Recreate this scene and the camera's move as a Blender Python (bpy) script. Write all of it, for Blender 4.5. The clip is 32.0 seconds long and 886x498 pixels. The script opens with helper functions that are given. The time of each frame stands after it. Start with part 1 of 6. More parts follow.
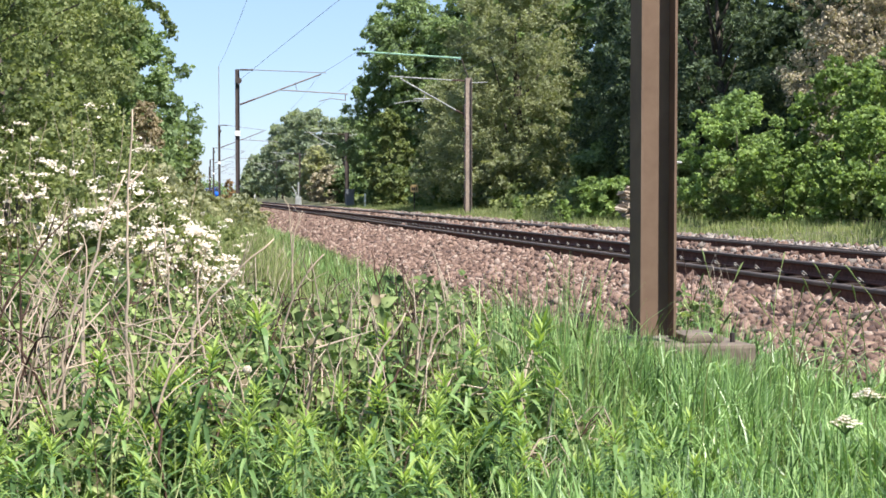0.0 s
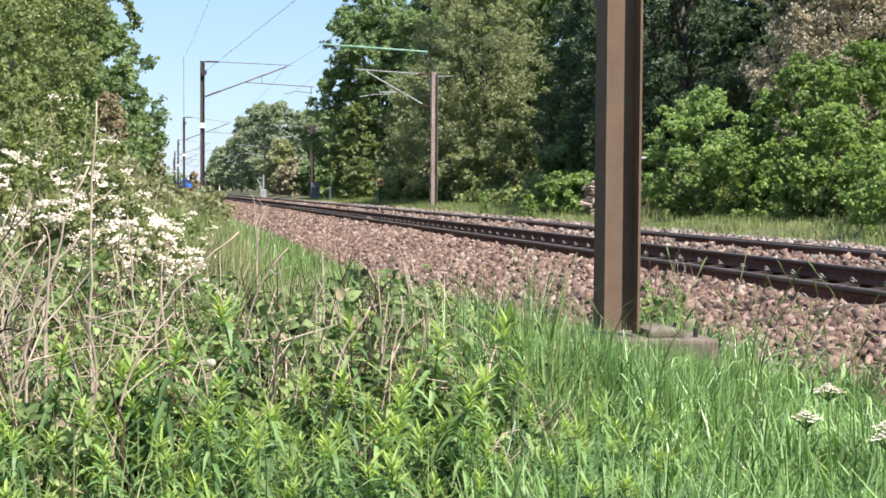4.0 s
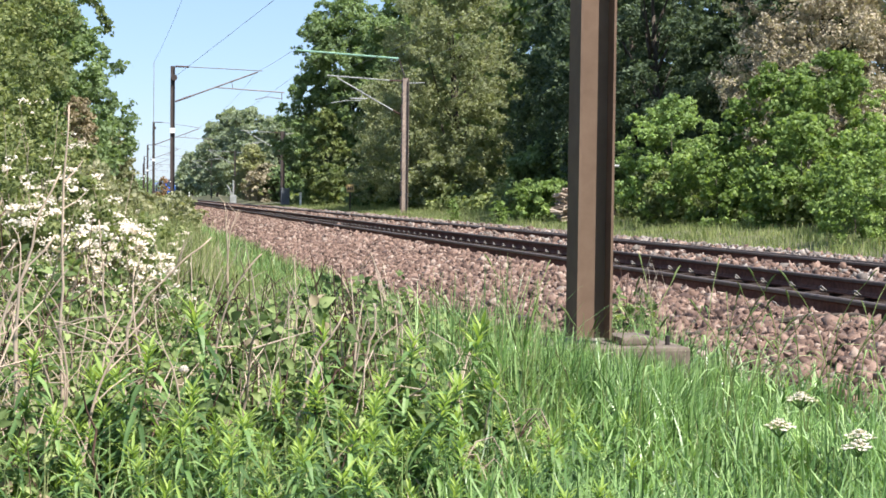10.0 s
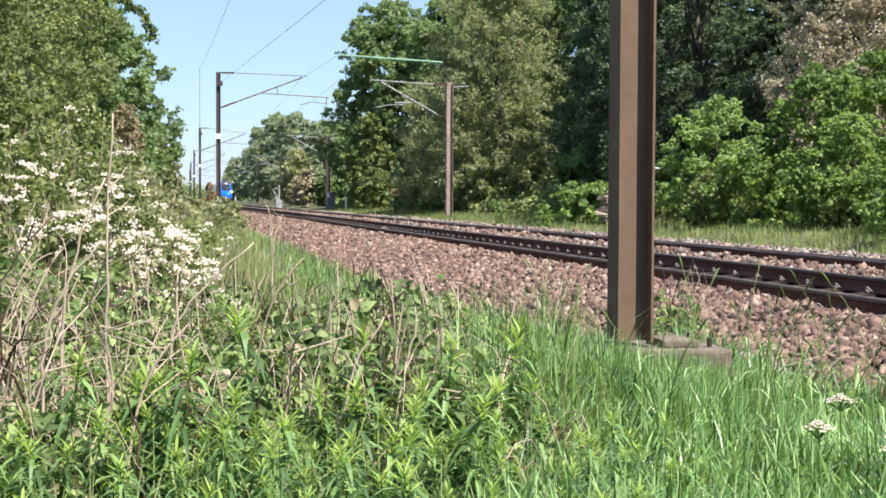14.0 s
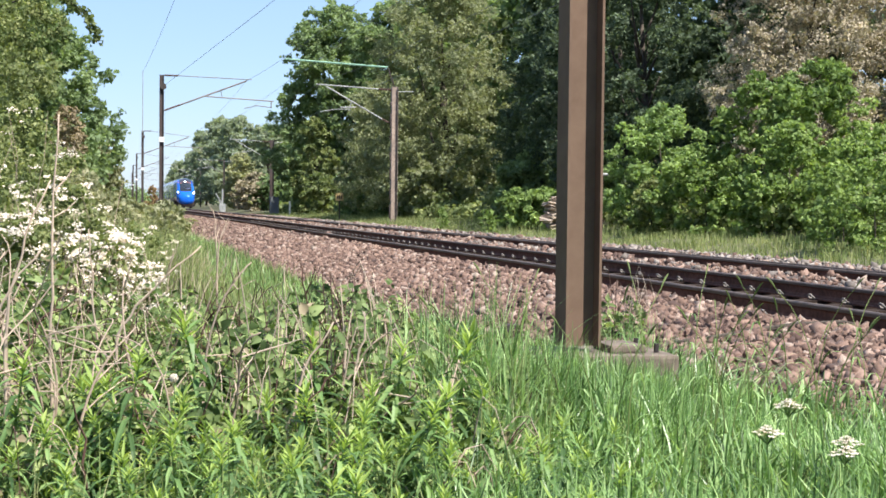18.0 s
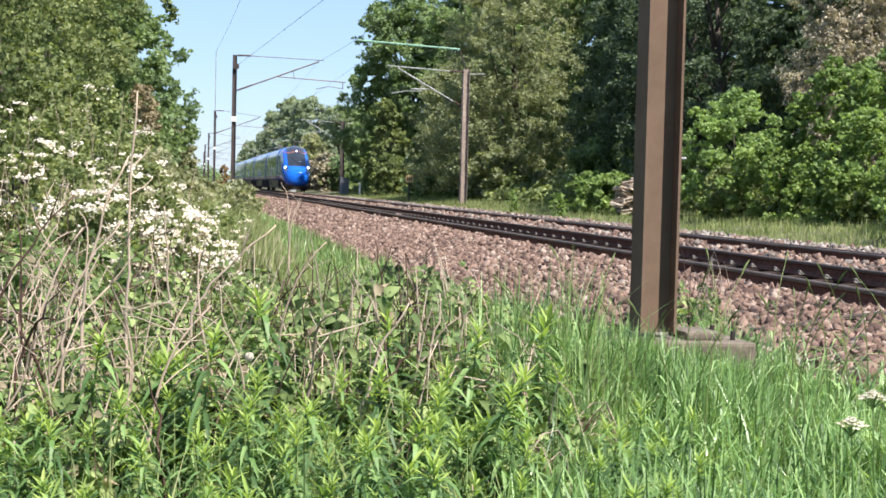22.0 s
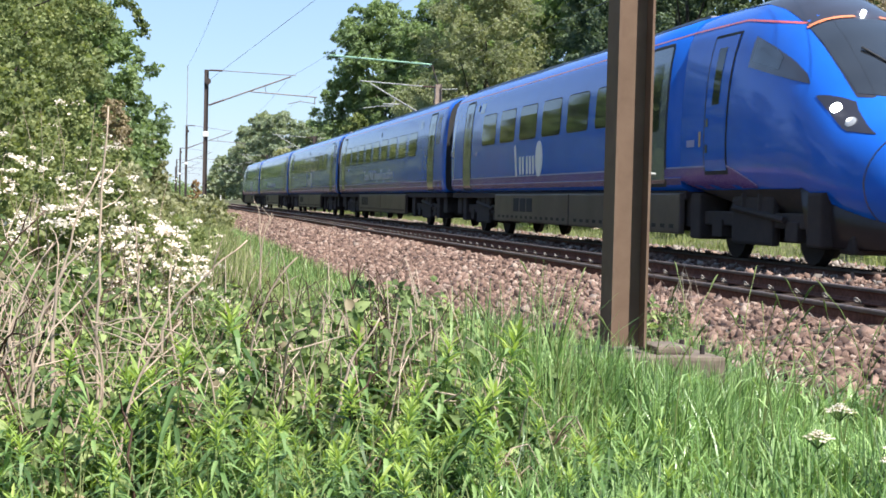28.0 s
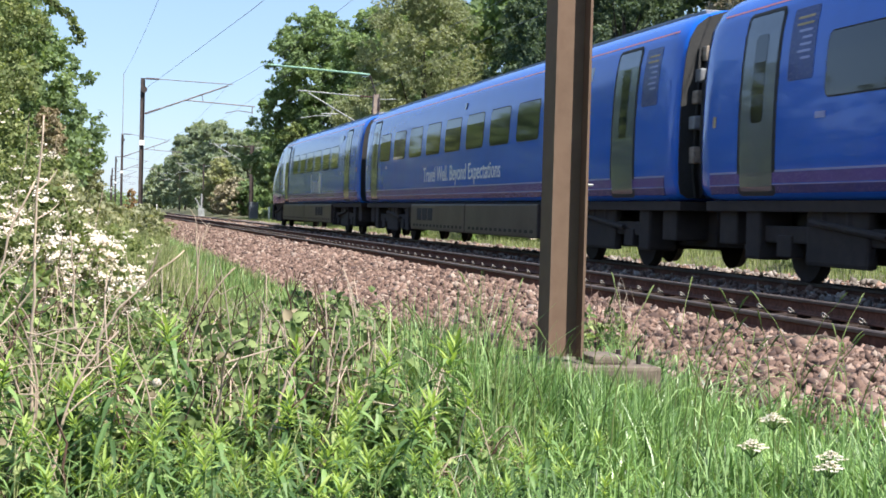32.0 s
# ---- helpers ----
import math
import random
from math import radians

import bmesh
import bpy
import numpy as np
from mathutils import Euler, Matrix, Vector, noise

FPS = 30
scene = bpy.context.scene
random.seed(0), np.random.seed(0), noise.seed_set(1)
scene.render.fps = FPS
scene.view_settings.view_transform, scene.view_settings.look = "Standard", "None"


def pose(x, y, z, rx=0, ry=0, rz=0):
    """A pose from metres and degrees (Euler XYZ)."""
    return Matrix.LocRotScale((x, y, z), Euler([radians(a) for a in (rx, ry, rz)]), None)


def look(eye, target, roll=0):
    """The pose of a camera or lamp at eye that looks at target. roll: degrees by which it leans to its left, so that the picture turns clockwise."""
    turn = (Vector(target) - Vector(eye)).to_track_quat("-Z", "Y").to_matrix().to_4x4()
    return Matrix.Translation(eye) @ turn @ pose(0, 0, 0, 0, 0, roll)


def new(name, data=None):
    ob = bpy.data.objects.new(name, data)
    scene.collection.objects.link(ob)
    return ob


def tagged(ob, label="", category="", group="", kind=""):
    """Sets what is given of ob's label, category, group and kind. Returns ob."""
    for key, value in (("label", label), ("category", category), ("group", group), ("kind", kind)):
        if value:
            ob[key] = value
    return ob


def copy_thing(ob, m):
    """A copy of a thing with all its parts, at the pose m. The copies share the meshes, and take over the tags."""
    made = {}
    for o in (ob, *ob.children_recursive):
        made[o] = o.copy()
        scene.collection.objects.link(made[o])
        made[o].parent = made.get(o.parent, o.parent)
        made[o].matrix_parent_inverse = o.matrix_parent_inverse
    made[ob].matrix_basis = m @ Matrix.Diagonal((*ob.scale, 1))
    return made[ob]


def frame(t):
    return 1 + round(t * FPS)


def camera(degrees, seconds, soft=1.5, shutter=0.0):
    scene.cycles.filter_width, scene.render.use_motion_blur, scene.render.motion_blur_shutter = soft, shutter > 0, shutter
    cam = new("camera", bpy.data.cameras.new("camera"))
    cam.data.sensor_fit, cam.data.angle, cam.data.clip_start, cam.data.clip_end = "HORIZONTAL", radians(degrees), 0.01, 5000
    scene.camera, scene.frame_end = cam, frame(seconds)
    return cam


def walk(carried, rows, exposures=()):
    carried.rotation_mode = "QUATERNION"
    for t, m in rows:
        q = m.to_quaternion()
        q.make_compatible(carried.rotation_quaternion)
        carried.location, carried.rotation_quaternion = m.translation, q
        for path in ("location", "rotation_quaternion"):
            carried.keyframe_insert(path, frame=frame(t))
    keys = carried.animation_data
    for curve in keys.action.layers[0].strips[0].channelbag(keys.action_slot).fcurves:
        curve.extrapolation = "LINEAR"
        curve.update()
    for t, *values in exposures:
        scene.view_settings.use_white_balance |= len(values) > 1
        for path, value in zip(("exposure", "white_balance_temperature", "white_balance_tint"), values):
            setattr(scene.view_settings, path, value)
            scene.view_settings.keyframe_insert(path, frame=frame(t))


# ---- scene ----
def aim(x, y, z, yaw, pitch, roll):
    return pose(x, y, z, 90 + pitch, 0, yaw) @ pose(0, 0, 0, 0, 0, roll)


cam = camera(33.8, 32.0, soft=1.65, shutter=0.08)
PATH = [
    (0, 0.0000, -0.0000, 0.7520, -9.8846, -2.0857, 0.0017),
    (0.5, 0.0100, -0.0144, 0.7561, -9.7886, -2.1227, -0.1045),
    (1, 0.0090, -0.0154, 0.7564, -9.8170, -2.1192, -0.1132),
    (1.5, 0.0088, -0.0149, 0.7563, -9.9955, -2.1560, -0.0966),
    (2, 0.0038, -0.0069, 0.7555, -10.2002, -2.1865, -0.0549),
    (2.5, 0.0040, -0.0025, 0.7533, -10.4139, -2.2217, 0.0576),
    (3, -0.0016, 0.0008, 0.7552, -10.7046, -2.2471, 0.0264),
    (3.5, -0.0021, -0.0029, 0.7544, -10.9632, -2.3094, 0.2198),
    (5.5, 0.0095, -0.0122, 0.7539, -12.2936, -2.3119, 0.0371),
    (6, 0.0044, -0.0157, 0.7545, -12.6020, -2.2274, -0.0910),
    (6.5, -0.0017, -0.0131, 0.7553, -12.8402, -2.1593, 0.0941),
    (7, -0.0044, -0.0104, 0.7550, -12.8775, -2.0973, 0.2740),
    (7.5, -0.0114, -0.0016, 0.7540, -12.7148, -2.0792, 0.4549),
    (8, -0.0068, -0.0062, 0.7541, -12.5838, -2.0859, 0.4779),
    (8.5, -0.0071, -0.0090, 0.7550, -12.4575, -2.0919, 0.3945),
    (9, -0.0031, -0.0128, 0.7536, -12.5066, -2.0602, 0.3580),
    (9.5, -0.0114, -0.0019, 0.7548, -12.5053, -2.0554, 0.4872),
    (10, -0.0136, 0.0073, 0.7543, -12.4333, -2.0546, 0.6770),
    (10.5, -0.0165, 0.0103, 0.7516, -12.1431, -2.0918, 0.7068),
    (11, -0.0161, 0.0115, 0.7527, -11.6323, -2.1417, 0.6865),
    (11.5, -0.0105, 0.0050, 0.7559, -11.1298, -2.2027, 0.6056),
    (12, -0.0129, 0.0047, 0.7555, -10.6360, -2.2039, 0.5536),
    (12.5, -0.0145, -0.0004, 0.7553, -10.2233, -2.1814, 0.5982),
    (13, -0.0170, -0.0049, 0.7555, -10.0664, -2.1184, 0.6040),
    (13.5, -0.0137, -0.0180, 0.7561, -10.0681, -2.0406, 0.6718),
    (14, 0.0019, -0.0382, 0.7573, -10.6418, -1.9330, 0.2597),
    (14.5, 0.0042, -0.0451, 0.7592, -12.2392, -1.7739, -0.0059),
    (15, 0.0036, -0.0445, 0.7585, -12.9880, -1.6487, 0.0524),
    (15.5, -0.0027, -0.0354, 0.7593, -13.3113, -1.5819, 0.2329),
    (17.5, -0.0086, -0.0260, 0.7579, -12.9194, -1.7089, 0.5477),
    (18, -0.0171, -0.0115, 0.7539, -12.8467, -1.7132, 0.6095),
    (18.5, -0.0259, 0.0084, 0.7527, -12.5544, -1.7446, 1.0325),
    (19, -0.0309, 0.0250, 0.7509, -12.1776, -1.7983, 1.1507),
    (19.5, -0.0369, 0.0437, 0.7489, -11.7080, -1.9203, 1.2564),
    (20, -0.0348, 0.0503, 0.7483, -11.2550, -2.1072, 1.2584),
    (20.5, -0.0355, 0.0589, 0.7494, -10.8796, -2.2867, 1.3550),
    (21, -0.0388, 0.0610, 0.7475, -10.5113, -2.4111, 1.4477),
    (21.5, -0.0385, 0.0574, 0.7485, -10.2863, -2.4473, 1.4846),
    (22, -0.0371, 0.0535, 0.7479, -10.1747, -2.4352, 1.4046),
    (22.5, -0.0372, 0.0518, 0.7477, -10.0940, -2.3819, 1.4290),
    (23, -0.0320, 0.0431, 0.7494, -10.0993, -2.3052, 1.2626),
    (23.5, -0.0320, 0.0388, 0.7500, -10.1680, -2.2077, 1.2326),
    (24, -0.0371, 0.0386, 0.7500, -10.3017, -2.1173, 1.3500),
    (24.5, -0.0334, 0.0351, 0.7496, -10.4697, -2.0653, 1.3289),
    (25, -0.0302, 0.0299, 0.7502, -10.6959, -2.0231, 1.1554),
    (25.5, -0.0309, 0.0316, 0.7496, -10.8835, -2.0219, 1.1665),
    (27.5, -0.0372, 0.0308, 0.7496, -11.1691, -1.8970, 1.3125),
    (28, -0.0355, 0.0267, 0.7495, -11.2492, -1.8237, 1.3922),
    (28.5, -0.0379, 0.0243, 0.7494, -11.3645, -1.7645, 1.4189),
    (29, -0.0391, 0.0207, 0.7497, -11.5667, -1.7184, 1.5064),
    (29.5, -0.0428, 0.0240, 0.7483, -11.7568, -1.6694, 1.4973),
    (30, -0.0437, 0.0239, 0.7510, -12.0139, -1.5681, 1.6014),
    (30.5, -0.0441, 0.0228, 0.7513, -12.3351, -1.4532, 1.6064),
    (31, -0.0409, 0.0169, 0.7518, -12.8887, -1.3864, 1.5080),
    (31.5, -0.0408, 0.0175, 0.7511, -13.3424, -1.3641, 1.5087),
    (32, -0.0399, 0.0181, 0.7521, -13.6844, -1.3675, 1.5652),
]
walk(cam, [(t, aim(*p)) for t, *p in PATH], [(0, 1.36), (32, 1.36)])

# ---- light ----
SUN_EL, SUN_SIDE = radians(56), radians(31)      # height; turn from straight behind the camera towards the tracks
world = bpy.data.worlds.new("sky")
scene.world = world
world.use_nodes = True
wn = world.node_tree
sky = wn.nodes.new("ShaderNodeTexSky")
sky.sky_type, sky.sun_disc = "NISHITA", False
sky.sun_elevation, sky.sun_rotation = SUN_EL, math.pi - SUN_SIDE
sky.air_density, sky.dust_density, sky.ozone_density = 1.0, 0.3, 2.5
wn.nodes["Background"].inputs["Strength"].default_value = 0.031
wn.links.new(sky.outputs["Color"], wn.nodes["Background"].inputs["Color"])
clear = wn.nodes.new("ShaderNodeBackground")           # even clear blue over the whole dome
clear.inputs["Color"].default_value, clear.inputs["Strength"].default_value = (0.38, 0.58, 0.95, 1), 0.252
both = wn.nodes.new("ShaderNodeAddShader")
wn.links.new(wn.nodes["Background"].outputs[0], both.inputs[0])
wn.links.new(clear.outputs[0], both.inputs[1])
wn.links.new(both.outputs[0], wn.nodes["World Output"].inputs["Surface"])
sun = new("sun", bpy.data.lights.new("sun", "SUN"))
sun.data.energy, sun.data.angle, sun.data.color = 4.55, radians(0.53), (1.0, 0.955, 0.88)
sun.matrix_world = look((math.sin(SUN_SIDE) * math.cos(SUN_EL) * 60, -math.cos(SUN_SIDE) * math.cos(SUN_EL) * 60, math.sin(SUN_EL) * 60), (0, 0, 0))


# ---- materials ----
def material(name, build):
    m = bpy.data.materials.new(name)
    m.use_nodes = True
    nt = m.node_tree
    bsdf = nt.nodes["Principled BSDF"]
    build(nt, bsdf)
    return m


def link(nt, a, b):
    nt.links.new(a, b)


def noise_tex(nt, scale, detail=4.0, rough=0.6, vec=None):
    n = nt.nodes.new("ShaderNodeTexNoise")
    n.inputs["Scale"].default_value, n.inputs["Detail"].default_value, n.inputs["Roughness"].default_value = scale, detail, rough
    if vec is None:
        tc = nt.nodes.new("ShaderNodeTexCoord")
        vec = tc.outputs["Object"]
    link(nt, vec, n.inputs["Vector"])
    return n


def ramp(nt, fac, stops):
    r = nt.nodes.new("ShaderNodeValToRGB")
    els = r.color_ramp.elements
    while len(els) < len(stops):
        els.new(0.5)
    for e, (p, c) in zip(els, stops):
        e.position, e.color = p, (*c, 1)
    link(nt, fac, r.inputs["Fac"])
    return r


def mixed(nt, fac, a, b, mode="MIX"):
    m = nt.nodes.new("ShaderNodeMix")
    m.data_type, m.blend_type = "RGBA", mode
    for sock, v in ((m.inputs["Factor"], fac), (m.inputs["A"], a), (m.inputs["B"], b)):
        if isinstance(v, (int, float)):
            sock.default_value = v
        elif isinstance(v, tuple):
            sock.default_value = (*v, 1)
        else:
            link(nt, v, sock)
    return m.outputs["Result"]


def bump(nt, bsdf, height, strength=0.3, dist=0.01):
    b = nt.nodes.new("ShaderNodeBump")
    b.inputs["Strength"].default_value, b.inputs["Distance"].default_value = strength, dist
    link(nt, height, b.inputs["Height"])
    link(nt, b.outputs["Normal"], bsdf.inputs["Normal"])


def surface(name, colors, scale, rough=0.7, metal=0.0, coarse=None, bumps=0.3, coat=0.0, dist=0.01, spec=0.5):
    """Two scales of noise over a ramp of colours."""
    def build(nt, b):
        fine = noise_tex(nt, scale)
        big = noise_tex(nt, coarse or scale * 0.12, 3)
        n = len(colors)
        r = ramp(nt, fine.outputs["Fac"], [(0.3 + 0.4 * i / max(1, n - 1), c) for i, c in enumerate(colors)])
        dark = ramp(nt, big.outputs["Fac"], [(0.35, (0.72, 0.72, 0.72)), (0.65, (1.12, 1.1, 1.08))])
        link(nt, mixed(nt, 1.0, r.outputs["Color"], dark.outputs["Color"], "MULTIPLY"), b.inputs["Base Color"])
        rr = nt.nodes.new("ShaderNodeMapRange")
        rr.inputs["To Min"].default_value, rr.inputs["To Max"].default_value = max(0.02, rough - 0.1), min(1, rough + 0.1)
        link(nt, fine.outputs["Fac"], rr.inputs["Value"])
        link(nt, rr.outputs["Result"], b.inputs["Roughness"])
        b.inputs["Metallic"].default_value = metal
        b.inputs["Coat Weight"].default_value = coat
        b.inputs["Coat Roughness"].default_value = 0.05
        b.inputs["Specular IOR Level"].default_value = spec
        if bumps:
            bump(nt, b, fine.outputs["Fac"], bumps, dist)
    return material(name, build)


def muted(c):
    """A fifth towards grey and lifted, blue raised to stand in for haze."""
    g = 0.3 * c[0] + 0.6 * c[1] + 0.1 * c[2]
    return tuple(k * (0.8 * v + 0.2 * g) for v, k in zip(c, (1.17, 1.10, 1.15)))


def foliage(name, dark, mid, light, trans=0.35, rough=0.5, patch=0.35, gloss=0.22, swing=1.0):
    """Leaf: colour by leaf, by patches of the plant, with light through the blade."""
    def build(nt, b):
        geo = nt.nodes.new("ShaderNodeNewGeometry")
        r = ramp(nt, geo.outputs["Random Per Island"], [(0.0, muted(dark)), (0.5, muted(mid)), (1.0, muted(light))])
        big = noise_tex(nt, patch, 2)
        tone = ramp(nt, big.outputs["Fac"], [(0.3, (1 - 0.3 * swing, 1 - 0.26 * swing, 1 - 0.3 * swing)), (0.7, (1 + 0.25 * swing, 1 + 0.2 * swing, 1 + 0.1 * swing))])
        col = mixed(nt, 1.0, r.outputs["Color"], tone.outputs["Color"], "MULTIPLY")
        link(nt, col, b.inputs["Base Color"])
        b.inputs["Roughness"].default_value = rough + 0.1
        b.inputs["Specular IOR Level"].default_value = gloss
        tr = nt.nodes.new("ShaderNodeBsdfTranslucent")
        warm = mixed(nt, 1.0, col, (1.2, 1.25, 0.65), "MULTIPLY")
        link(nt, warm, tr.inputs["Color"])
        mx = nt.nodes.new("ShaderNodeMixShader")
        mx.inputs["Fac"].default_value = trans
        link(nt, b.outputs["BSDF"], mx.inputs[1])
        link(nt, tr.outputs["BSDF"], mx.inputs[2])
        link(nt, mx.outputs["Shader"], nt.nodes["Material Output"].inputs["Surface"])
    return material(name, build)


def paint(name, color, rough=0.2, metal=0.0, coat=0.8, dirt=0.25, glow=None, spec=0.5):
    def build(nt, b):
        n = noise_tex(nt, 1.3, 5)
        f = noise_tex(nt, 40, 3)
        t = ramp(nt, n.outputs["Fac"], [(0.3, (1 - dirt, 1 - dirt, 1 - dirt)), (0.6, (1, 1, 1))])
        link(nt, mixed(nt, 1.0, tuple(color), t.outputs["Color"], "MULTIPLY"), b.inputs["Base Color"])
        rr = nt.nodes.new("ShaderNodeMapRange")
        rr.inputs["To Min"].default_value, rr.inputs["To Max"].default_value = max(0.01, rough - 0.05), rough + 0.08
        link(nt, f.outputs["Fac"], rr.inputs["Value"])
        link(nt, rr.outputs["Result"], b.inputs["Roughness"])
        b.inputs["Metallic"].default_value = metal
        b.inputs["Coat Weight"].default_value = coat
        b.inputs["Coat Roughness"].default_value = 0.04
        b.inputs["Specular IOR Level"].default_value = spec
        if glow:
            b.inputs["Emission Color"].default_value = (*glow[:3], 1)
            b.inputs["Emission Strength"].default_value = glow[3]
    return material(name, build)


M_earth = surface("earth", [(0.05, 0.045, 0.025), (0.09, 0.085, 0.04), (0.07, 0.10, 0.03)], 6, 0.95, coarse=0.4, bumps=0.8, dist=0.03)


def _stone(nt, b):
    geo = nt.nodes.new("ShaderNodeNewGeometry")
    r = ramp(nt, geo.outputs["Random Per Island"], [(0.0, (0.056, 0.032, 0.026)), (0.3, (0.122, 0.076, 0.060)), (0.6, (0.160, 0.102, 0.079)), (0.85, (0.235, 0.158, 0.127)), (1.0, (0.31, 0.25, 0.21))])
    f = noise_tex(nt, 45, 4)
    g = ramp(nt, f.outputs["Fac"], [(0.3, (0.75, 0.72, 0.7)), (0.7, (1.15, 1.12, 1.1))])
    link(nt, mixed(nt, 1.0, r.outputs["Color"], g.outputs["Color"], "MULTIPLY"), b.inputs["Base Color"])
    b.inputs["Roughness"].default_value = 0.9
    bump(nt, b, f.outputs["Fac"], 0.5, 0.006)


def _stone_pale(nt, b):
    geo = nt.nodes.new("ShaderNodeNewGeometry")
    r = ramp(nt, geo.outputs["Random Per Island"], [(0.0, (0.105, 0.088, 0.077)), (0.5, (0.185, 0.160, 0.143)), (1.0, (0.30, 0.268, 0.245))])
    f = noise_tex(nt, 45, 4)
    g = ramp(nt, f.outputs["Fac"], [(0.3, (0.75, 0.73, 0.72)), (0.7, (1.15, 1.13, 1.12))])
    link(nt, mixed(nt, 1.0, r.outputs["Color"], g.outputs["Color"], "MULTIPLY"), b.inputs["Base Color"])
    b.inputs["Roughness"].default_value = 0.9
    bump(nt, b, f.outputs["Fac"], 0.5, 0.006)


def _stone_single(nt, b):
    info = nt.nodes.new("ShaderNodeObjectInfo")
    r = ramp(nt, info.outputs["Random"], [(0.0, (0.056, 0.032, 0.026)), (0.3, (0.122, 0.076, 0.060)), (0.6, (0.160, 0.102, 0.079)), (0.85, (0.235, 0.158, 0.127)), (1.0, (0.31, 0.25, 0.21))])
    f = noise_tex(nt, 45, 4)
    g = ramp(nt, f.outputs["Fac"], [(0.3, (0.75, 0.72, 0.7)), (0.7, (1.15, 1.12, 1.1))])
    link(nt, mixed(nt, 1.0, r.outputs["Color"], g.outputs["Color"], "MULTIPLY"), b.inputs["Base Color"])
    b.inputs["Roughness"].default_value = 0.9
    bump(nt, b, f.outputs["Fac"], 0.5, 0.006)


M_stone = material("ballast_stone", _stone)
M_stone_pale = material("pale_ballast_stone", _stone_pale)
M_stone1 = material("loose_stone", _stone_single)
M_bed = surface("ballast_bed", [(0.035, 0.024, 0.02), (0.09, 0.06, 0.05), (0.17, 0.12, 0.10)], 22, 0.95, coarse=0.5, bumps=1.0, dist=0.04)
M_railside = surface("rusty_rail", [(0.085, 0.042, 0.033), (0.135, 0.066, 0.050), (0.19, 0.094, 0.069)], 18, 0.9, 0.0, coarse=1.2, spec=0.12)
M_railhead = surface("rail_head", [(0.075, 0.055, 0.047), (0.12, 0.092, 0.08)], 14, 0.6, 0.3, bumps=0.05)
# Dusty brown taken near black; the shadow between the rails is in it.
M_sleeper = surface("dusty_shadowed_sleeper", [(0.024, 0.016, 0.013), (0.046, 0.032, 0.026)], 14, 0.9, bumps=0.4, spec=0.15)
M_clip = surface("galvanised_clip", [(0.13, 0.115, 0.105), (0.21, 0.19, 0.175)], 60, 0.7, 0.0, bumps=0.1)
M_concrete = surface("concrete", [(0.09, 0.070, 0.055), (0.135, 0.107, 0.083), (0.18, 0.145, 0.115)], 14, 0.9, coarse=1.5, bumps=0.5)
M_mast = surface("brown_mast_steel", [(0.140, 0.094, 0.069), (0.160, 0.109, 0.080), (0.178, 0.124, 0.091)], 7, 0.8, 0.0, coarse=0.25, bumps=0.08, spec=0.08)
M_mastdark = surface("dark_mast_steel", [(0.045, 0.035, 0.035), (0.075, 0.055, 0.05)], 9, 0.65, 0.2, bumps=0.1)
M_mastpale = surface("weathered_pale_steel", [(0.17, 0.13, 0.11), (0.26, 0.205, 0.175), (0.34, 0.28, 0.24)], 9, 0.75, 0.0, coarse=0.8, bumps=0.15)
M_galv = surface("galvanised_tube", [(0.24, 0.25, 0.25), (0.36, 0.37, 0.37)], 20, 0.6, 0.2, bumps=0.05)
M_steel_arm = surface("weathered_arm", [(0.14, 0.12, 0.12), (0.22, 0.20, 0.19)], 20, 0.6, 0.4, bumps=0.05)
M_green = surface("green_tube", [(0.16, 0.31, 0.225), (0.25, 0.42, 0.32)], 20, 0.5, 0.0, bumps=0.05)
M_white = surface("white_paint", [(0.72, 0.72, 0.70), (0.82, 0.82, 0.80)], 20, 0.6, bumps=0.1)
M_yellow = surface("yellow_sign", [(0.46, 0.32, 0.13), (0.56, 0.40, 0.18)], 20, 0.5, bumps=0.05)
M_insul = surface("brown_insulator", [(0.05, 0.025, 0.02), (0.08, 0.04, 0.03)], 20, 0.65, bumps=0.0)
M_wire = surface("copper_wire", [(0.10, 0.10, 0.10), (0.16, 0.16, 0.16)], 30, 0.5, 0.6, bumps=0.0)
M_greybox = surface("grey_cabinet", [(0.17, 0.18, 0.20), (0.25, 0.26, 0.29)], 8, 0.6, bumps=0.1)
M_bark = surface("bark", [(0.025, 0.02, 0.015), (0.055, 0.043, 0.033), (0.09, 0.072, 0.056)], 12, 0.95, bumps=0.9, dist=0.03)
M_log = surface("sawn_logs", [(0.20, 0.16, 0.13), (0.33, 0.27, 0.22), (0.42, 0.36, 0.31)], 16, 0.9, bumps=0.5)
# Oak, ivy and willow greens hold extra blue, air haze mixed into the colour.
M_leaf_oak = foliage("oak_leaf", (0.097, 0.160, 0.066), (0.153, 0.245, 0.096), (0.219, 0.33, 0.131), 0.48)
# Ivy green darkened: shade from neighbouring crowns is put into the colour.
M_leaf_dark = foliage("shade_dark_ivy_leaf", (0.046, 0.080, 0.046), (0.072, 0.118, 0.066), (0.108, 0.170, 0.092), 0.42)
M_leaf_ash = foliage("ash_leaf", (0.15, 0.255, 0.068), (0.215, 0.35, 0.095), (0.30, 0.45, 0.14), 0.48)
M_leaf_scrub = foliage("scrub_leaf", (0.14, 0.165, 0.075), (0.215, 0.245, 0.115), (0.32, 0.33, 0.20), 0.4, 0.5, 1.2)
M_leaf_thorn = foliage("thorn_leaf", (0.090, 0.135, 0.044), (0.16, 0.215, 0.07), (0.28, 0.33, 0.13), 0.45, 0.5, 0.6, 0.18, 1.4)
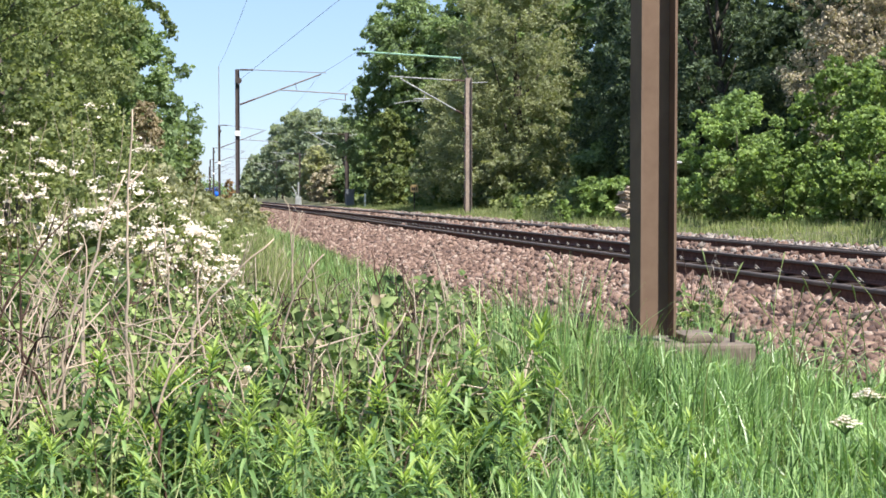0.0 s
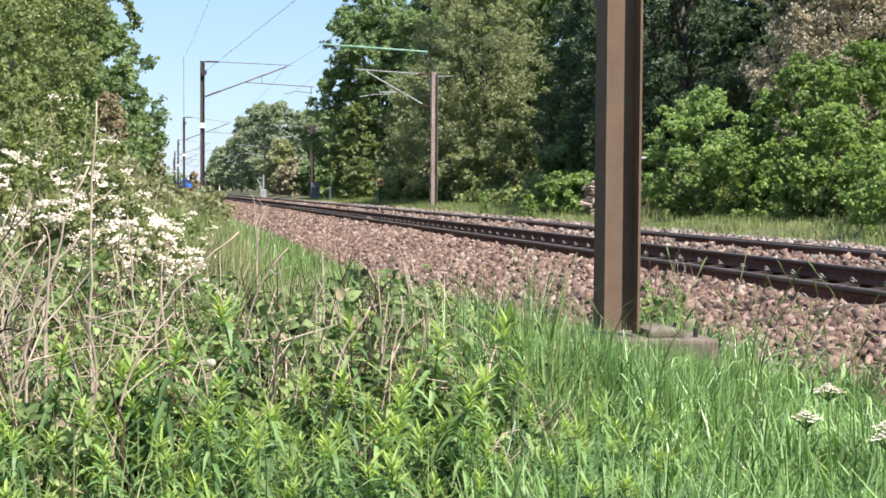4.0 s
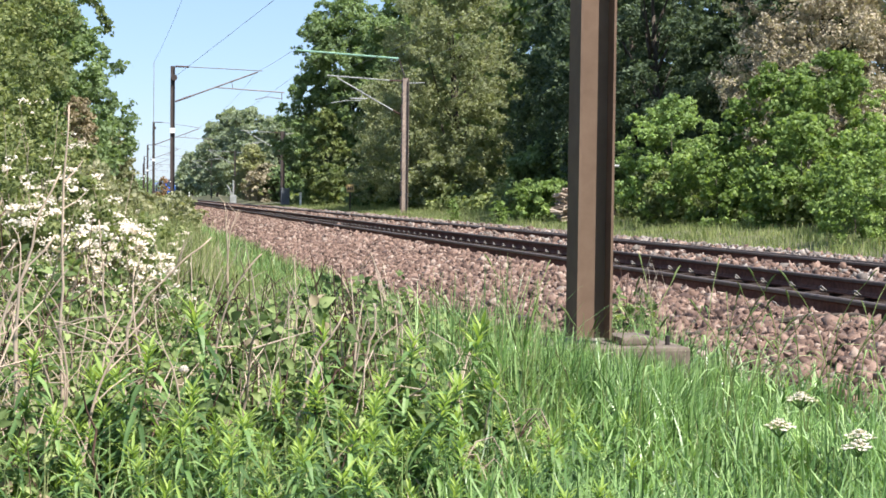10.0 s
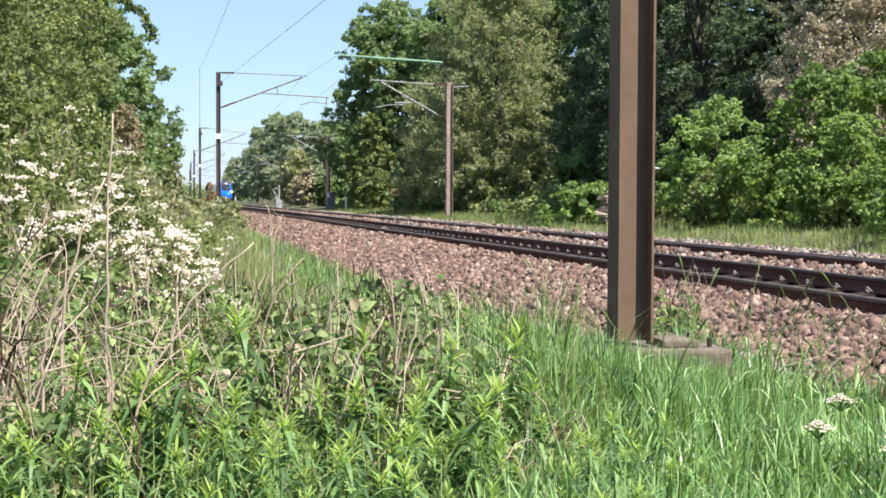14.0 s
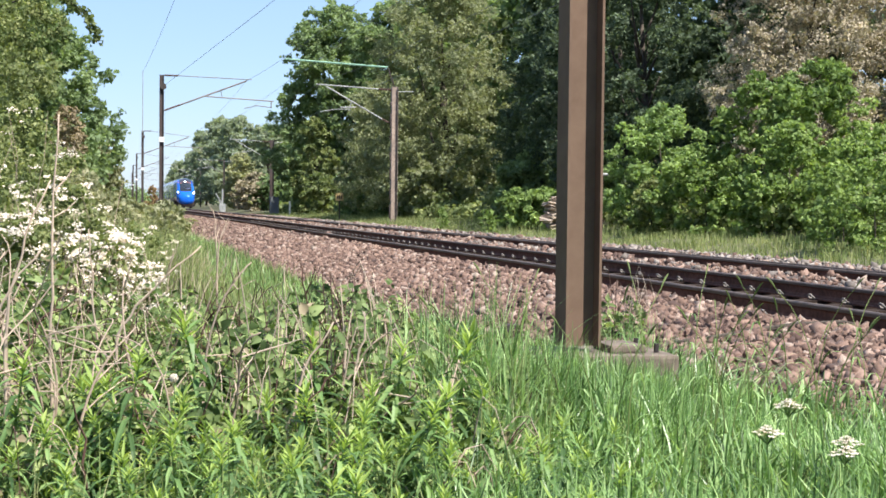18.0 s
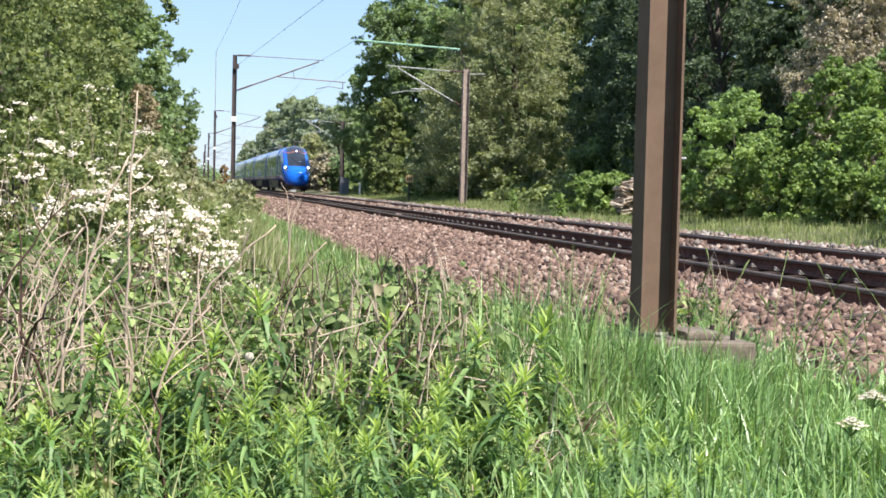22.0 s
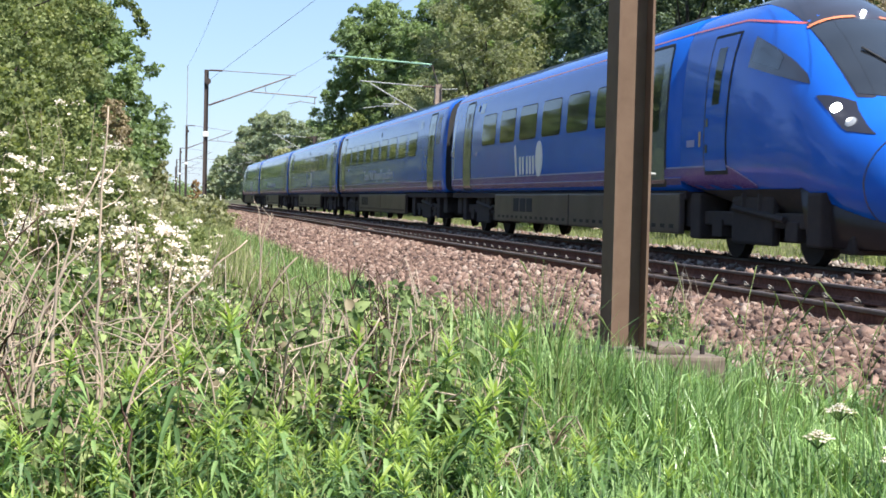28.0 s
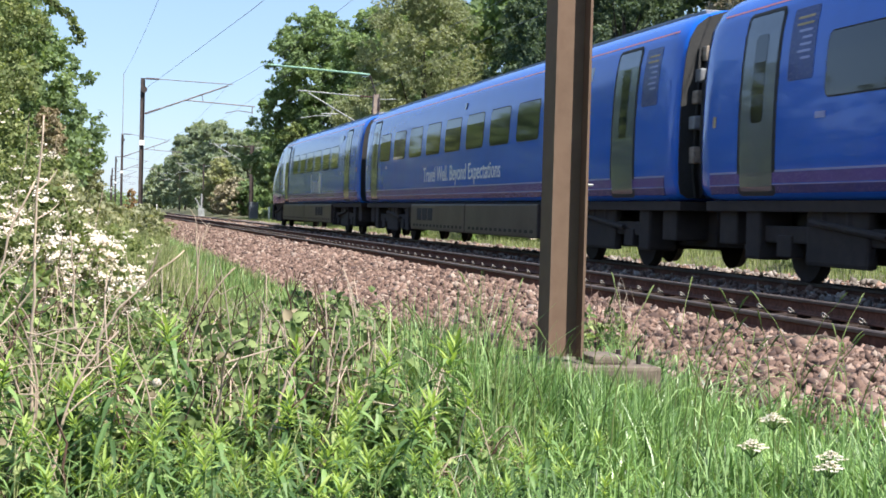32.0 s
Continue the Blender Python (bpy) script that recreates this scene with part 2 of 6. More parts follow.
M_leaf_olive = foliage("willow_leaf", (0.16, 0.20, 0.10), (0.21, 0.255, 0.13), (0.27, 0.31, 0.165), 0.48)
M_leaf_bright = foliage("spring_leaf", (0.10, 0.175, 0.040), (0.17, 0.285, 0.060), (0.265, 0.40, 0.095), 0.45)
M_leaf_brown = foliage("seeding_leaf", (0.25, 0.225, 0.17), (0.325, 0.295, 0.225), (0.41, 0.375, 0.29), 0.3)
M_leaf_withered = foliage("withered_leaf", (0.19, 0.16, 0.09), (0.25, 0.21, 0.12), (0.32, 0.27, 0.17), 0.3)
M_leaf_willow = foliage("pale_willow_leaf", (0.24, 0.27, 0.13), (0.30, 0.33, 0.17), (0.36, 0.39, 0.22), 0.45)
# Distance haze mixed into the leaf colour: paler, bluer, with little contrast.
M_leaf_far = foliage("hazy_poplar_leaf", (0.195, 0.255, 0.175), (0.235, 0.305, 0.21), (0.28, 0.355, 0.25), 0.5)
M_leaf_hedge = foliage("hawthorn_leaf", (0.085, 0.13, 0.042), (0.15, 0.21, 0.066), (0.255, 0.315, 0.12), 0.45, 0.5, 0.5, 0.18, 1.4)
M_leaf_pink = foliage("faded_blossom", (0.17, 0.16, 0.08), (0.27, 0.24, 0.14), (0.42, 0.36, 0.27), 0.2)
M_leaf_orange = foliage("copper_leaf", (0.17, 0.10, 0.04), (0.26, 0.16, 0.06), (0.35, 0.23, 0.09), 0.2)
M_petal = foliage("white_petal", (0.44, 0.40, 0.36), (0.58, 0.535, 0.485), (0.72, 0.68, 0.625), 0.3, 0.7, 3.0)
M_grass = foliage("grass_blade", (0.040, 0.10, 0.025), (0.128, 0.285, 0.062), (0.32, 0.51, 0.18), 0.38, 0.26, 1.3, 0.5, 1.4)
M_grass2 = foliage("verge_grass", (0.10, 0.155, 0.042), (0.175, 0.245, 0.065), (0.31, 0.34, 0.14), 0.4, 0.5, 0.3)
M_straw = foliage("dry_stem", (0.22, 0.17, 0.125), (0.38, 0.305, 0.23), (0.56, 0.48, 0.38), 0.1, 0.8, 2.0)
M_darkstem = foliage("dark_stem", (0.035, 0.022, 0.016), (0.075, 0.042, 0.03), (0.15, 0.085, 0.06), 0.05, 0.7, 2.0)
M_bramble = foliage("bramble_leaf", (0.045, 0.085, 0.024), (0.13, 0.215, 0.060), (0.31, 0.42, 0.145), 0.42, 0.5, 2.2, 0.14, 1.4)
M_herb = foliage("willowherb_leaf", (0.038, 0.095, 0.028), (0.11, 0.235, 0.055), (0.23, 0.395, 0.11), 0.42, 0.35, 1.5, 0.25)
M_herbtip = foliage("willowherb_tip", (0.14, 0.26, 0.028), (0.23, 0.37, 0.042), (0.36, 0.49, 0.08), 0.45, 0.45, 2.0)
# train
M_blue = paint("blue_coach_paint", (0.008, 0.108, 0.54), 0.12, 0.0, 0.34, 0.10, None, 0.22)
M_bluedark = paint("navy_coach_paint", (0.014, 0.030, 0.17), 0.25, 0.0, 0.15, 0.2, None, 0.25)
M_purple = paint("purple_band", (0.115, 0.06, 0.25), 0.25, 0.0, 0.15, 0.15, None, 0.25)
M_pale = paint("pale_line", (0.27, 0.28, 0.52), 0.3, 0.0, 0.2, 0.15)
M_red = paint("coral_line", (0.55, 0.10, 0.10), 0.3, 0.0, 0.5, 0.1)
M_orange = paint("orange_line", (0.62, 0.19, 0.08), 0.3, 0.0, 0.5, 0.1)
M_glass = paint("tinted_glass", (0.012, 0.014, 0.016), 0.03, 0.0, 0.15, 0.05)
M_black = paint("black_fairing", (0.022, 0.018, 0.024), 0.3, 0.0, 0.9, 0.1)
M_screen = paint("screen_glass", (0.022, 0.025, 0.03), 0.04, 0.0, 1.0, 0.35)
M_rubber = surface("black_rubber", [(0.012, 0.012, 0.013), (0.025, 0.025, 0.026)], 20, 0.8, bumps=0.2)
M_door = paint("silver_door", (0.085, 0.10, 0.13), 0.16, 0.1, 0.6, 0.15)
M_skirt = paint("grey_skirt", (0.082, 0.062, 0.058), 0.42, 0.0, 0.05, 0.4, None, 0.25)
M_cowl = paint("dark_cowl", (0.030, 0.024, 0.026), 0.30, 0.0, 0.1, 0.35, None, 0.3)
# Brake-dust brown held near black, so it carries under-floor shade as well.
M_under = surface("brake_dust_and_shade", [(0.022, 0.016, 0.016), (0.042, 0.031, 0.029)], 8, 0.9, 0.0)
M_display = paint("display_glass", (0.22, 0.27, 0.34), 0.12, 0.0, 0.5, 0.1)
M_roofgrey = paint("grey_roof", (0.16, 0.17, 0.19), 0.5, 0.0, 0.1, 0.3)
M_mark = paint("white_mark", (0.80, 0.80, 0.82), 0.3, 0.0, 0.5, 0.05)
M_lens = paint("clear_lens", (0.30, 0.31, 0.33), 0.05, 0.0, 1.0, 0.05)
M_lamp = paint("lit_headlamp", (0.9, 0.9, 0.9), 0.2, 0.0, 0.0, 0.0, (1.0, 0.98, 0.95, 55.0))


# ---- mesh helpers ----
def obj(name, verts, faces, mat, parent=None, label="", smooth=False):
    me = bpy.data.meshes.new(name)
    me.from_pydata([tuple(v) for v in verts], [], faces)
    me.materials.append(mat)
    if smooth:
        me.polygons.foreach_set("use_smooth", [True] * len(me.polygons))
    ob = new(name, me)
    if parent is not None:
        ob.parent = parent
    if label:
        tagged(ob, label)
    return ob


def part(name, bm, mat, parent=None, label="", smooth=False):
    me = bpy.data.meshes.new(name)
    bmesh.ops.recalc_face_normals(bm, faces=bm.faces)
    bm.to_mesh(me)
    bm.free()
    me.materials.append(mat)
    if smooth:
        me.polygons.foreach_set("use_smooth", [True] * len(me.polygons))
    ob = new(name, me)
    if parent is not None:
        ob.parent = parent
    if label:
        tagged(ob, label)
    return ob


def thing(name, x, y, z, label, category, group="", turn=0.0, kind=""):
    ob = new(name)
    ob.matrix_basis = pose(x, y, z, 0, 0, turn)
    return tagged(ob, label, category, group, kind)


def bulk(name, verts, sides, mat, parent=None, smooth=False):
    """One mesh from an (n, sides, 3) array of loose faces."""
    v = np.asarray(verts, dtype=np.float32).reshape(-1, 3)
    nf = len(v) // sides
    me = bpy.data.meshes.new(name)
    me.vertices.add(len(v))
    me.vertices.foreach_set("co", v.ravel())
    me.loops.add(len(v))
    me.loops.foreach_set("vertex_index", np.arange(len(v), dtype=np.int32))
    me.polygons.add(nf)
    me.polygons.foreach_set("loop_start", np.arange(0, len(v), sides, dtype=np.int32))
    me.update(calc_edges=True)
    me.materials.append(mat)
    ob = new(name, me)
    if parent is not None:
        ob.parent = parent
    return ob


def bulk_indexed(name, verts, quads, mat, parent=None, smooth=False):
    """One mesh from vertices and an (m, k) array of faces."""
    v = np.asarray(verts, dtype=np.float32).reshape(-1, 3)
    q = np.asarray(quads, dtype=np.int32)
    me = bpy.data.meshes.new(name)
    me.vertices.add(len(v))
    me.vertices.foreach_set("co", v.ravel())
    me.loops.add(q.size)
    me.loops.foreach_set("vertex_index", q.ravel())
    me.polygons.add(len(q))
    me.polygons.foreach_set("loop_start", np.arange(0, q.size, q.shape[1], dtype=np.int32))
    me.update(calc_edges=True)
    if smooth:
        me.polygons.foreach_set("use_smooth", np.ones(len(q), dtype=bool))
    me.materials.append(mat)
    ob = new(name, me)
    if parent is not None:
        ob.parent = parent
    return ob


def box_bm(x0, x1, y0, y1, z0, z1, bevel=0.0, bm=None):
    bm = bm or bmesh.new()
    vs = [bm.verts.new((x, y, z)) for x in (x0, x1) for y in (y0, y1) for z in (z0, z1)]
    fs = [bm.faces.new([vs[i] for i in f]) for f in ((0, 1, 3, 2), (4, 6, 7, 5), (0, 4, 5, 1), (2, 3, 7, 6), (0, 2, 6, 4), (1, 5, 7, 3))]
    if bevel:
        es = list({e for f in fs for e in f.edges})
        bmesh.ops.bevel(bm, geom=es, offset=bevel, segments=2, affect="EDGES", profile=0.6)
    return bm


def tube_bm(points, radii, sides=8, bm=None, cap=True):
    """A round bar along points."""
    bm = bm or bmesh.new()
    pts = [Vector(p) for p in points]
    if isinstance(radii, (int, float)):
        radii = [radii] * len(pts)
    rings = []
    for i, p in enumerate(pts):
        d = (pts[min(i + 1, len(pts) - 1)] - pts[max(i - 1, 0)]).normalized()
        a = d.orthogonal().normalized() if i == 0 else (a - d * a.dot(d)).normalized()
        b = d.cross(a)
        rings.append([bm.verts.new(p + (a * math.cos(k * math.tau / sides) + b * math.sin(k * math.tau / sides)) * radii[i]) for k in range(sides)])
    for r, s in zip(rings, rings[1:]):
        for k in range(sides):
            bm.faces.new((r[k], r[(k + 1) % sides], s[(k + 1) % sides], s[k]))
    if cap:
        bm.faces.new(list(reversed(rings[0])))
        bm.faces.new(rings[-1])
    return bm


def sweep(profile, stations, closed=True, caps=True):
    """Vertices and faces of a profile [(x, z)] carried to stations [(x, y, z)]."""
    v, f, n = [], [], len(profile)
    for sx, sy, sz in stations:
        v += [(sx + px, sy, sz + pz) for px, pz in profile]
    for i in range(len(stations) - 1):
        for k in range(n if closed else n - 1):
            a, b = i * n + k, i * n + (k + 1) % n
            f.append((a, b, b + n, a + n))
    if caps and closed:
        f.append(tuple(range(n - 1, -1, -1)))
        f.append(tuple(range((len(stations) - 1) * n, len(stations) * n)))
    return v, f


rng = np.random.default_rng(7)


# ---- plan: x across the tracks, y along them, z from the rail heads ----
NEAR_TRACK, FAR_TRACK = 6.24, 9.72
GAUGE = 0.7525


def sway(y):
    """How far the line leaves the straight, far off."""
    y = np.asarray(y, dtype=float)
    return np.interp(y, [0, 225, 255, 286, 322, 400, 522, 700], [0, 0, 0.15, 0.55, 0.95, 1.15, 0.5, -3.0])


def ground_z(x, y):
    x, y = np.asarray(x, dtype=float), np.asarray(y, dtype=float)
    z = np.interp(x - sway(y), [-60, -8, -3, 0, 1.5, 2.4, 3.1, 3.6, 4.7, 5.2, 11.0, 11.9, 13.0, 15.0, 18, 60], [0.6, 0.2, -0.2, -0.44, -0.40, -0.42, -0.46, -0.50, -0.46, -0.42, -0.42, -0.30, -0.18, -0.02, 0.25, 0.8])
    return z + 0.04 * np.sin(x * 1.7 + 0.6 * y) * np.cos(y * 0.9 - x * 0.4) * np.where((x > 4) & (x < 12), 0.3, 1.0)


def build_ground():
    xs = np.concatenate([[-900, -300, -120, -60, -30, -15], np.arange(-9, 18.1, 0.45), [20, 25, 32, 45, 70, 130, 300, 900]])
    ys = np.concatenate([[-900, -300, -80, -30, -12], np.arange(-6, 40, 0.8), np.arange(40, 140, 4), np.arange(140, 700, 20), [800, 1200, 2500]])
    gx, gy = np.meshgrid(xs, ys)
    gz = ground_z(gx, gy)
    v = np.stack([gx, gy, gz], -1).reshape(-1, 3)
    nx = len(xs)
    i = (np.arange(len(ys) - 1)[:, None] * nx + np.arange(nx - 1)[None]).ravel()
    tagged(bulk_indexed("ground", v, np.stack([i, i + 1, i + nx + 1, i + nx], -1), M_earth, smooth=True), "dark earth under grass beside the railway", "ground", kind="structure")


def bed_z(x):
    return np.interp(x, [2.45, 2.75, 4.75, 5.1, 5.42, 5.6, 5.75, 6.75, 7.1, 7.6, 8.4, 8.9, 9.05, 9.3, 10.2, 10.6, 11.2, 11.6, 12.3], [-0.52, -0.42, -0.19, -0.14, -0.14, -0.2, -0.27, -0.27, -0.2, -0.13, -0.11, -0.12, -0.2, -0.26, -0.26, -0.17, -0.13, -0.2, -0.45])


def toe(x, y):
    """The foot of the ballast draws back beside the mast."""
    return np.where(x < 4.75, 4.75 - (4.75 - x) * np.interp(y, [7.4, 9.5, 13], [0.46, 0.72, 1.0]), x)


def build_bed():
    xs = np.concatenate([[2.45, 2.75, 3.1, 3.45], np.arange(3.75, 4.8, 0.25), [5.1, 5.42, 5.6, 5.75, 6.75, 7.1, 7.6, 8.4, 8.9, 9.05, 9.3, 10.2, 10.6, 11.2, 11.6, 11.9, 12.3]])
    ys = np.concatenate([[-60, -30], np.arange(-12, 60, 1.0), np.arange(60, 200, 5), np.arange(200, 720, 20)])
    gx, gy = np.meshgrid(xs, ys)
    gz = bed_z(gx) + 0.02 * np.sin(gx * 5 + gy * 3.1) * np.sin(gy * 1.3)
    v = np.stack([toe(gx, gy) + sway(gy), gy, gz], -1).reshape(-1, 3)
    nx = len(xs)
    i = (np.arange(len(ys) - 1)[:, None] * nx + np.arange(nx - 1)[None]).ravel()
    return tagged(bulk_indexed("ballast_bed", v, np.stack([i, i + 1, i + nx + 1, i + nx], -1), M_bed, smooth=True), "brownish-pink crushed stone ballast under both tracks", "ballast", kind="structure")


CUBE = np.array([(x, y, z) for x in (-1, 1) for y in (-1, 1) for z in (-1, 1)], dtype=float) * 0.72
CUBE_F = np.array([(0, 1, 3, 2), (4, 6, 7, 5), (0, 4, 5, 1), (2, 3, 7, 6), (0, 2, 6, 4), (1, 5, 7, 3)])


def random_turns(n):
    q = rng.normal(size=(n, 4))
    q /= np.linalg.norm(q, axis=1)[:, None]
    w, x, y, z = q.T
    return np.stack([np.stack([1 - 2 * (y * y + z * z), 2 * (x * y - z * w), 2 * (x * z + y * w)], -1),
                     np.stack([2 * (x * y + z * w), 1 - 2 * (x * x + z * z), 2 * (y * z - x * w)], -1),
                     np.stack([2 * (x * z - y * w), 2 * (y * z + x * w), 1 - 2 * (x * x + y * y)], -1)], 1)


def stones(name, n, x0, x1, y0, y1, size, bed, power=1.0, mat=None):
    """Broken stones strewn on the bed."""
    y = y0 + (y1 - y0) * rng.random(n) ** power
    x = rng.uniform(x0, x1, n)
    rails = np.array([NEAR_TRACK - GAUGE, NEAR_TRACK + GAUGE, FAR_TRACK - GAUGE, FAR_TRACK + GAUGE])
    keep = np.abs(x[:, None] - rails).min(1) > 0.10
    x, y = x[keep], y[keep]
    n = len(x)
    s = size * (0.5 + 1.35 * rng.random(n) ** 2)
    base = CUBE[None] * (1 + rng.uniform(-0.75, 0.4, (n, 8, 3)))
    base = base * (s[:, None, None] * rng.uniform(0.32, 1.45, (n, 1, 3)))
    v = np.einsum("nij,nkj->nki", random_turns(n), base)
    z = bed_z(x) + s * rng.uniform(-0.1, 0.5, n)
    v += np.stack([toe(x, y) + sway(y), y, z], -1)[:, None]
    f = (CUBE_F[None] + 8 * np.arange(n)[:, None, None]).reshape(-1, 4)
    return tagged(bulk_indexed(name, v, f, mat or M_stone, bed), "", "", kind="stuff")


# ---- tracks ----
RAIL_HEAD = [(-0.035, -0.036), (-0.036, -0.012), (-0.028, -0.002), (0.0, 0.0), (0.028, -0.002), (0.036, -0.012), (0.035, -0.036)]
RAIL_SIDE = [(-0.035, -0.0365), (0.035, -0.0365), (0.011, -0.052), (0.009, -0.115), (0.03, -0.142), (0.07, -0.148), (0.07, -0.159), (-0.07, -0.159), (-0.07, -0.148), (-0.03, -0.142), (-0.009, -0.115), (-0.011, -0.052)]
SPACING = 0.70


def build_track(centre, label, clips_to, cant=0.0):
    t = thing("railway_track", centre, 0, 0, label, "railway track", "tracks", kind="structure")
    ys = list(range(-60, 201, 20)) + list(range(215, 700, 15))
    for side in (-GAUGE, GAUGE):
        st = [(side + float(sway(y)), y, -cant if side > 0 else 0) for y in ys]
        v, f = sweep(RAIL_SIDE, st)
        r = obj("rail", v, f, M_railside, t, "brown rusty steel rail")
        v, f = sweep(RAIL_HEAD, st)
        obj("rail_head", v, f, M_railhead, r, "worn bright rail head")
    sl = bmesh.new()
    prof = [(-1.25, -0.40), (1.25, -0.40), (1.25, -0.20), (0.95, -0.163), (0.55, -0.163), (0.3, -0.20), (-0.3, -0.20), (-0.55, -0.163), (-0.95, -0.163), (-1.25, -0.20)]
    a = [sl.verts.new((x, -0.125, z)) for x, z in prof]
    b = [sl.verts.new((x, 0.125, z)) for x, z in prof]
    for i in range(len(prof)):
        j = (i + 1) % len(prof)
        sl.faces.new((a[i], a[j], b[j], b[i]))
    sl.faces.new(list(reversed(a)))
    sl.faces.new(b)
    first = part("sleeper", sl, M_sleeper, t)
    clip = bmesh.new()
    for s in (-1, 1):
        tube_bm([(0.07 * s, -0.035, -0.150), (0.105 * s, -0.04, -0.128), (0.115 * s, -0.02, -0.108), (0.115 * s, 0.015, -0.104), (0.115 * s, 0.038, -0.120), (0.10 * s, 0.035, -0.142), (0.07 * s, 0.02, -0.150)], 0.010, 6, clip)
    clip_first = part("rail_clip", clip, M_clip, t)
    y0 = 10.72
    k0 = -24
    count = 0
    for k in range(k0, 260):
        y = y0 + k * SPACING
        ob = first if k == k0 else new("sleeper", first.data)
        ob.parent = t
        ob.location = (0, y, -cant / 2)
        ob.rotation_euler[1] = math.atan(cant / 1.505)
        if 8 < y < clips_to:
            for side in (-GAUGE, GAUGE):
                c = clip_first if count == 0 else new("rail_clip", clip_first.data)
                count += 1
                c.parent = t
                c.location = (side, y, -cant if side > 0 else 0)
    return t


# ---- overhead line ----
def h_beam(h, w=0.203, d=0.203, tf=0.014, tw=0.010):
    """An H section: flanges face the tracks, the web runs across."""
    o = d / 2
    return [(-o, -w / 2), (-o + tf, -w / 2), (-o + tf, -tw / 2), (o - tf, -tw / 2), (o - tf, -w / 2), (o, -w / 2), (o, w / 2), (o - tf, w / 2), (o - tf, tw / 2), (-o + tf, tw / 2), (-o + tf, w / 2), (-o, w / 2)]


def upright(profile, z0, z1, bm=None):
    bm = bm or bmesh.new()
    a = [bm.verts.new((x, y, z0)) for x, y in profile]
    b = [bm.verts.new((x, y, z1)) for x, y in profile]
    n = len(profile)
    for i in range(n):
        bm.faces.new((a[i], a[(i + 1) % n], b[(i + 1) % n], b[i]))
    bm.faces.new(list(reversed(a)))
    bm.faces.new(b)
    return bm


def insulator(p, q, parent):
    p, q = Vector(p), Vector(q)
    pts, rad = [], []
    for i in range(13):
        pts.append(p.lerp(q, i / 12))
        rad.append(0.055 if i % 2 else 0.028)
    part("insulator", tube_bm(pts, rad, 8), M_insul, parent, "brown ribbed insulator")


def cantilever_pull(m, reach, top):
    """Arm with a sloping tube, registration tube and steady arm; reach along +x or -x."""
    s = 1 if reach > 0 else -1
    r = abs(reach)
    part("sloping_tube", tube_bm([(s * 0.85, 0, 5.36), (s * (r + 0.12), 0, 6.58)], 0.036), M_steel_arm, m)
    insulator((s * 0.12, 0, 5.08), (s * 0.85, 0, 5.36), m)
    part("top_tie", tube_bm([(s * 0.75, 0, top - 0.02), (s * (r + 0.35), 0, 6.64)], 0.018, 6), M_steel_arm, m)
    insulator((s * 0.12, 0, top - 0.02), (s * 0.75, 0, top - 0.02), m)
    part("registration_tube", tube_bm([(s * r * 0.50, 0, 5.80), (s * (r + 1.40), 0, 5.64)], 0.026), M_steel_arm, m)
    part("dropper_strut", tube_bm([(s * r * 0.73, 0, 5.75), (s * r * 0.71, 0, 6.15)], 0.016, 6), M_steel_arm, m)
    part("bracket", tube_bm([(s * (r + 1.28), 0, 5.66), (s * (r + 1.28), 0, 5.30)], 0.022, 6), M_steel_arm, m)
    part("steady_arm", tube_bm([(s * (r + 1.28), 0, 5.34), (s * (r + 0.6), 0, 5.42), (s * r, 0, 5.27)], 0.018, 6), M_steel_arm, m)
    part("balance_disc", tube_bm([(s * 0.06, -0.14, top - 0.55), (s * 0.06, -0.11, top - 0.55)], 0.15, 14), M_mastdark, m)


def cantilever_push(m, reach, top):
    s = 1 if reach > 0 else -1
    r = abs(reach)
    part("sloping_tube", tube_bm([(s * 0.62, 0, 4.92), (s * (r - 0.4), 0, 6.42)], 0.036), M_galv, m)
    insulator((s * 0.12, 0, 4.68), (s * 0.62, 0, 4.92), m)
    part("top_tie", tube_bm([(s * 0.8, 0, top - 0.13), (s * (r + 0.1), 0, top + 0.02)], 0.03, 6), M_galv, m)
    insulator((s * 0.12, 0, top - 0.15), (s * 0.8, 0, top - 0.13), m)
    part("registration_tube", tube_bm([(s * r * 0.50, 0, 5.46), (s * (r * 0.72), 0, 5.44)], 0.03), M_galv, m)
    part("dropper_strut", tube_bm([(s * r * 0.60, 0, 5.30), (s * r * 0.56, 0, 5.78)], 0.02, 6), M_galv, m)
    part("steady_arm", tube_bm([(s * r * 0.60, 0, 5.35), (s * r * 0.78, 0, 5.34), (s * r * 0.97, 0, 5.2)], 0.02, 6), M_galv, m)


def build_mast(x, y, base, top, reach, style, mat, label, band=None, wide=1.0):
    m = thing("overhead_line_mast", x, y, 0, label, "line mast", "overhead line masts")
    part("post", upright(h_beam(1, 0.203 * wide, 0.203 * wide), base, top), mat, m)
    if style == "pull":
        cantilever_pull(m, reach, top)
    else:
        cantilever_push(m, reach, top)
        s = 1 if reach > 0 else -1
        part("back_stub", tube_bm([(-s * 0.1, 0, top - 0.25), (-s * 0.95, 0, top - 0.2)], 0.025, 6), M_galv, m)
    if band:
        part("white_band", upright([(-0.112, -0.112), (0.112, -0.112), (0.112, 0.112), (-0.112, 0.112)], band - 0.12, band + 0.12), M_white, m, "white painted band")
    return m


def wire(name, pts, r, label, sag=0.0):
    full = []
    for (a, b) in zip(pts, pts[1:]):
        a, b = Vector(a), Vector(b)
        for i in range(12):
            u = i / 12
            full.append(a.lerp(b, u) - Vector((0, 0, sag * 4 * u * (1 - u))))
    full.append(Vector(pts[-1]))
    return tagged(part(name, tube_bm(full, r, 5), M_wire, None), label, "overhead wire", "overhead wires")


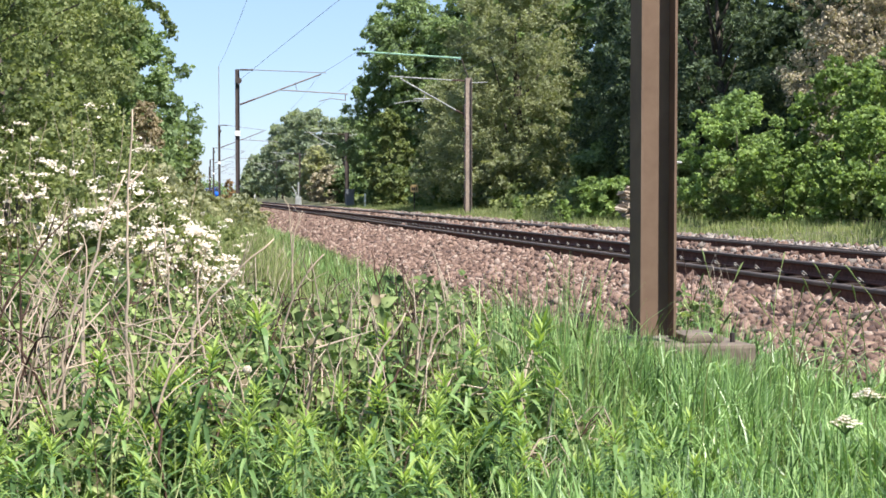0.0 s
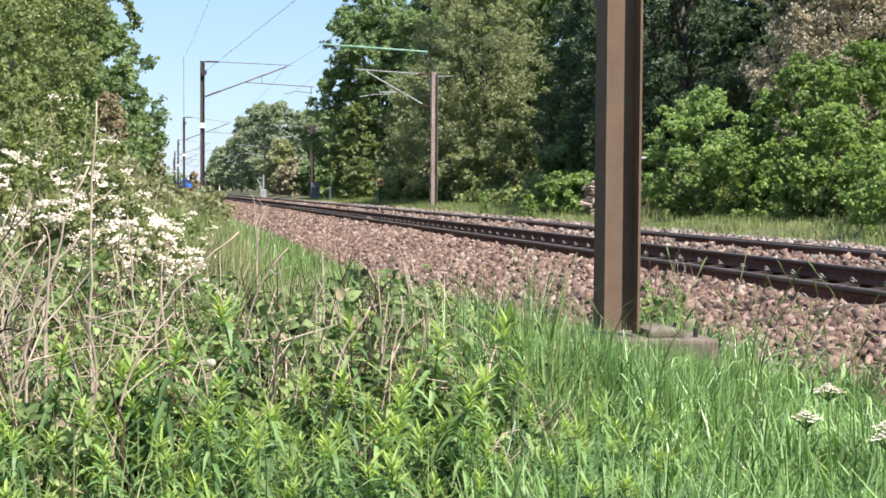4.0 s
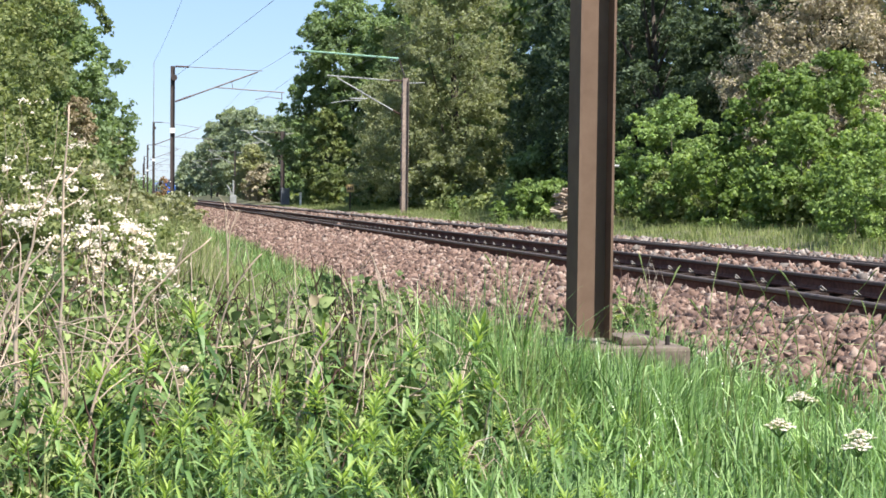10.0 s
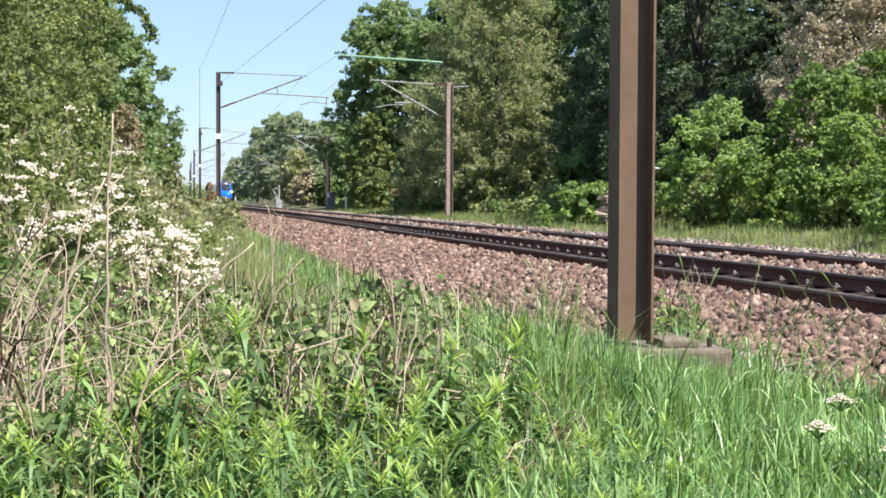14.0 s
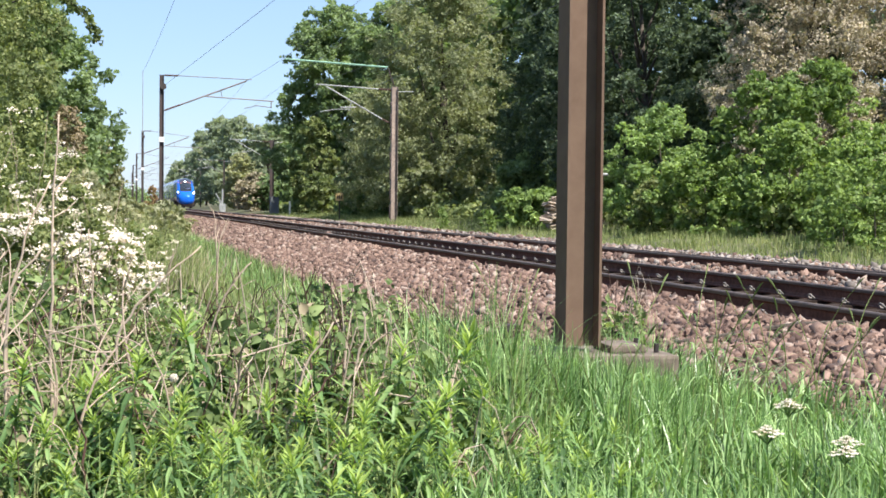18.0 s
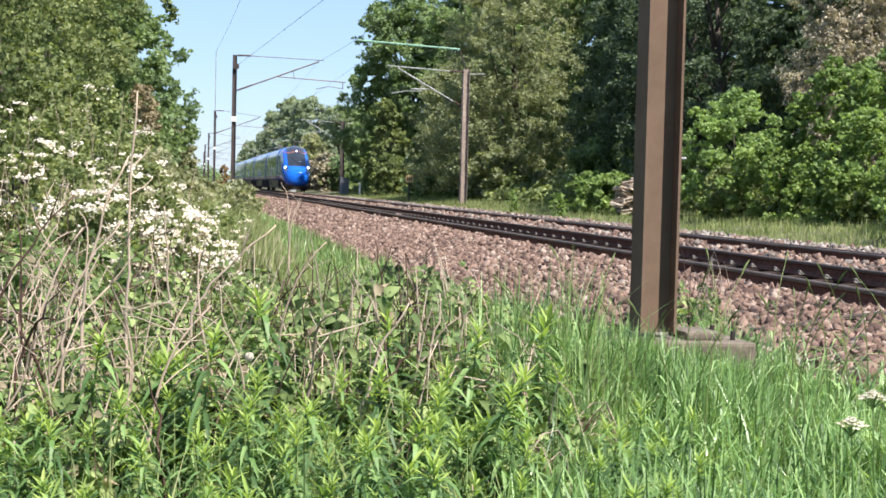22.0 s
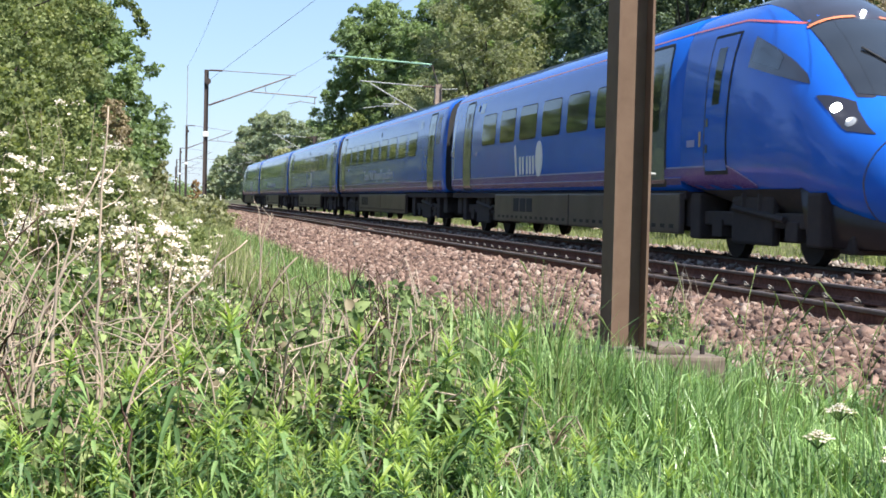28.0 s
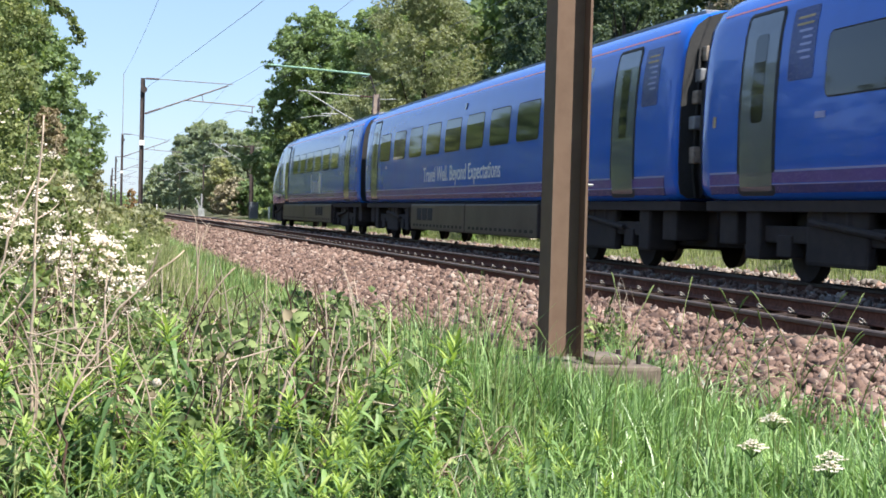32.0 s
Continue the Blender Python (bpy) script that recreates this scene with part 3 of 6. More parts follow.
# ---- plants ----
def leaf_faces(centres, normals, size, length=1.5):
    """Folded rhombic leaves: (n, 4, 3)."""
    n = len(centres)
    nrm = normals / (np.linalg.norm(normals, axis=1)[:, None] + 1e-9)
    a = np.cross(nrm, rng.normal(size=(n, 3)))
    a /= np.linalg.norm(a, axis=1)[:, None] + 1e-9
    b = np.cross(nrm, a)
    s = (size * rng.uniform(0.6, 1.3, n))[:, None]
    return np.stack([centres - a * s * length * 0.5, centres + b * s * 0.5 + nrm * s * 0.12, centres + a * s * length * 0.5, centres - b * s * 0.5 + nrm * s * 0.12], 1)


def leaf_slips(centres, normals, size):
    """Single-face leaves for crowns far off: (n, 3, 3)."""
    q = leaf_faces(centres, normals, size)
    return np.stack([q[:, 0], 1.5 * q[:, 1] - 0.5 * q[:, 3], q[:, 2]], 1)


def clump_points(n, clumps, radii, seed_normals=0.6, squash=0.75):
    """Leaves in a crust round each clump, facing outwards."""
    w = radii ** 2
    k = rng.choice(len(clumps), n, p=w / w.sum())
    d = rng.normal(size=(n, 3))
    d /= np.linalg.norm(d, axis=1)[:, None]
    rad = radii[k] * (0.2 + 0.8 * rng.random(n) ** 0.55) * (1 + 0.22 * rng.normal(size=n))
    p = clumps[k] + d * rad[:, None] * np.array([1, 1, squash])
    return p, d + rng.normal(size=(n, 3)) * seed_normals + np.array([0, 0, 0.35])


def crown_clumps(n, rx, ry, zlo, zhi, bumpy=0.22, top_power=2.2):
    """Boughs in and near the skin of a lumpy crown, each broken up into tufts."""
    size = min(rx, ry, 0.6 * (zhi - zlo))
    n = int(n * (max(rx, ry) / size) ** 0.7)
    f = rng.random(n) ** 0.85
    prof = np.sqrt(1 - f ** top_power) * (0.80 + 0.20 * np.minimum(1, f * 4))
    ang = rng.uniform(0, math.tau, n)
    rr = (0.12 + 0.88 * rng.random(n) ** 0.5) * prof * (1 + rng.normal(size=n) * bumpy * 0.5)
    c = np.stack([rx * rr * np.cos(ang), ry * rr * np.sin(ang), zlo + (zhi - zlo) * f], -1)
    r = (0.10 + 0.15 * rng.random(n) ** 1.5) * size * (0.65 + 0.35 * prof)
    k = 14
    d = rng.normal(size=(n, k, 3))
    d /= np.linalg.norm(d, axis=2)[:, :, None]
    d[:, :, 2] = d[:, :, 2] * 0.75 + 0.12
    t = c[:, None] + d * (r[:, None, None] * rng.uniform(0.45, 1.12, (n, k, 1)))
    tr = r[:, None] * rng.uniform(0.22, 0.46, (n, k))
    return t.reshape(-1, 3), tr.reshape(-1)


def limbs(h, spread, n, base_r, zfork):
    bm = bmesh.new()
    tube_bm([(0, 0, -0.5), (0.03 * h, 0.01 * h, zfork), (0.0, 0.02 * h, h * 0.72)], [base_r * 1.15, base_r * 0.8, base_r * 0.25], 9, bm)
    for i in range(n):
        a = i * 2.4 + rng.uniform(-0.4, 0.4)
        z = zfork * 0.8 + (h * 0.55 - zfork * 0.8) * i / n
        r = spread * rng.uniform(0.6, 0.95)
        mid = (math.cos(a) * r * 0.5, math.sin(a) * r * 0.5, z + h * 0.10)
        tip = (math.cos(a) * r, math.sin(a) * r, z + h * rng.uniform(0.16, 0.3))
        tube_bm([(0, 0, z), mid, tip], [base_r * 0.42, base_r * 0.26, base_r * 0.06], 6, bm)
    return bm


def tree(x, y, h, rx, ry, leaves, leaf, mat, label, category="tree", low=0.12, clumps=60, group="", power=2.2, name=None):
    z0 = float(ground_z(x, y))
    t = thing(name or ("bush" if category == "bush" else "tree"), x, y, z0, label, category, group)
    part("trunk", limbs(h, min(rx, ry) * 0.55, 9, 0.011 * h + 0.03, h * 0.2) if category == "tree" else limbs(h, min(rx, ry) * 0.6, 7, 0.008 * h + 0.004, h * 0.08), M_bark, t, smooth=True)
    c, r = crown_clumps(int(clumps * 2.2), rx, ry, h * low, h * 0.94, power and 0.22, power)
    p, nrm = clump_points(leaves, c, r)
    if y > 46:
        bulk("crown", leaf_slips(p, nrm, np.full(len(p), leaf)), 3, mat, t)
    else:
        bulk("crown", leaf_faces(p, nrm, np.full(len(p), leaf)), 4, mat, t)
    return t


def blades(x, y, z, height, width, lean=0.35, seg=3, spread=0.25):
    """Curved grass blades as quads, (n * seg, 4, 3) with shared look; last quad narrow."""
    n = len(x)
    ang = rng.uniform(0, math.tau, n)
    side = np.stack([np.cos(ang), np.sin(ang), np.zeros(n)], -1)
    fall_a = ang + math.pi / 2 + rng.normal(0, 0.5, n)
    fall = np.stack([np.cos(fall_a), np.sin(fall_a), np.zeros(n)], -1) * (height * np.abs(rng.normal(lean, spread, n)))[:, None]
    root = np.stack([x, y, z], -1)
    up = np.array([0, 0, 1.0]) * height[:, None]
    rows = []
    for i in range(seg + 1):
        u = i / seg
        c = root + up * (u - 0.18 * u * u * np.minimum(1.6, np.linalg.norm(fall, axis=1) / height * 2)[:, None]) + fall * u ** 2
        w = (width * (1 - u ** 1.6) * 0.5 + 0.0006)[:, None]
        rows += [c - side * w, c + side * w]
    v = np.stack(rows, 1)
    k = 2 * np.arange(seg)
    q = np.stack([k, k + 1, k + 3, k + 2], -1)
    f = (q[None] + 2 * (seg + 1) * np.arange(n)[:, None, None]).reshape(-1, 4)
    return v.reshape(-1, 3), f


def grass(name, n, x0, x1, y0, y1, h, w, mat, label, lean=0.35, ypow=1.0, shape=None, seg=3):
    x, y = rng.uniform(x0, x1, n), y0 + (y1 - y0) * rng.random(n) ** ypow
    if shape is not None:
        k = shape(x, y)
        x, y = x[k], y[k]
    x = x + sway(y)
    hh = h * rng.uniform(0.45, 1.15, len(x)) * (0.8 + 0.35 * np.sin(x * 2.1 + 1) * np.sin(y * 1.7))
    v, f = blades(x, y, ground_z(x, y) - 0.02, hh, w * rng.uniform(0.6, 1.2, len(x)), lean, seg)
    return tagged(bulk_indexed(name, v, f, mat), label, "grass", kind="stuff")


def stem_bm(pts, r, bm=None):
    return tube_bm(pts, [r * (1 - 0.6 * i / (len(pts) - 1)) for i in range(len(pts))], 5, bm)


def lance_leaf(root, direction, length, width, droop):
    """A lanceolate leaf of two folded rows, (3, 4, 3) quads on each side of the midrib."""
    d = np.array(direction, dtype=float)
    d /= np.linalg.norm(d)
    s = np.cross(d, (0, 0, 1.0))
    s /= np.linalg.norm(s) + 1e-9
    up = np.cross(s, d)
    mids, wid = [], []
    for u in (0, 0.3, 0.65, 1.0):
        mids.append(np.array(root) + d * length * u - np.array([0, 0, 1.0]) * droop * length * u * u)
        wid.append(width * {0: 0.08, 0.3: 0.5, 0.65: 0.42, 1.0: 0.02}[u])
    v, f = [], []
    for m, w in zip(mids, wid):
        v += [m - s * w + up * w * 0.35, m, m + s * w + up * w * 0.35]
    for i in range(3):
        a = 3 * i
        f += [(a, a + 1, a + 4, a + 3), (a + 1, a + 2, a + 5, a + 4)]
    return v, f


def herb_plant(height, seed, label):
    """Willowherb-like shoot: stem, lance leaves in a spiral, yellow-green tip."""
    r = random.Random(seed)
    t = thing("willowherb_plant", 0, 0, 0, label, "weed", "tall weeds in the foreground")
    bend = (r.uniform(-0.12, 0.12), r.uniform(-0.12, 0.12))
    pos = lambda u: (bend[0] * u * u * height, bend[1] * u * u * height, height * u)
    part("stem", stem_bm([pos(u / 5) for u in range(6)], 0.005), M_herb, t)
    for name, lo, hi, n, ln, mat in (("foliage", 0.15, 0.93, int(62 * height / 0.6), 0.125, M_herb), ("young_tip", 0.84, 1.0, 22, 0.072, M_herbtip)):
        v, f = [], []
        for i in range(n):
            u = lo + (hi - lo) * i / n
            a = i * 2.4 + r.uniform(-0.3, 0.3)
            lift = 0.25 + 1.1 * max(0, u - 0.8) * 5 + r.uniform(-0.2, 0.2)
            lv, lf = lance_leaf(pos(u), (math.cos(a), math.sin(a), lift), ln * r.uniform(0.6, 1.2), ln * r.uniform(0.10, 0.17), r.uniform(0.3, 1.1) if name == "foliage" else r.uniform(0.0, 0.35))
            k = len(v)
            v += lv
            f += [tuple(q + k for q in ff) for ff in lf]
        obj(name, v, f, mat, t)
    return t


def leaf_discs(centres, normals, size, sides=6):
    """Rounded leaves as loose hexagons."""
    n = len(centres)
    nrm = normals / (np.linalg.norm(normals, axis=1)[:, None] + 1e-9)
    a = np.cross(nrm, rng.normal(size=(n, 3)))
    a /= np.linalg.norm(a, axis=1)[:, None] + 1e-9
    b = np.cross(nrm, a)
    s = (size * rng.uniform(0.6, 1.25, n))[:, None]
    rows = []
    for i in range(sides):
        t = math.tau * i / sides
        rr = 0.62 if i == 0 else 0.46
        rows.append(centres + (a * math.cos(t) + b * math.sin(t) * 0.85) * s * rr + nrm * s * (0.12 * math.cos(2 * t)))
    return np.stack(rows, 1)


def dead_stalk(height, seed, mat, label, forks=3):
    """A dry bent stalk with side twigs."""
    r = random.Random(seed)
    t = thing("dead_stalk", 0, 0, 0, label, "dry stalk", "dry stalks among the weeds")
    lean = (r.uniform(-0.22, 0.22), r.uniform(-0.2, 0.2))
    kink = [(r.uniform(-0.045, 0.045) * (i > 0), r.uniform(-0.045, 0.045) * (i > 0)) for i in range(8)]
    pos = lambda i, n=7: (lean[0] * (i / n) ** 1.6 * height + kink[i][0] * height, lean[1] * (i / n) ** 1.6 * height + kink[i][1] * height, height * (i / n) * (1 - 0.15 * (i / n)))
    part("stem", stem_bm([pos(i) for i in range(8)], 0.0045 + 0.0035 * r.random()), mat, t)
    for k in range(forks):
        i = r.randint(2, 6)
        p = Vector(pos(i))
        d = Vector((r.uniform(-1, 1), r.uniform(-1, 1), r.uniform(-0.2, 0.9))).normalized() * height * r.uniform(0.15, 0.4)
        part("twig", stem_bm([p, p + d * 0.5 + Vector((0, 0, 0.02)), p + d], 0.0032), mat, t)
    return t


def dry_cane(reach, rise, thick, seed, mat, label, twigs=2):
    """A dead cane that climbs, wavers and arches over, with a few crooked side twigs."""
    r = random.Random(seed)
    t = thing("dry_cane", 0, 0, 0, label, "dry stalk", "dry stalks among the weeds")
    f = [r.uniform(2, 5) for _ in range(2)] + [r.uniform(0, 6) for _ in range(2)]
    over = r.uniform(0.55, 1.1)
    def at(u):
        return Vector((reach * u ** 1.5 + 0.045 * math.sin(f[0] * u * 2 + f[2]) * u, 0.05 * math.sin(f[1] * u * 2 + f[3]) * u, rise * math.sin(min(u * over, 1.35) * math.pi / 2 * 1.05) + 0.012 * math.sin(9 * u + f[2])))
    pts = [at(i / 14) for i in range(15)]
    part("stem", tube_bm(pts, [thick * (1 - 0.55 * i / 14) for i in range(15)], 6), mat, t, smooth=True)
    for k in range(twigs):
        p = at(r.uniform(0.3, 0.9))
        d = Vector((r.uniform(-1, 1), r.uniform(-1, 1), r.uniform(-0.4, 0.9))).normalized() * r.uniform(0.10, 0.30)
        e = Vector((r.uniform(-1, 1), r.uniform(-1, 1), r.uniform(-1, 1))) * 0.03
        part("twig", stem_bm([p, p + d * 0.35 + e, p + d * 0.7 + e * 0.3, p + d], thick * 0.5), mat, t)
    return t


def long_stem(points, thick, mat, label, category="dry stalk", twigs=0, seed=1):
    """One long stem through given points, rooted in the ground."""
    r = random.Random(seed)
    x, y, z = points[0]
    g = float(ground_z(x, y)) - 0.03
    t = thing("long_stem", x, y, g, label, category, "dry stalks among the weeds")
    pts = [Vector((0, 0, 0))] + [Vector(p) - Vector((x, y, g)) for p in points if p[2] > g + 0.08]
    fine = []
    for a, b in zip(pts, pts[1:]):
        fine += [a.lerp(b, u / 3) + Vector((r.uniform(-1, 1), r.uniform(-1, 1), 0)) * 0.008 for u in range(3)]
    fine.append(pts[-1])
    part("stem", stem_bm(fine, thick), mat, t, smooth=True)
    for k in range(twigs):
        p = fine[r.randint(len(fine) // 2, len(fine) - 1)]
        d = Vector((r.uniform(-1, 1), r.uniform(-0.6, 0.6), r.uniform(0.1, 1))).normalized() * r.uniform(0.06, 0.16)
        part("twig", stem_bm([p, p + d * 0.6, p + d + Vector((0, 0, 0.015))], thick * 0.5), mat, t)
    return t


def grass_stalk(height, seed, label):
    """A flowering grass: thin stalk, nodding seed head, two blades."""
    r = random.Random(seed)
    t = thing("grass_stalk", 0, 0, 0, label, "grass stalk", "seeding grass stalks")
    a = r.uniform(0, math.tau)
    c, s = math.cos(a), math.sin(a)
    pos = lambda u: (c * 0.22 * u ** 3 * height, s * 0.22 * u ** 3 * height, height * (u - 0.10 * u ** 4))
    part("stem", stem_bm([pos(i / 8) for i in range(9)], 0.0042), M_grass2, t)
    head = [Vector(pos(1)) + Vector((c * 0.05 * u, s * 0.05 * u, -0.03 * u * u + 0.09 * u)) for u in (0, 0.25, 0.5, 0.75, 1)]
    part("seed_head", tube_bm(head, [0.002, 0.004, 0.0045, 0.0032, 0.0012], 6), M_grass2, t, "pale nodding seed head")
    v, f = [], []
    for k in range(4):
        b = a + r.uniform(-2, 2)
        lv, lf = lance_leaf(pos(0.15 + 0.17 * k), (math.cos(b), math.sin(b), 1.1), height * 0.35, 0.010, 0.8)
        o = len(v)
        v += lv
        f += [tuple(q + o for q in ff) for ff in lf]
    obj("foliage", v, f, M_grass, t)
    return t


def leaf_blades(name, roots, axes, normals, length, width, mat, parent):
    """Pointed leaves with a folded midrib, each from its stalk along its own axis."""
    n = len(roots)
    ax = axes / (np.linalg.norm(axes, axis=1)[:, None] + 1e-9)
    nr = normals - ax * (normals * ax).sum(1)[:, None]
    nr /= np.linalg.norm(nr, axis=1)[:, None] + 1e-9
    sd = np.cross(ax, nr)
    fold, droop = rng.uniform(0.2, 0.9, n)[:, None], rng.uniform(0.0, 0.5, n)[:, None]
    rows = []
    for u, w in ((0.0, 0.05), (0.25, 0.44), (0.60, 0.34), (1.0, 0.01)):
        mid = roots + ax * (length * u)[:, None] - nr * droop * (length * u * u)[:, None]
        half = (width * w)[:, None]
        rows += [mid - sd * half + nr * half * fold, mid, mid + sd * half + nr * half * fold]
    v = np.stack(rows, 1)
    q = np.array([(a + b, a + b + 1, a + b + 4, a + b + 3) for a in (0, 3, 6) for b in (0, 1)])
    return bulk_indexed(name, v, (q[None] + 12 * np.arange(n)[:, None, None]).reshape(-1, 4), mat, parent)


def bramble(x, y, rx, ry, h, groups, leaf, seed, label, mat=None):
    """A mound of arching canes bearing leaves in threes, with a few withered ones."""
    z0 = float(ground_z(x, y))
    t = thing("bramble_bush", x, y, z0, label, "bramble", "brambles in the foreground")
    r = random.Random(seed)
    for mat_c, count, thick in ((M_darkstem, 5, 0.0034), (M_straw, 6, 0.0038)):
        for k in range(count):
            a = r.uniform(0, math.tau)
            p = Vector((math.cos(a) * rx * 0.4, math.sin(a) * ry * 0.4, 0))
            e = a + r.uniform(0.3, 1.6)
            q = Vector((math.cos(e) * rx, math.sin(e) * ry, h * r.uniform(0.2, 0.9)))
            m = (p + q) / 2 + Vector((r.uniform(-0.06, 0.06), r.uniform(-0.06, 0.06), h * r.uniform(0.5, 0.95)))
            bm = stem_bm([p, p.lerp(m, 0.35) + Vector((0, 0, h * 0.18)), p.lerp(m, 0.75) + Vector((0, 0, h * 0.12)), m, m.lerp(q, 0.5) + Vector((0, 0, 0.05)), q], thick)
            part("cane", bm, mat_c, t, "dark arching cane" if mat_c is M_darkstem else "pale dead cane")
    n = groups
    a, rad = rng.uniform(0, math.tau, n), rng.random(n) ** 0.5
    top = h * (1 - 0.5 * rad ** 2) * (0.78 + 0.34 * np.sin(a * 4 + seed) * np.sin(rad * 8 + seed * 1.7))
    z = top * (1 - 0.7 * rng.random(n) ** 2.0)
    p = np.stack([rx * rad * np.cos(a), ry * rad * np.sin(a), z], -1)
    nr = np.stack([np.cos(a) * rad * 0.5, np.sin(a) * rad * 0.5 - 0.45, np.full(n, 0.85)], -1) + rng.normal(0, 0.62, (n, 3))
    turn = rng.uniform(0, math.tau, n)
    size = leaf * rng.uniform(0.6, 1.3, n)
    three = np.concatenate([turn, turn + 1.5, turn - 1.5])
    p3, n3, s3 = np.tile(p, (3, 1)), np.tile(nr, (3, 1)) + rng.normal(0, 0.35, (3 * n, 3)), np.concatenate([size * 1.15, size, size])
    ref = np.cross(n3, np.array([0.3, 1.0, 0.2]))
    ref /= np.linalg.norm(ref, axis=1)[:, None] + 1e-9
    oth = np.cross(n3 / np.linalg.norm(n3, axis=1)[:, None], ref)
    ax = ref * np.cos(three)[:, None] + oth * np.sin(three)[:, None]
    dead = rng.random(3 * n) < 0.05
    root = p3 + ax * (s3 * 0.12)[:, None]
    for name, pick, m in (("foliage", ~dead, mat or M_bramble), ("withered_leaves", dead, M_leaf_withered)):
        leaf_blades(name, root[pick], ax[pick], n3[pick], s3[pick], s3[pick] * rng.uniform(0.58, 0.88, int(pick.sum())), m, t)
    return t


def umbel_flower(height, label):
    t = thing("umbel_flower", 0, 0, 0, label, "wild flower", "white umbels in the grass")
    bm = stem_bm([(0, 0, 0), (0.02, 0.01, height * 0.5), (0.01, 0.02, height)], 0.005)
    heads = []
    for i in range(17):
        a, r = i * 2.4, 0.0088 * i ** 0.62
        tip = (0.01 + math.cos(a) * r, 0.02 + math.sin(a) * r, height + 0.055 - r * 0.55)
        tube_bm([(0.01, 0.02, height), tip], 0.0018, 4, bm)
        heads.append(tip)
    part("stem", bm, M_herb, t)
    pts = np.array([(x + math.cos(j * 2.4) * 0.0045 * j ** 0.5, y + math.sin(j * 2.4) * 0.0045 * j ** 0.5, z + 0.004) for x, y, z in heads for j in range(9)])
    bulk("flower_head", leaf_discs(pts, np.tile((0, 0, 1.0), (len(pts), 1)) + rng.normal(0, 0.3, (len(pts), 3)), np.full(len(pts), 0.0115)), 6, M_petal, t)
    return t


# ---- train ----
SIDE = [(1.18, 1.03), (1.30, 1.10), (1.338, 1.25), (1.35, 1.6), (1.35, 2.0), (1.343, 2.35), (1.317, 2.82), (1.277, 3.19), (1.217, 3.49), (1.10, 3.71), (0.92, 3.85), (0.62, 3.945), (0.0, 3.976)]


def side_x(z):
    return float(np.interp(z, [p[1] for p in SIDE], [p[0] for p in SIDE]))


def ring_profile():
    half = [(0.0, 1.03)] + SIDE
    return half + [(-x, z) for x, z in reversed(half[1:-1])]


def panel(y0, y1, z0, z1, proud, corner, face, rows=6):
    """A raised sheet on the coach side with rounded corners; face +1 or -1 for the side."""
    zs = [z0 + corner * (1 - math.cos(a)) for a in np.linspace(0, math.pi / 2, 5)]
    zs += list(np.linspace(z0 + corner, z1 - corner, rows))[1:-1] + [z1 - corner * (1 - math.cos(a)) for a in np.linspace(math.pi / 2, 0, 5)]
    v, f = [], []
    for z in zs:
        d = min(z - z0, z1 - z)
        inset = corner - math.sqrt(max(0, corner ** 2 - (corner - d) ** 2)) if d < corner else 0
        x = side_x(z) + proud
        for xx in (x, x - proud - 0.01):
            v += [(face * xx, y0 + inset, z), (face * xx, y1 - inset, z)]
    n = len(zs)
    for i in range(n - 1):
        a, b = 4 * i, 4 * i + 4
        f += [(a, a + 1, b + 1, b), (a, b, b + 2, a + 2), (a + 1, a + 3, b + 3, b + 1)]
    f += [(0, 2, 3, 1), (4 * n - 4, 4 * n - 3, 4 * n - 1, 4 * n - 2)]
    return v, f


wheelsets = []


def bogie(parent, y):
    b = part("bogie_frame", box_bm(-1.12, -0.98, y - 2.0, y + 2.0, 0.5, 0.72, 0.03), M_under, parent, "brown dusty bogie frame")
    bm = box_bm(0.98, 1.12, y - 2.0, y + 2.0, 0.5, 0.72, 0.03)
    box_bm(-0.98, 0.98, y - 0.35, y + 0.35, 0.5, 0.78, 0.0, bm)
    for s in (-1, 1):
        for dy in (-1.35, 1.35):
            box_bm(s * 1.05 - 0.10, s * 1.05 + 0.10, y + dy - 0.2, y + dy + 0.2, 0.32, 0.60, 0.02, bm)
        tube_bm([(s * 1.05, y - 0.3, 0.70), (s * 1.05, y - 0.3, 1.0)], 0.14, 10, bm)
        tube_bm([(s * 1.05, y + 0.3, 0.70), (s * 1.05, y + 0.3, 1.0)], 0.14, 10, bm)
        tube_bm([(s * 1.18, y - 1.2, 0.62), (s * 1.18, y + 0.6, 0.78)], 0.045, 8, bm)
    part("bogie_gear", bm, M_under, b)
    part("traction_motor", box_bm(-0.66, 0.66, y - 1.0, y + 1.0, 0.28, 0.9, 0.06), M_under, b)
    for s in (-1, 1):
        part("side_damper", box_bm(min(s * 1.02, s * 1.16), max(s * 1.02, s * 1.16), y - 0.75, y + 0.75, 0.24, 0.95, 0.05), M_under, b)
        for dy in (-2.15, 2.15):
            part("sand_box", box_bm(min(s * 0.72, s * 1.2), max(s * 0.72, s * 1.2), y + dy - 0.22, y + dy + 0.22, 0.27, 1.0, 0.04), M_under, b)
    for dy in (-1.35, 1.35):
        w = part("wheelset", tube_bm([(-0.80, 0, 0), (0.80, 0, 0)], 0.09, 8), M_under, parent, "steel wheels on an axle")
        w.location = (0, y + dy, 0.44)
        wheelsets.append((w, parent))
        for s in (-1, 1):
            part("wheel", tube_bm([(s * 0.685, 0, 0), (s * 0.70, 0, 0), (s * 0.715, 0, 0), (s * 0.82, 0, 0)], [0.465, 0.465, 0.44, 0.435], 28), M_under, w)


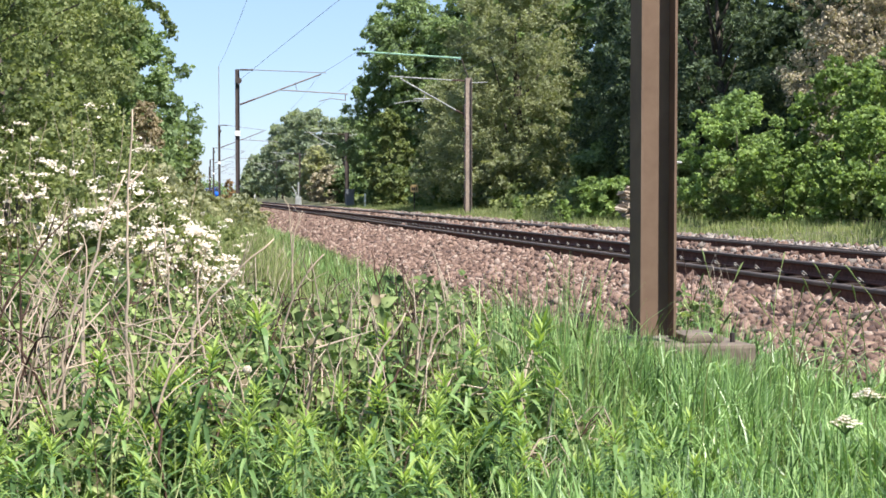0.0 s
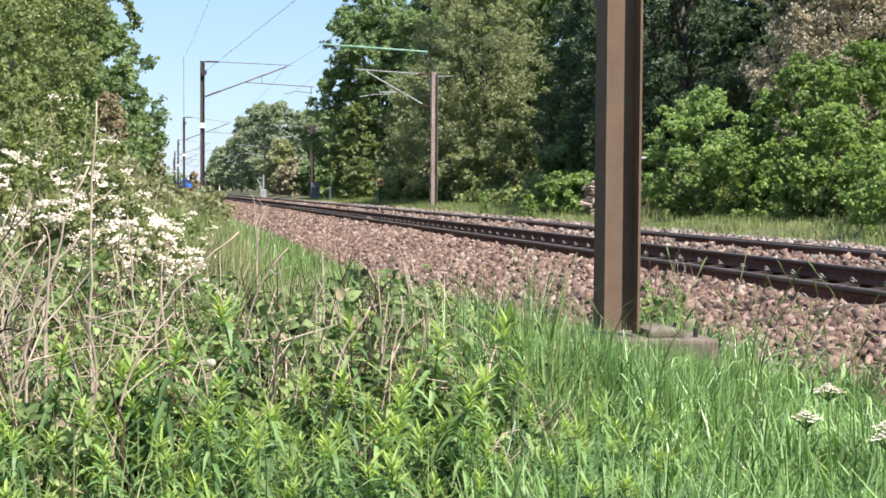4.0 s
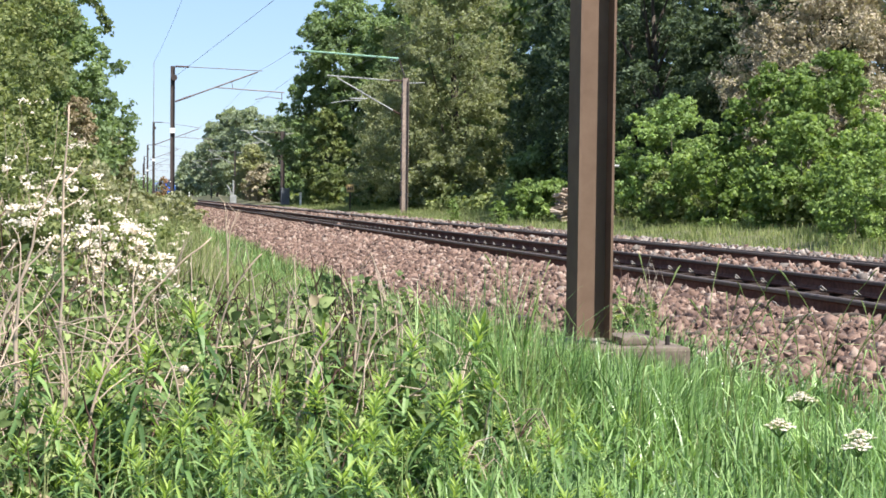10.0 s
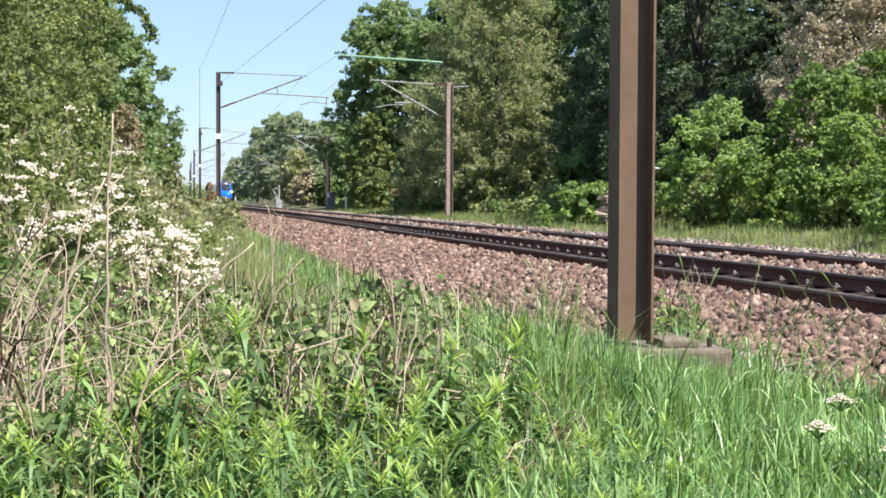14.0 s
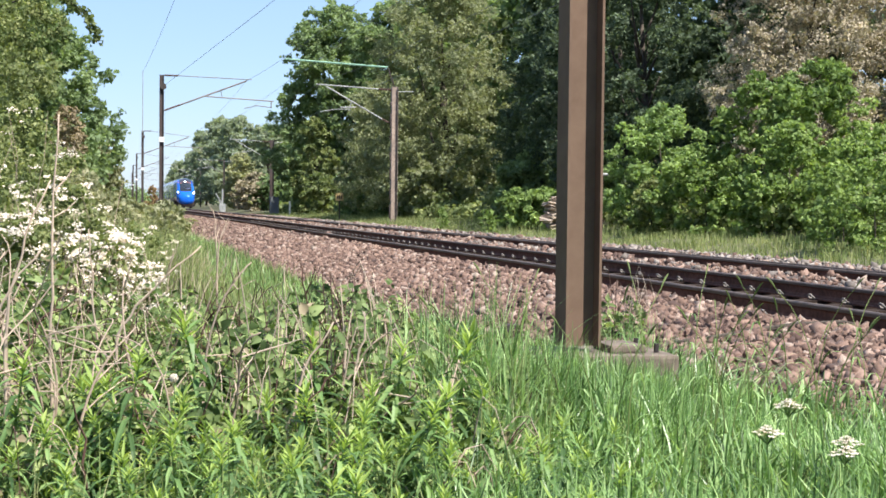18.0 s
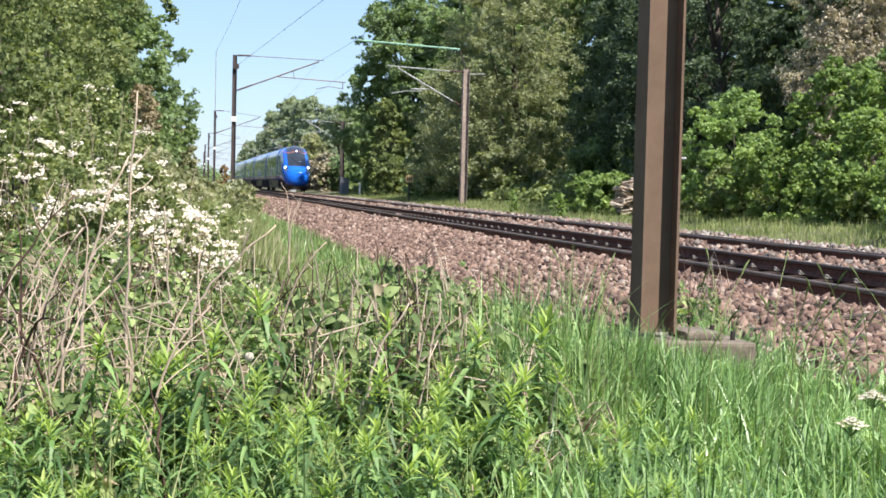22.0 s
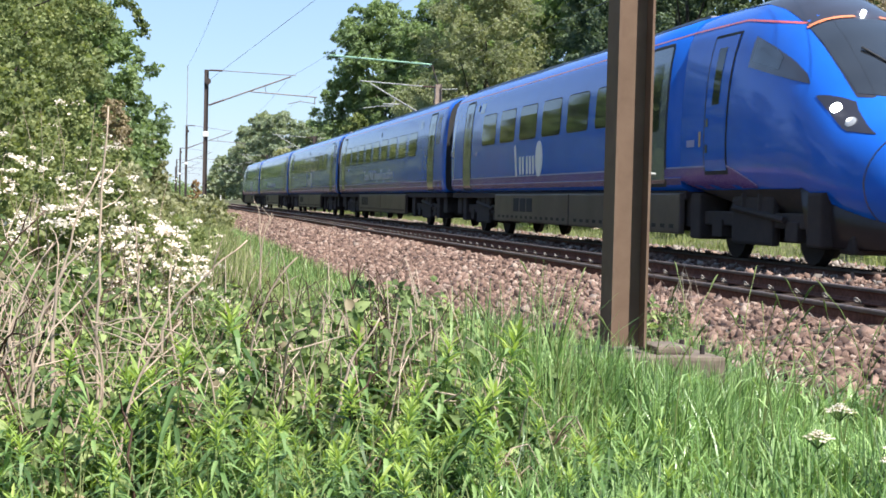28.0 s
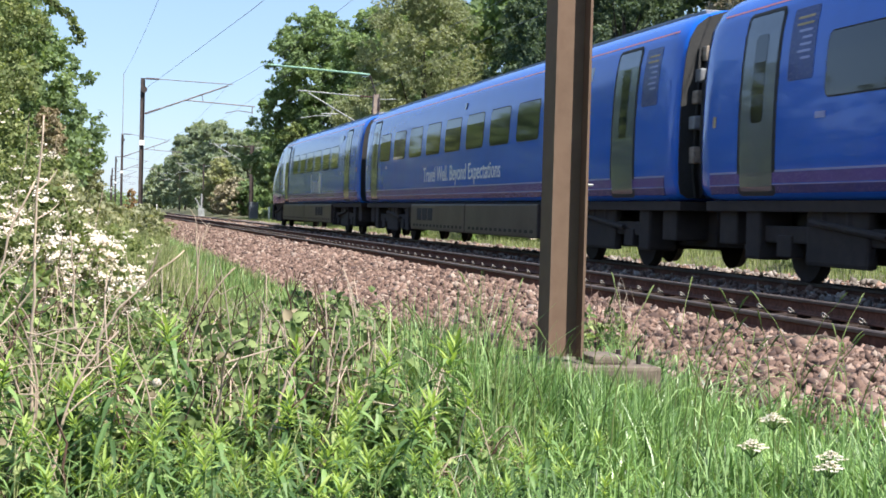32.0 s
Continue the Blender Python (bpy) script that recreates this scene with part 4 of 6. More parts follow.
def letters(words, size, name):
    """The raised letters of some words as a mesh, and how far they reach."""
    cu = bpy.data.curves.new(name, "FONT")
    cu.body, cu.size, cu.extrude, cu.offset = words, size, 0.002, 0.004
    tmp = new("tmp_text", cu)
    me = bpy.data.meshes.new_from_object(tmp.evaluated_get(bpy.context.evaluated_depsgraph_get()))
    bpy.data.objects.remove(tmp)
    return me, max(v.co.x for v in me.vertices)


def lettering(words, size, mat, parent, m, name, label):
    """A line of writing, each word a part of its own."""
    said = ""
    for word in words.split():
        said = (said + " " + word).strip()
        me, reach = letters(word, size, name)
        me.materials.clear()
        me.materials.append(mat)
        ob = new(name, me)
        ob.parent = parent
        ob.matrix_basis = m @ Matrix.Translation((letters(said, size, name)[1] - reach, 0, 0))
        tagged(ob, label)


def capsule(pts, r, x, parent, name="stroke"):
    """A flat rounded stroke on the side, along points (y, z)."""
    bm = tube_bm([(x, y, z) for y, z in pts], r, 10)
    for v in bm.verts:
        v.co.x = x + (v.co.x - x) * 0.08
    return part(name, bm, M_mark, parent)


def company_mark(parent, y, side):
    """Plain white blocks in place of the mark: a tall bar, two blocks and an oval, on a slant."""
    x = side * (side_x(1.75) + 0.006)
    d = side
    mark = capsule([(y, 2.14), (y + d * 0.10, 1.75), (y + d * 0.20, 1.42)], 0.085, x, parent, "white_mark")
    for a, w in ((0.50, 0.13), (0.78, 0.13), (1.14, 0.13), (1.42, 0.13), (1.70, 0.13)):
        capsule([(y + d * a, 1.86), (y + d * (a + 0.03), 1.64), (y + d * (a + 0.06), 1.45)], 0.085, x, mark, "block")
    bm = tube_bm([(x - 0.004, y + d * 2.22, 1.78), (x + 0.004, y + d * 2.22, 1.78)], 0.30, 24)
    for v in bm.verts:
        v.co.z = 1.78 + (v.co.z - 1.78) * 1.35
    part("oval", bm, M_mark, mark)


def coach(kind, marked, label, shown=-1):
    """26 m vehicle from y = 0 (front) to 26; kind: lead (with a nose) or middle."""
    t = thing("train_coach", 0, 0, 0, label, "railway coach", "coaches of the train")
    start = 6.6 if kind == "lead" else 0.42
    end = 25.58
    prof = ring_profile()
    ends = [(start, 0.955), (start + 0.12, 0.98), (start + 0.38, 0.995), (start + 0.75, 1.0)] if kind != "lead" else [(start, 1.0)]
    st, v, n = ends + [(9, 1), (13, 1), (17, 1), (21, 1), (end - 0.75, 1.0), (end - 0.38, 0.995), (end - 0.12, 0.98), (end, 0.955)], [], len(prof)
    for y, s in st:
        v += [(x * s, y, 2.4 + (z - 2.4) * s) for x, z in prof]
    f = [(i * n + k, i * n + (k + 1) % n, (i + 1) * n + (k + 1) % n, (i + 1) * n + k) for i in range(len(st) - 1) for k in range(n)]
    f += [tuple(range(n - 1, -1, -1)), tuple(range((len(st) - 1) * n, len(st) * n))]
    body = obj("body", v, f, M_blue, t, "glossy blue coach body", smooth=False)
    body.data.polygons.foreach_set("use_smooth", [len(p.vertices) == 4 for p in body.data.polygons])
    for yy, s in (([] if kind == "lead" else [(start - 0.012, 0.96)]) + [(end + 0.012, 0.96)]):
        obj("end_wall", [(x * s, yy + d, 2.4 + (z - 2.4) * s) for d in (-0.01, 0.01) for x, z in prof], [tuple(range(n)), tuple(range(n, 2 * n))] + [(k, (k + 1) % n, n + (k + 1) % n, n + k) for k in range(n)], M_rubber, t, "dark dusty coach end wall")
    # roof gear
    for ya, yb in ((start + 1.5, 9.5), (16.5, 24.6)):
        part("roof_unit", box_bm(-0.52, 0.52, ya, yb, 3.88, 4.06, 0.05), M_roofgrey, t, "grey roof equipment cover")
    part("roof_ledge", box_bm(-0.66, 0.66, start + 0.6, end - 0.5, 3.88, 3.99, 0.02), M_roofgrey, t)
    if kind == "lead":
        win, doors, notices, screen, pod = [10.65 + 2.0 * k for k in range(6)], [(7.36, 8.36), (22.75, 23.65)], [9.3], 21.62, 22.1
    elif marked == "motto":
        win, doors, notices, screen, pod = [5.95 + 2.05 * k for k in range(9)], [(2.15, 3.1), (23.4, 24.35)], [1.55], 4.6, 13.15
    else:
        win, doors, notices, screen, pod = [5.35 + 1.98 * k for k in range(9)], [(2.15, 3.1), (23.25, 24.2)], [1.55, 22.6], 4.1, 13.3
    for s in (-1, 1):
        for yc in win:
            fv, ff = panel(yc - 0.765, yc + 0.765, 2.25, 3.05, 0.003, 0.12, s)
            w = obj("window", fv, ff, M_rubber, t, "rounded black window surround")
            fv, ff = panel(yc - 0.745, yc + 0.745, 2.27, 3.03, 0.007, 0.10, s)
            obj("pane", fv, ff, M_glass, w, "dark tinted glass")
        for a, b in doors:
            fv, ff = panel(a - 0.08, b + 0.08, 1.10, 3.52, 0.003, 0.12, s, 12)
            d = obj("door", fv, ff, M_rubber, t, "silver-grey door in black rubber seals")
            fv, ff = panel(a, b, 1.16, 3.46, 0.008, 0.06, s, 12)
            obj("leaf", fv, ff, M_door, d)
            fv, ff = panel(a + 0.30, b - 0.30, 2.05, 3.20, 0.012, 0.08, s, 8)
            obj("pane", fv, ff, M_glass, d, "tall dark door glass")
        for z0, z1, mat, nm in ((1.40, 1.425, M_pale, "pale_line"), (1.26, 1.397, M_purple, "purple_band"), (1.238, 1.25, M_pale, "pale_line"), (1.036, 1.235, M_bluedark, "navy_band"), (3.585, 3.612, M_red, "coral_line")):
            fv, ff = panel(start + (0.42 if kind != "lead" else 0.02), end - 0.42, z0, z1, 0.0022, 0.004, s, 3)
            obj(nm, fv, ff, mat, t)
        # info screen, sockets, camera pods
        for yc in notices:
            fv, ff = panel(yc - 0.33, yc + 0.33, 2.52, 3.42, 0.005, 0.05, s)
            pnl = obj("notice_panel", fv, ff, M_bluedark, t, "dark notice panel with lines of writing")
            for i in range(7):
                fv, ff = panel(yc - 0.22, yc + (0.2 if i < 2 else 0.02 + 0.05 * (i % 3)), 3.28 - i * 0.085, 3.31 - i * 0.085, 0.009, 0.005, s, 3)
                obj("writing_bar", fv, ff, M_yellow if i < 2 else M_pale, pnl)
        fv, ff = panel(screen - 0.25, screen + 0.25, 3.12, 3.38, 0.005, 0.03, s)
        obj("display_screen", fv, ff, M_display, t, "pale destination display")
        fv, ff = panel(pod - 0.07, pod + 0.07, 3.20, 3.36, 0.02, 0.03, s)
        obj("camera_pod", fv, ff, M_black, t)
        fv, ff = panel(21.9, 22.15, 2.02, 2.10, 0.006, 0.01, s, 3)
        obj("writing_bar", fv, ff, M_pale, t)
        fv, ff = panel(25.0, 25.08, 2.05, 2.2, 0.006, 0.01, s, 3)
        obj("label_plate", fv, ff, M_yellow, t)
        # skirts under the floor
        for a, b in ((7.3, 12.9), (12.94, 18.7)) if kind != "lead" else ((6.7, 13.2), (13.24, 19.9)):
            bm = box_bm(min(s * 1.20, s * 1.31), max(s * 1.20, s * 1.31), a, b, 0.33, 1.0, 0.03)
            sk = part("skirt_panel", bm, M_skirt, t, "grey skirt panel under the floor")
            for i in range(14):
                yy = a + 0.25 + i * (b - a - 0.4) / 14
                part("slot", box_bm(min(s * 1.30, s * 1.314), max(s * 1.30, s * 1.314), yy, yy + 0.20, 0.42, 0.485), M_rubber, sk)
        for i in range(3):
            part("vent_grille", box_bm(min(s * 1.30, s * 1.318), max(s * 1.30, s * 1.318), 16.2 + i * 0.62, 16.7 + i * 0.62, 0.58, 0.90, 0.01), M_rubber, t, "black louvred vent")
    part("solebar", box_bm(-1.24, 1.24, start, end - 0.1, 0.90, 1.04, 0.01), M_under, t)
    part("underframe", box_bm(-0.64, 0.64, start if kind != "lead" else 1.6, end - 0.1, 0.36, 0.90, 0.02), M_under, t)
    bm = box_bm(-1.0, 1.0, 7.6, 18.4, 0.38, 0.92, 0.02)
    part("underfloor_case", bm, M_under, t)
    for y in (4.1, 21.9):
        bogie(t, y)
    for yy in (1.0, 6.5, 19.4, 24.9):
        if kind == "lead" and yy < 6:
            continue
        part("equipment_box", box_bm(-1.16, 1.16, yy - 0.28, yy + 0.28, 0.45, 0.95, 0.03), M_under, t)
    # corridor connection at the rear
    bm = box_bm(-0.62, 0.62, end, 26.38, 1.05, 3.25, 0.02)
    for i in range(4):
        box_bm(-0.68, 0.68, end + 0.06 + i * 0.20, end + 0.14 + i * 0.20, 1.0, 3.3, 0.0, bm)
    part("gangway", bm, M_rubber, t, "ribbed black gangway bellows")
    part("end_gear", box_bm(-1.15, -0.72, end, end + 0.20, 2.2, 3.3, 0.04), M_under, t, "grey jumper boxes on the coach end")
    for i in range(3):
        part("jumper_box", box_bm(-1.16, -0.86, end, end + 0.22, 1.7 + i * 0.52, 1.92 + i * 0.52, 0.03), M_greybox, t)
    for i in range(4):
        x = -1.12 + 0.09 * i
        part("jumper_cable", tube_bm([(x, end, 3.3 - 0.1 * i), (x - 0.04, end + 0.3, 2.7 - 0.2 * i), (x, end + 0.42, 1.9), (x + 0.05, end + 0.3, 1.25)], 0.026, 6), M_concrete if i % 2 else M_rubber, t, "dusty hanging jumper cable")
    # gear on the front end wall
    if kind != "lead":
        for k, (z0, z1, x0, x1) in enumerate(((3.12, 3.34, -0.98, -0.72), (2.80, 3.00, -1.08, -0.80), (2.48, 2.68, -1.12, -0.86), (2.10, 2.30, -1.16, -0.92), (1.60, 1.85, -1.14, -0.86))):
            part("jumper_box", box_bm(x0, x1, start - 0.20 - 0.03 * (k % 2), start - 0.02, z0, z1, 0.03), M_greybox if k % 2 else M_log, t, "dusty pale box on the coach end")
        for k in range(3):
            x = -1.02 + 0.1 * k
            part("end_pipe", tube_bm([(x, start - 0.05, 3.3), (x - 0.06, start - 0.16, 2.6), (x - 0.08, start - 0.1, 1.5), (x, start - 0.05, 1.1)], 0.024, 6), M_rubber, t)
        part("gangway_frame", box_bm(-0.72, 0.72, start - 0.10, start - 0.012, 1.0, 3.34, 0.02), M_rubber, t, "black gangway frame on the coach end")
    if marked == "mark":
        company_mark(t, (17.75 if shown < 0 else 15.2) if kind == "lead" else 14.0, shown)
    elif marked == "motto":
        m = Matrix(((0, 0, -1, -side_x(1.74) - 0.006), (-1, 0, 0, 17.12), (0, 1, 0, 1.57), (0, 0, 0, 1)))
        lettering("Travel Well. Beyond Expectations", 0.53, M_mark, t, m, "motto_word", "white motto lettering")
    return t


# nose: rings from the tip back; y, half width, top, bottom, fullness
NOSE = [(0.52, 0.03, 1.26, 1.20), (0.535, 0.31, 1.46, 0.98), (0.58, 0.54, 1.62, 0.80), (0.66, 0.72, 1.76, 0.66), (0.78, 0.86, 1.88, 0.54), (0.95, 0.97, 1.99, 0.45), (1.2, 1.07, 2.11, 0.40), (1.55, 1.15, 2.30, 0.38),
        (2.1, 1.23, 2.80, 0.38), (2.7, 1.285, 3.27, 0.40), (3.3, 1.32, 3.66, 0.44), (3.9, 1.338, 3.92, 0.50), (4.5, 1.347, 4.06, 0.60), (5.3, 1.35, 4.06, 0.76), (6.65, 1.35, 3.976, 1.03)]


def nose_point(y, a):
    """A point of the nose shell at y, angle a (0 at the top, positive to +x, pi below)."""
    ys = [n[0] for n in NOSE]
    w, top, bot = (float(np.interp(y, ys, [n[i] for n in NOSE])) for i in (1, 2, 3))
    mid = min(1.75, bot + (top - bot) * 0.48)
    c, s = math.cos(a), math.sin(a)
    up = top - mid if c > 0 else mid - bot
    blend = min(1.0, y / 6.6)
    ex = 2.35 + 0.15 * blend
    r = (abs(c) ** ex + abs(s) ** ex) ** (-1 / ex)
    x, z = w * r * s, mid + up * r * c
    if y > 3.5 and c > -0.999:
        k = min(1, (y - 3.5) / 3.1)
        zz = max(1.03, min(3.976, z))
        lim = side_x(zz) if zz > 1.03 else side_x(1.04)
        x = (1 - k) * x + k * max(-lim, min(lim, x * 1.35))
    return Vector((x, y, z))


def nose_angle(y, z):
    """The angle at which the shell at y passes height z."""
    a, b = 0.02, 3.1
    for i in range(30):
        m = (a + b) / 2
        if nose_point(y, m).z > z:
            a = m
        else:
            b = m
    return (a + b) / 2


def nose_patch(corners, nu=14, nv=10, proud=0.006):
    """A raised sheet on the nose; corners: curve functions lo(u), hi(u) giving (y, a)."""
    lo, hi = corners
    v, f = [], []
    for j in range(nv + 1):
        for i in range(nu + 1):
            u, w = i / nu, j / nv
            ya, aa = lo(u)
            yb, ab = hi(u)
            y, a = ya + (yb - ya) * w, aa + (ab - aa) * w
            p = nose_point(y, a)
            n = (nose_point(y, a + 0.02) - nose_point(y, a - 0.02)).cross(nose_point(y + 0.02, a) - nose_point(max(0.52, y - 0.02), a)).normalized()
            if n.dot(p - Vector((0, y + 0.6, 1.7))) < 0:
                n = -n
            v.append(p + n * proud)
    for j in range(nv):
        for i in range(nu):
            k = j * (nu + 1) + i
            f.append((k, k + 1, k + nu + 2, k + nu + 1))
    return v, f


def add_nose(t, lit):
    ys = [0.52, 0.523, 0.528, 0.535, 0.55, 0.58, 0.61, 0.64, 0.68, 0.75, 0.85, 0.95, 1.07, 1.2, 1.3] + [1.3 + 0.165 * i for i in range(1, 33)] + [6.65]
    na = 56
    v = [nose_point(y, math.tau * k / na) for y in ys for k in range(na)]
    f = [(i * na + k, i * na + (k + 1) % na, (i + 1) * na + (k + 1) % na, (i + 1) * na + k) for i in range(len(ys) - 1) for k in range(na)]
    f.append(tuple(range(na)))
    obj("nose", v, f, M_blue, t, "rounded glossy blue driving nose", smooth=True)
    sx = lambda u: (u - 0.5) * 2
    v, f = nose_patch((lambda u: (1.47 + 0.27 * sx(u) ** 2, 0.64 * sx(u)), lambda u: (2.98 + 0.12 * sx(u) ** 2, 0.60 * sx(u))), 20, 14, 0.010)
    ws = obj("windscreen", v, f, M_screen, t, "large dark raked windscreen", smooth=True)
    v, f = nose_patch((lambda u: (1.43 + 0.27 * sx(u) ** 2, 0.665 * sx(u)), lambda u: (5.5, 0.50 * sx(u))), 20, 20, 0.004)
    obj("black_fairing", v, f, M_black, t, "dark grey roof fairing round the windscreen", smooth=True)
    for a0, a1 in ((-0.62, -0.12), (0.16, 0.62)):
        arc = lambda u, d: (3.02 + d + 0.12 * ((a0 + (a1 - a0) * u) / 0.62) ** 2, a0 + (a1 - a0) * u)
        v, f = nose_patch((lambda u: arc(u, 0.0), lambda u: arc(u, 0.05)), 12, 2, 0.016)
        obj("orange_line", v, f, M_orange, t, "thin orange line over the windscreen")
    top = nose_point(3.16, 0.02)
    part("top_lamp", tube_bm([top + Vector((0, 0.03, -0.02)), top + Vector((0, -0.03, 0.022)), top + Vector((0, -0.036, 0.026))], [0.028, 0.028, 0.018], 14), M_lamp if lit else M_lens, t, "small lamp above the windscreen")
    part("wiper", tube_bm([nose_point(1.56, 0.16) + Vector((0, -0.03, 0.02)), nose_point(1.75, 0.10) + Vector((0, -0.04, 0.03)), nose_point(2.35, -0.32) + Vector((0, -0.03, 0.03))], 0.018, 6), M_rubber, ws, "black wiper")
    part("wiper_motor", box_bm(-0.09, 0.09, -0.05, 0.05, -0.03, 0.03, 0.015), M_rubber, ws).location = nose_point(1.58, 0.16) + Vector((0, -0.02, 0.03))
    part("dash", box_bm(-0.05, 0.35, -0.012, 0.012, -0.02, 0.02, 0.005), M_pale, ws, "pale sheet seen behind the glass").location = nose_point(1.95, 0.2) + Vector((0, -0.018, 0.012))
    for s in (-1, 1):
        # lamp cluster
        v, f = nose_patch((lambda u: (1.02 + 0.63 * u, s * (0.90 - 0.20 * u)), lambda u: (1.45 + 0.75 * u, s * (1.04 - 0.02 * u))), 12, 6, 0.008)
        cl = obj("lamp_unit", v, f, M_black, t, "black headlamp cluster", smooth=True)
        for yy, aa, r, mat, nm in ((1.48, 0.915, 0.080, M_lens, "round_lamp"), (1.80, 0.93, 0.072, M_lamp if lit else M_lens, "headlamp")):
            p = nose_point(yy, s * aa)
            n = (nose_point(yy, s * aa + 0.02) - nose_point(yy, s * aa - 0.02)).cross(nose_point(yy + 0.02, s * aa) - nose_point(yy - 0.02, s * aa)).normalized()
            n = n if n.y < 0 else -n
            part(nm, tube_bm([p - n * 0.05, p + n * 0.012, p + n * 0.022], [r, r, r * 0.6], 16), mat, cl, "lit headlamp" if mat is M_lamp else "")
        # cab side window
        at = lambda y, z: (y, s * nose_angle(y, z))
        v, f = nose_patch((lambda u: at(2.40 + 1.74 * u, 2.47 + 0.37 * u), lambda u: at(2.42 + 1.74 * u, 2.50 + 0.80 * u ** 0.72)), 14, 6, 0.006)
        cw = obj("cab_window", v, f, M_black, t, "dark tapered cab side window", smooth=True)
        v, f = nose_patch((lambda u: at(3.20 + 0.84 * u, 2.72 + 0.19 * u), lambda u: at(3.20 + 0.84 * u, 2.90 + 0.34 * u ** 0.8)), 10, 5, 0.011)
        obj("pane", v, f, M_screen, cw, "tapered cab side glass", smooth=True)
        # cab door in black seals
        v, f = nose_patch((lambda u: at(4.66 + 0.94 * u, 1.28), lambda u: at(4.66 + 0.94 * u, 3.44)), 6, 16, 0.005)
        d = obj("cab_door", v, f, M_rubber, t, "blue cab door in black seals", smooth=True)
        v, f = nose_patch((lambda u: at(4.71 + 0.84 * u, 1.34), lambda u: at(4.71 + 0.84 * u, 3.39)), 6, 16, 0.011)
        obj("leaf", v, f, M_blue, d, smooth=True)
        v, f = nose_patch((lambda u: at(5.02 + 0.28 * u, 2.35), lambda u: at(5.02 + 0.28 * u, 3.22)), 3, 8, 0.016)
        obj("pane", v, f, M_glass, d, "narrow dark door glass", smooth=True)
        for z0 in (1.62, 2.02):
            v, f = nose_patch((lambda u: at(5.40 + 0.09 * u, z0), lambda u: at(5.40 + 0.09 * u, z0 + 0.13)), 2, 2, 0.02)
            obj("handle", v, f, M_black, d, "black door handle")
        v, f = nose_patch((lambda u: at(5.72 + 0.08 * u, 1.72), lambda u: at(5.72 + 0.08 * u, 1.96)), 2, 2, 0.008)
        obj("label_plate", v, f, M_yellow, t, "small yellow label")
        v, f = nose_patch((lambda u: at(5.98 + 0.34 * u, 1.73), lambda u: at(5.98 + 0.34 * u, 1.84)), 3, 2, 0.006)
        obj("writing_bar", v, f, M_pale, t)
        line_z = lambda y: 3.40 + 0.20 * min(1, (y - 3.25) / 1.45) - 0.002 * max(0, y - 4.7) / 1.9
        v, f = nose_patch((lambda u: at(3.25 + 3.37 * u, line_z(3.25 + 3.37 * u) - 0.015), lambda u: at(3.25 + 3.37 * u, line_z(3.25 + 3.37 * u) + 0.015)), 20, 1, 0.005)
        obj("coral_line", v, f, M_red, t)
        # foot of the nose: dark sheet in place of the shaded bogie opening
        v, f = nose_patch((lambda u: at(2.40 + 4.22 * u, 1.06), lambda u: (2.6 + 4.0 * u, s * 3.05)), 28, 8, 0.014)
        obj("bogie_opening", v, f, M_under, t, "dark sheet on the nose foot for the shade round the bogie", smooth=True)
        # the painted bands run on past the cab door and sweep down
        sweep = lambda y: 1.412 if y > 4.75 else 1.412 - 0.32 * ((4.75 - y) / 1.05) ** 1.3
        v, f = nose_patch((lambda u: at(3.75 + 2.87 * u, 1.07), lambda u: at(3.75 + 2.87 * u, sweep(3.75 + 2.87 * u) - 0.012)), 24, 4, 0.004)
        obj("purple_band", v, f, M_purple, t, smooth=True)
        v, f = nose_patch((lambda u: at(3.75 + 2.87 * u, sweep(3.75 + 2.87 * u) - 0.012), lambda u: at(3.75 + 2.87 * u, sweep(3.75 + 2.87 * u) + 0.013)), 24, 1, 0.006)
        obj("pale_line", v, f, M_pale, t, smooth=True)
    # dark cowl that hangs below the nose, from the wheel arch round the front
    rim = lambda y: float(np.interp(y, (0.76, 1.3, 2.5), (0.58, 0.73, 1.075)))
    ahead = [0.76, 0.79, 0.83, 0.88, 0.95, 1.05, 1.2, 1.4, 1.65, 1.9, 2.15, 2.35, 2.5]
    line = [(-1, y) for y in reversed(ahead)] + [(1, y) for y in ahead]
    v, f = [], []
    for s, y in line:
        x = nose_point(y, nose_angle(y, rim(y))).x + 0.012
        foot_y = y + 0.05 - 0.45 * max(0.0, y - 1.6) / 0.9
        for k, (wide, z) in enumerate(((0.97, rim(y) + 0.012), (1.0, rim(y)), (0.99, 0.62 * rim(y) + 0.11), (0.95, 0.29), (0.90, 0.26), (0.80, 0.30))):
            v.append((s * x * wide, y + (foot_y - y) * (k / 5), z))
    for i in range(len(line) - 1):
        f += [(6 * i + k, 6 * i + k + 1, 6 * i + k + 7, 6 * i + k + 6) for k in range(5)]
    obj("nose_cowl", v, f, M_cowl, t, "dark grey cowl below the nose", smooth=True)
    # coupler cover seam and peg
    seam = [nose_point(0.75 + 0.25 * (1 - math.cos(min(abs(a), 1.6))), a) + Vector((0, -0.003, 0.003)) for a in np.linspace(-2.6, 2.6, 41)]
    part("cover_seam", tube_bm(seam, 0.010, 5), M_black, t, "dark seam of the coupler cover")
    part("lifting_peg", tube_bm([nose_point(0.62, 2.4) + Vector((0.0, 0, 0)), nose_point(0.62, 2.4) + Vector((0.08, -0.16, -0.05))], 0.018, 6), M_galv, t)
    part("snowplough", box_bm(-0.95, 0.95, 1.3, 1.7, 0.20, 0.45, 0.05), M_under, t, "black obstacle deflector")


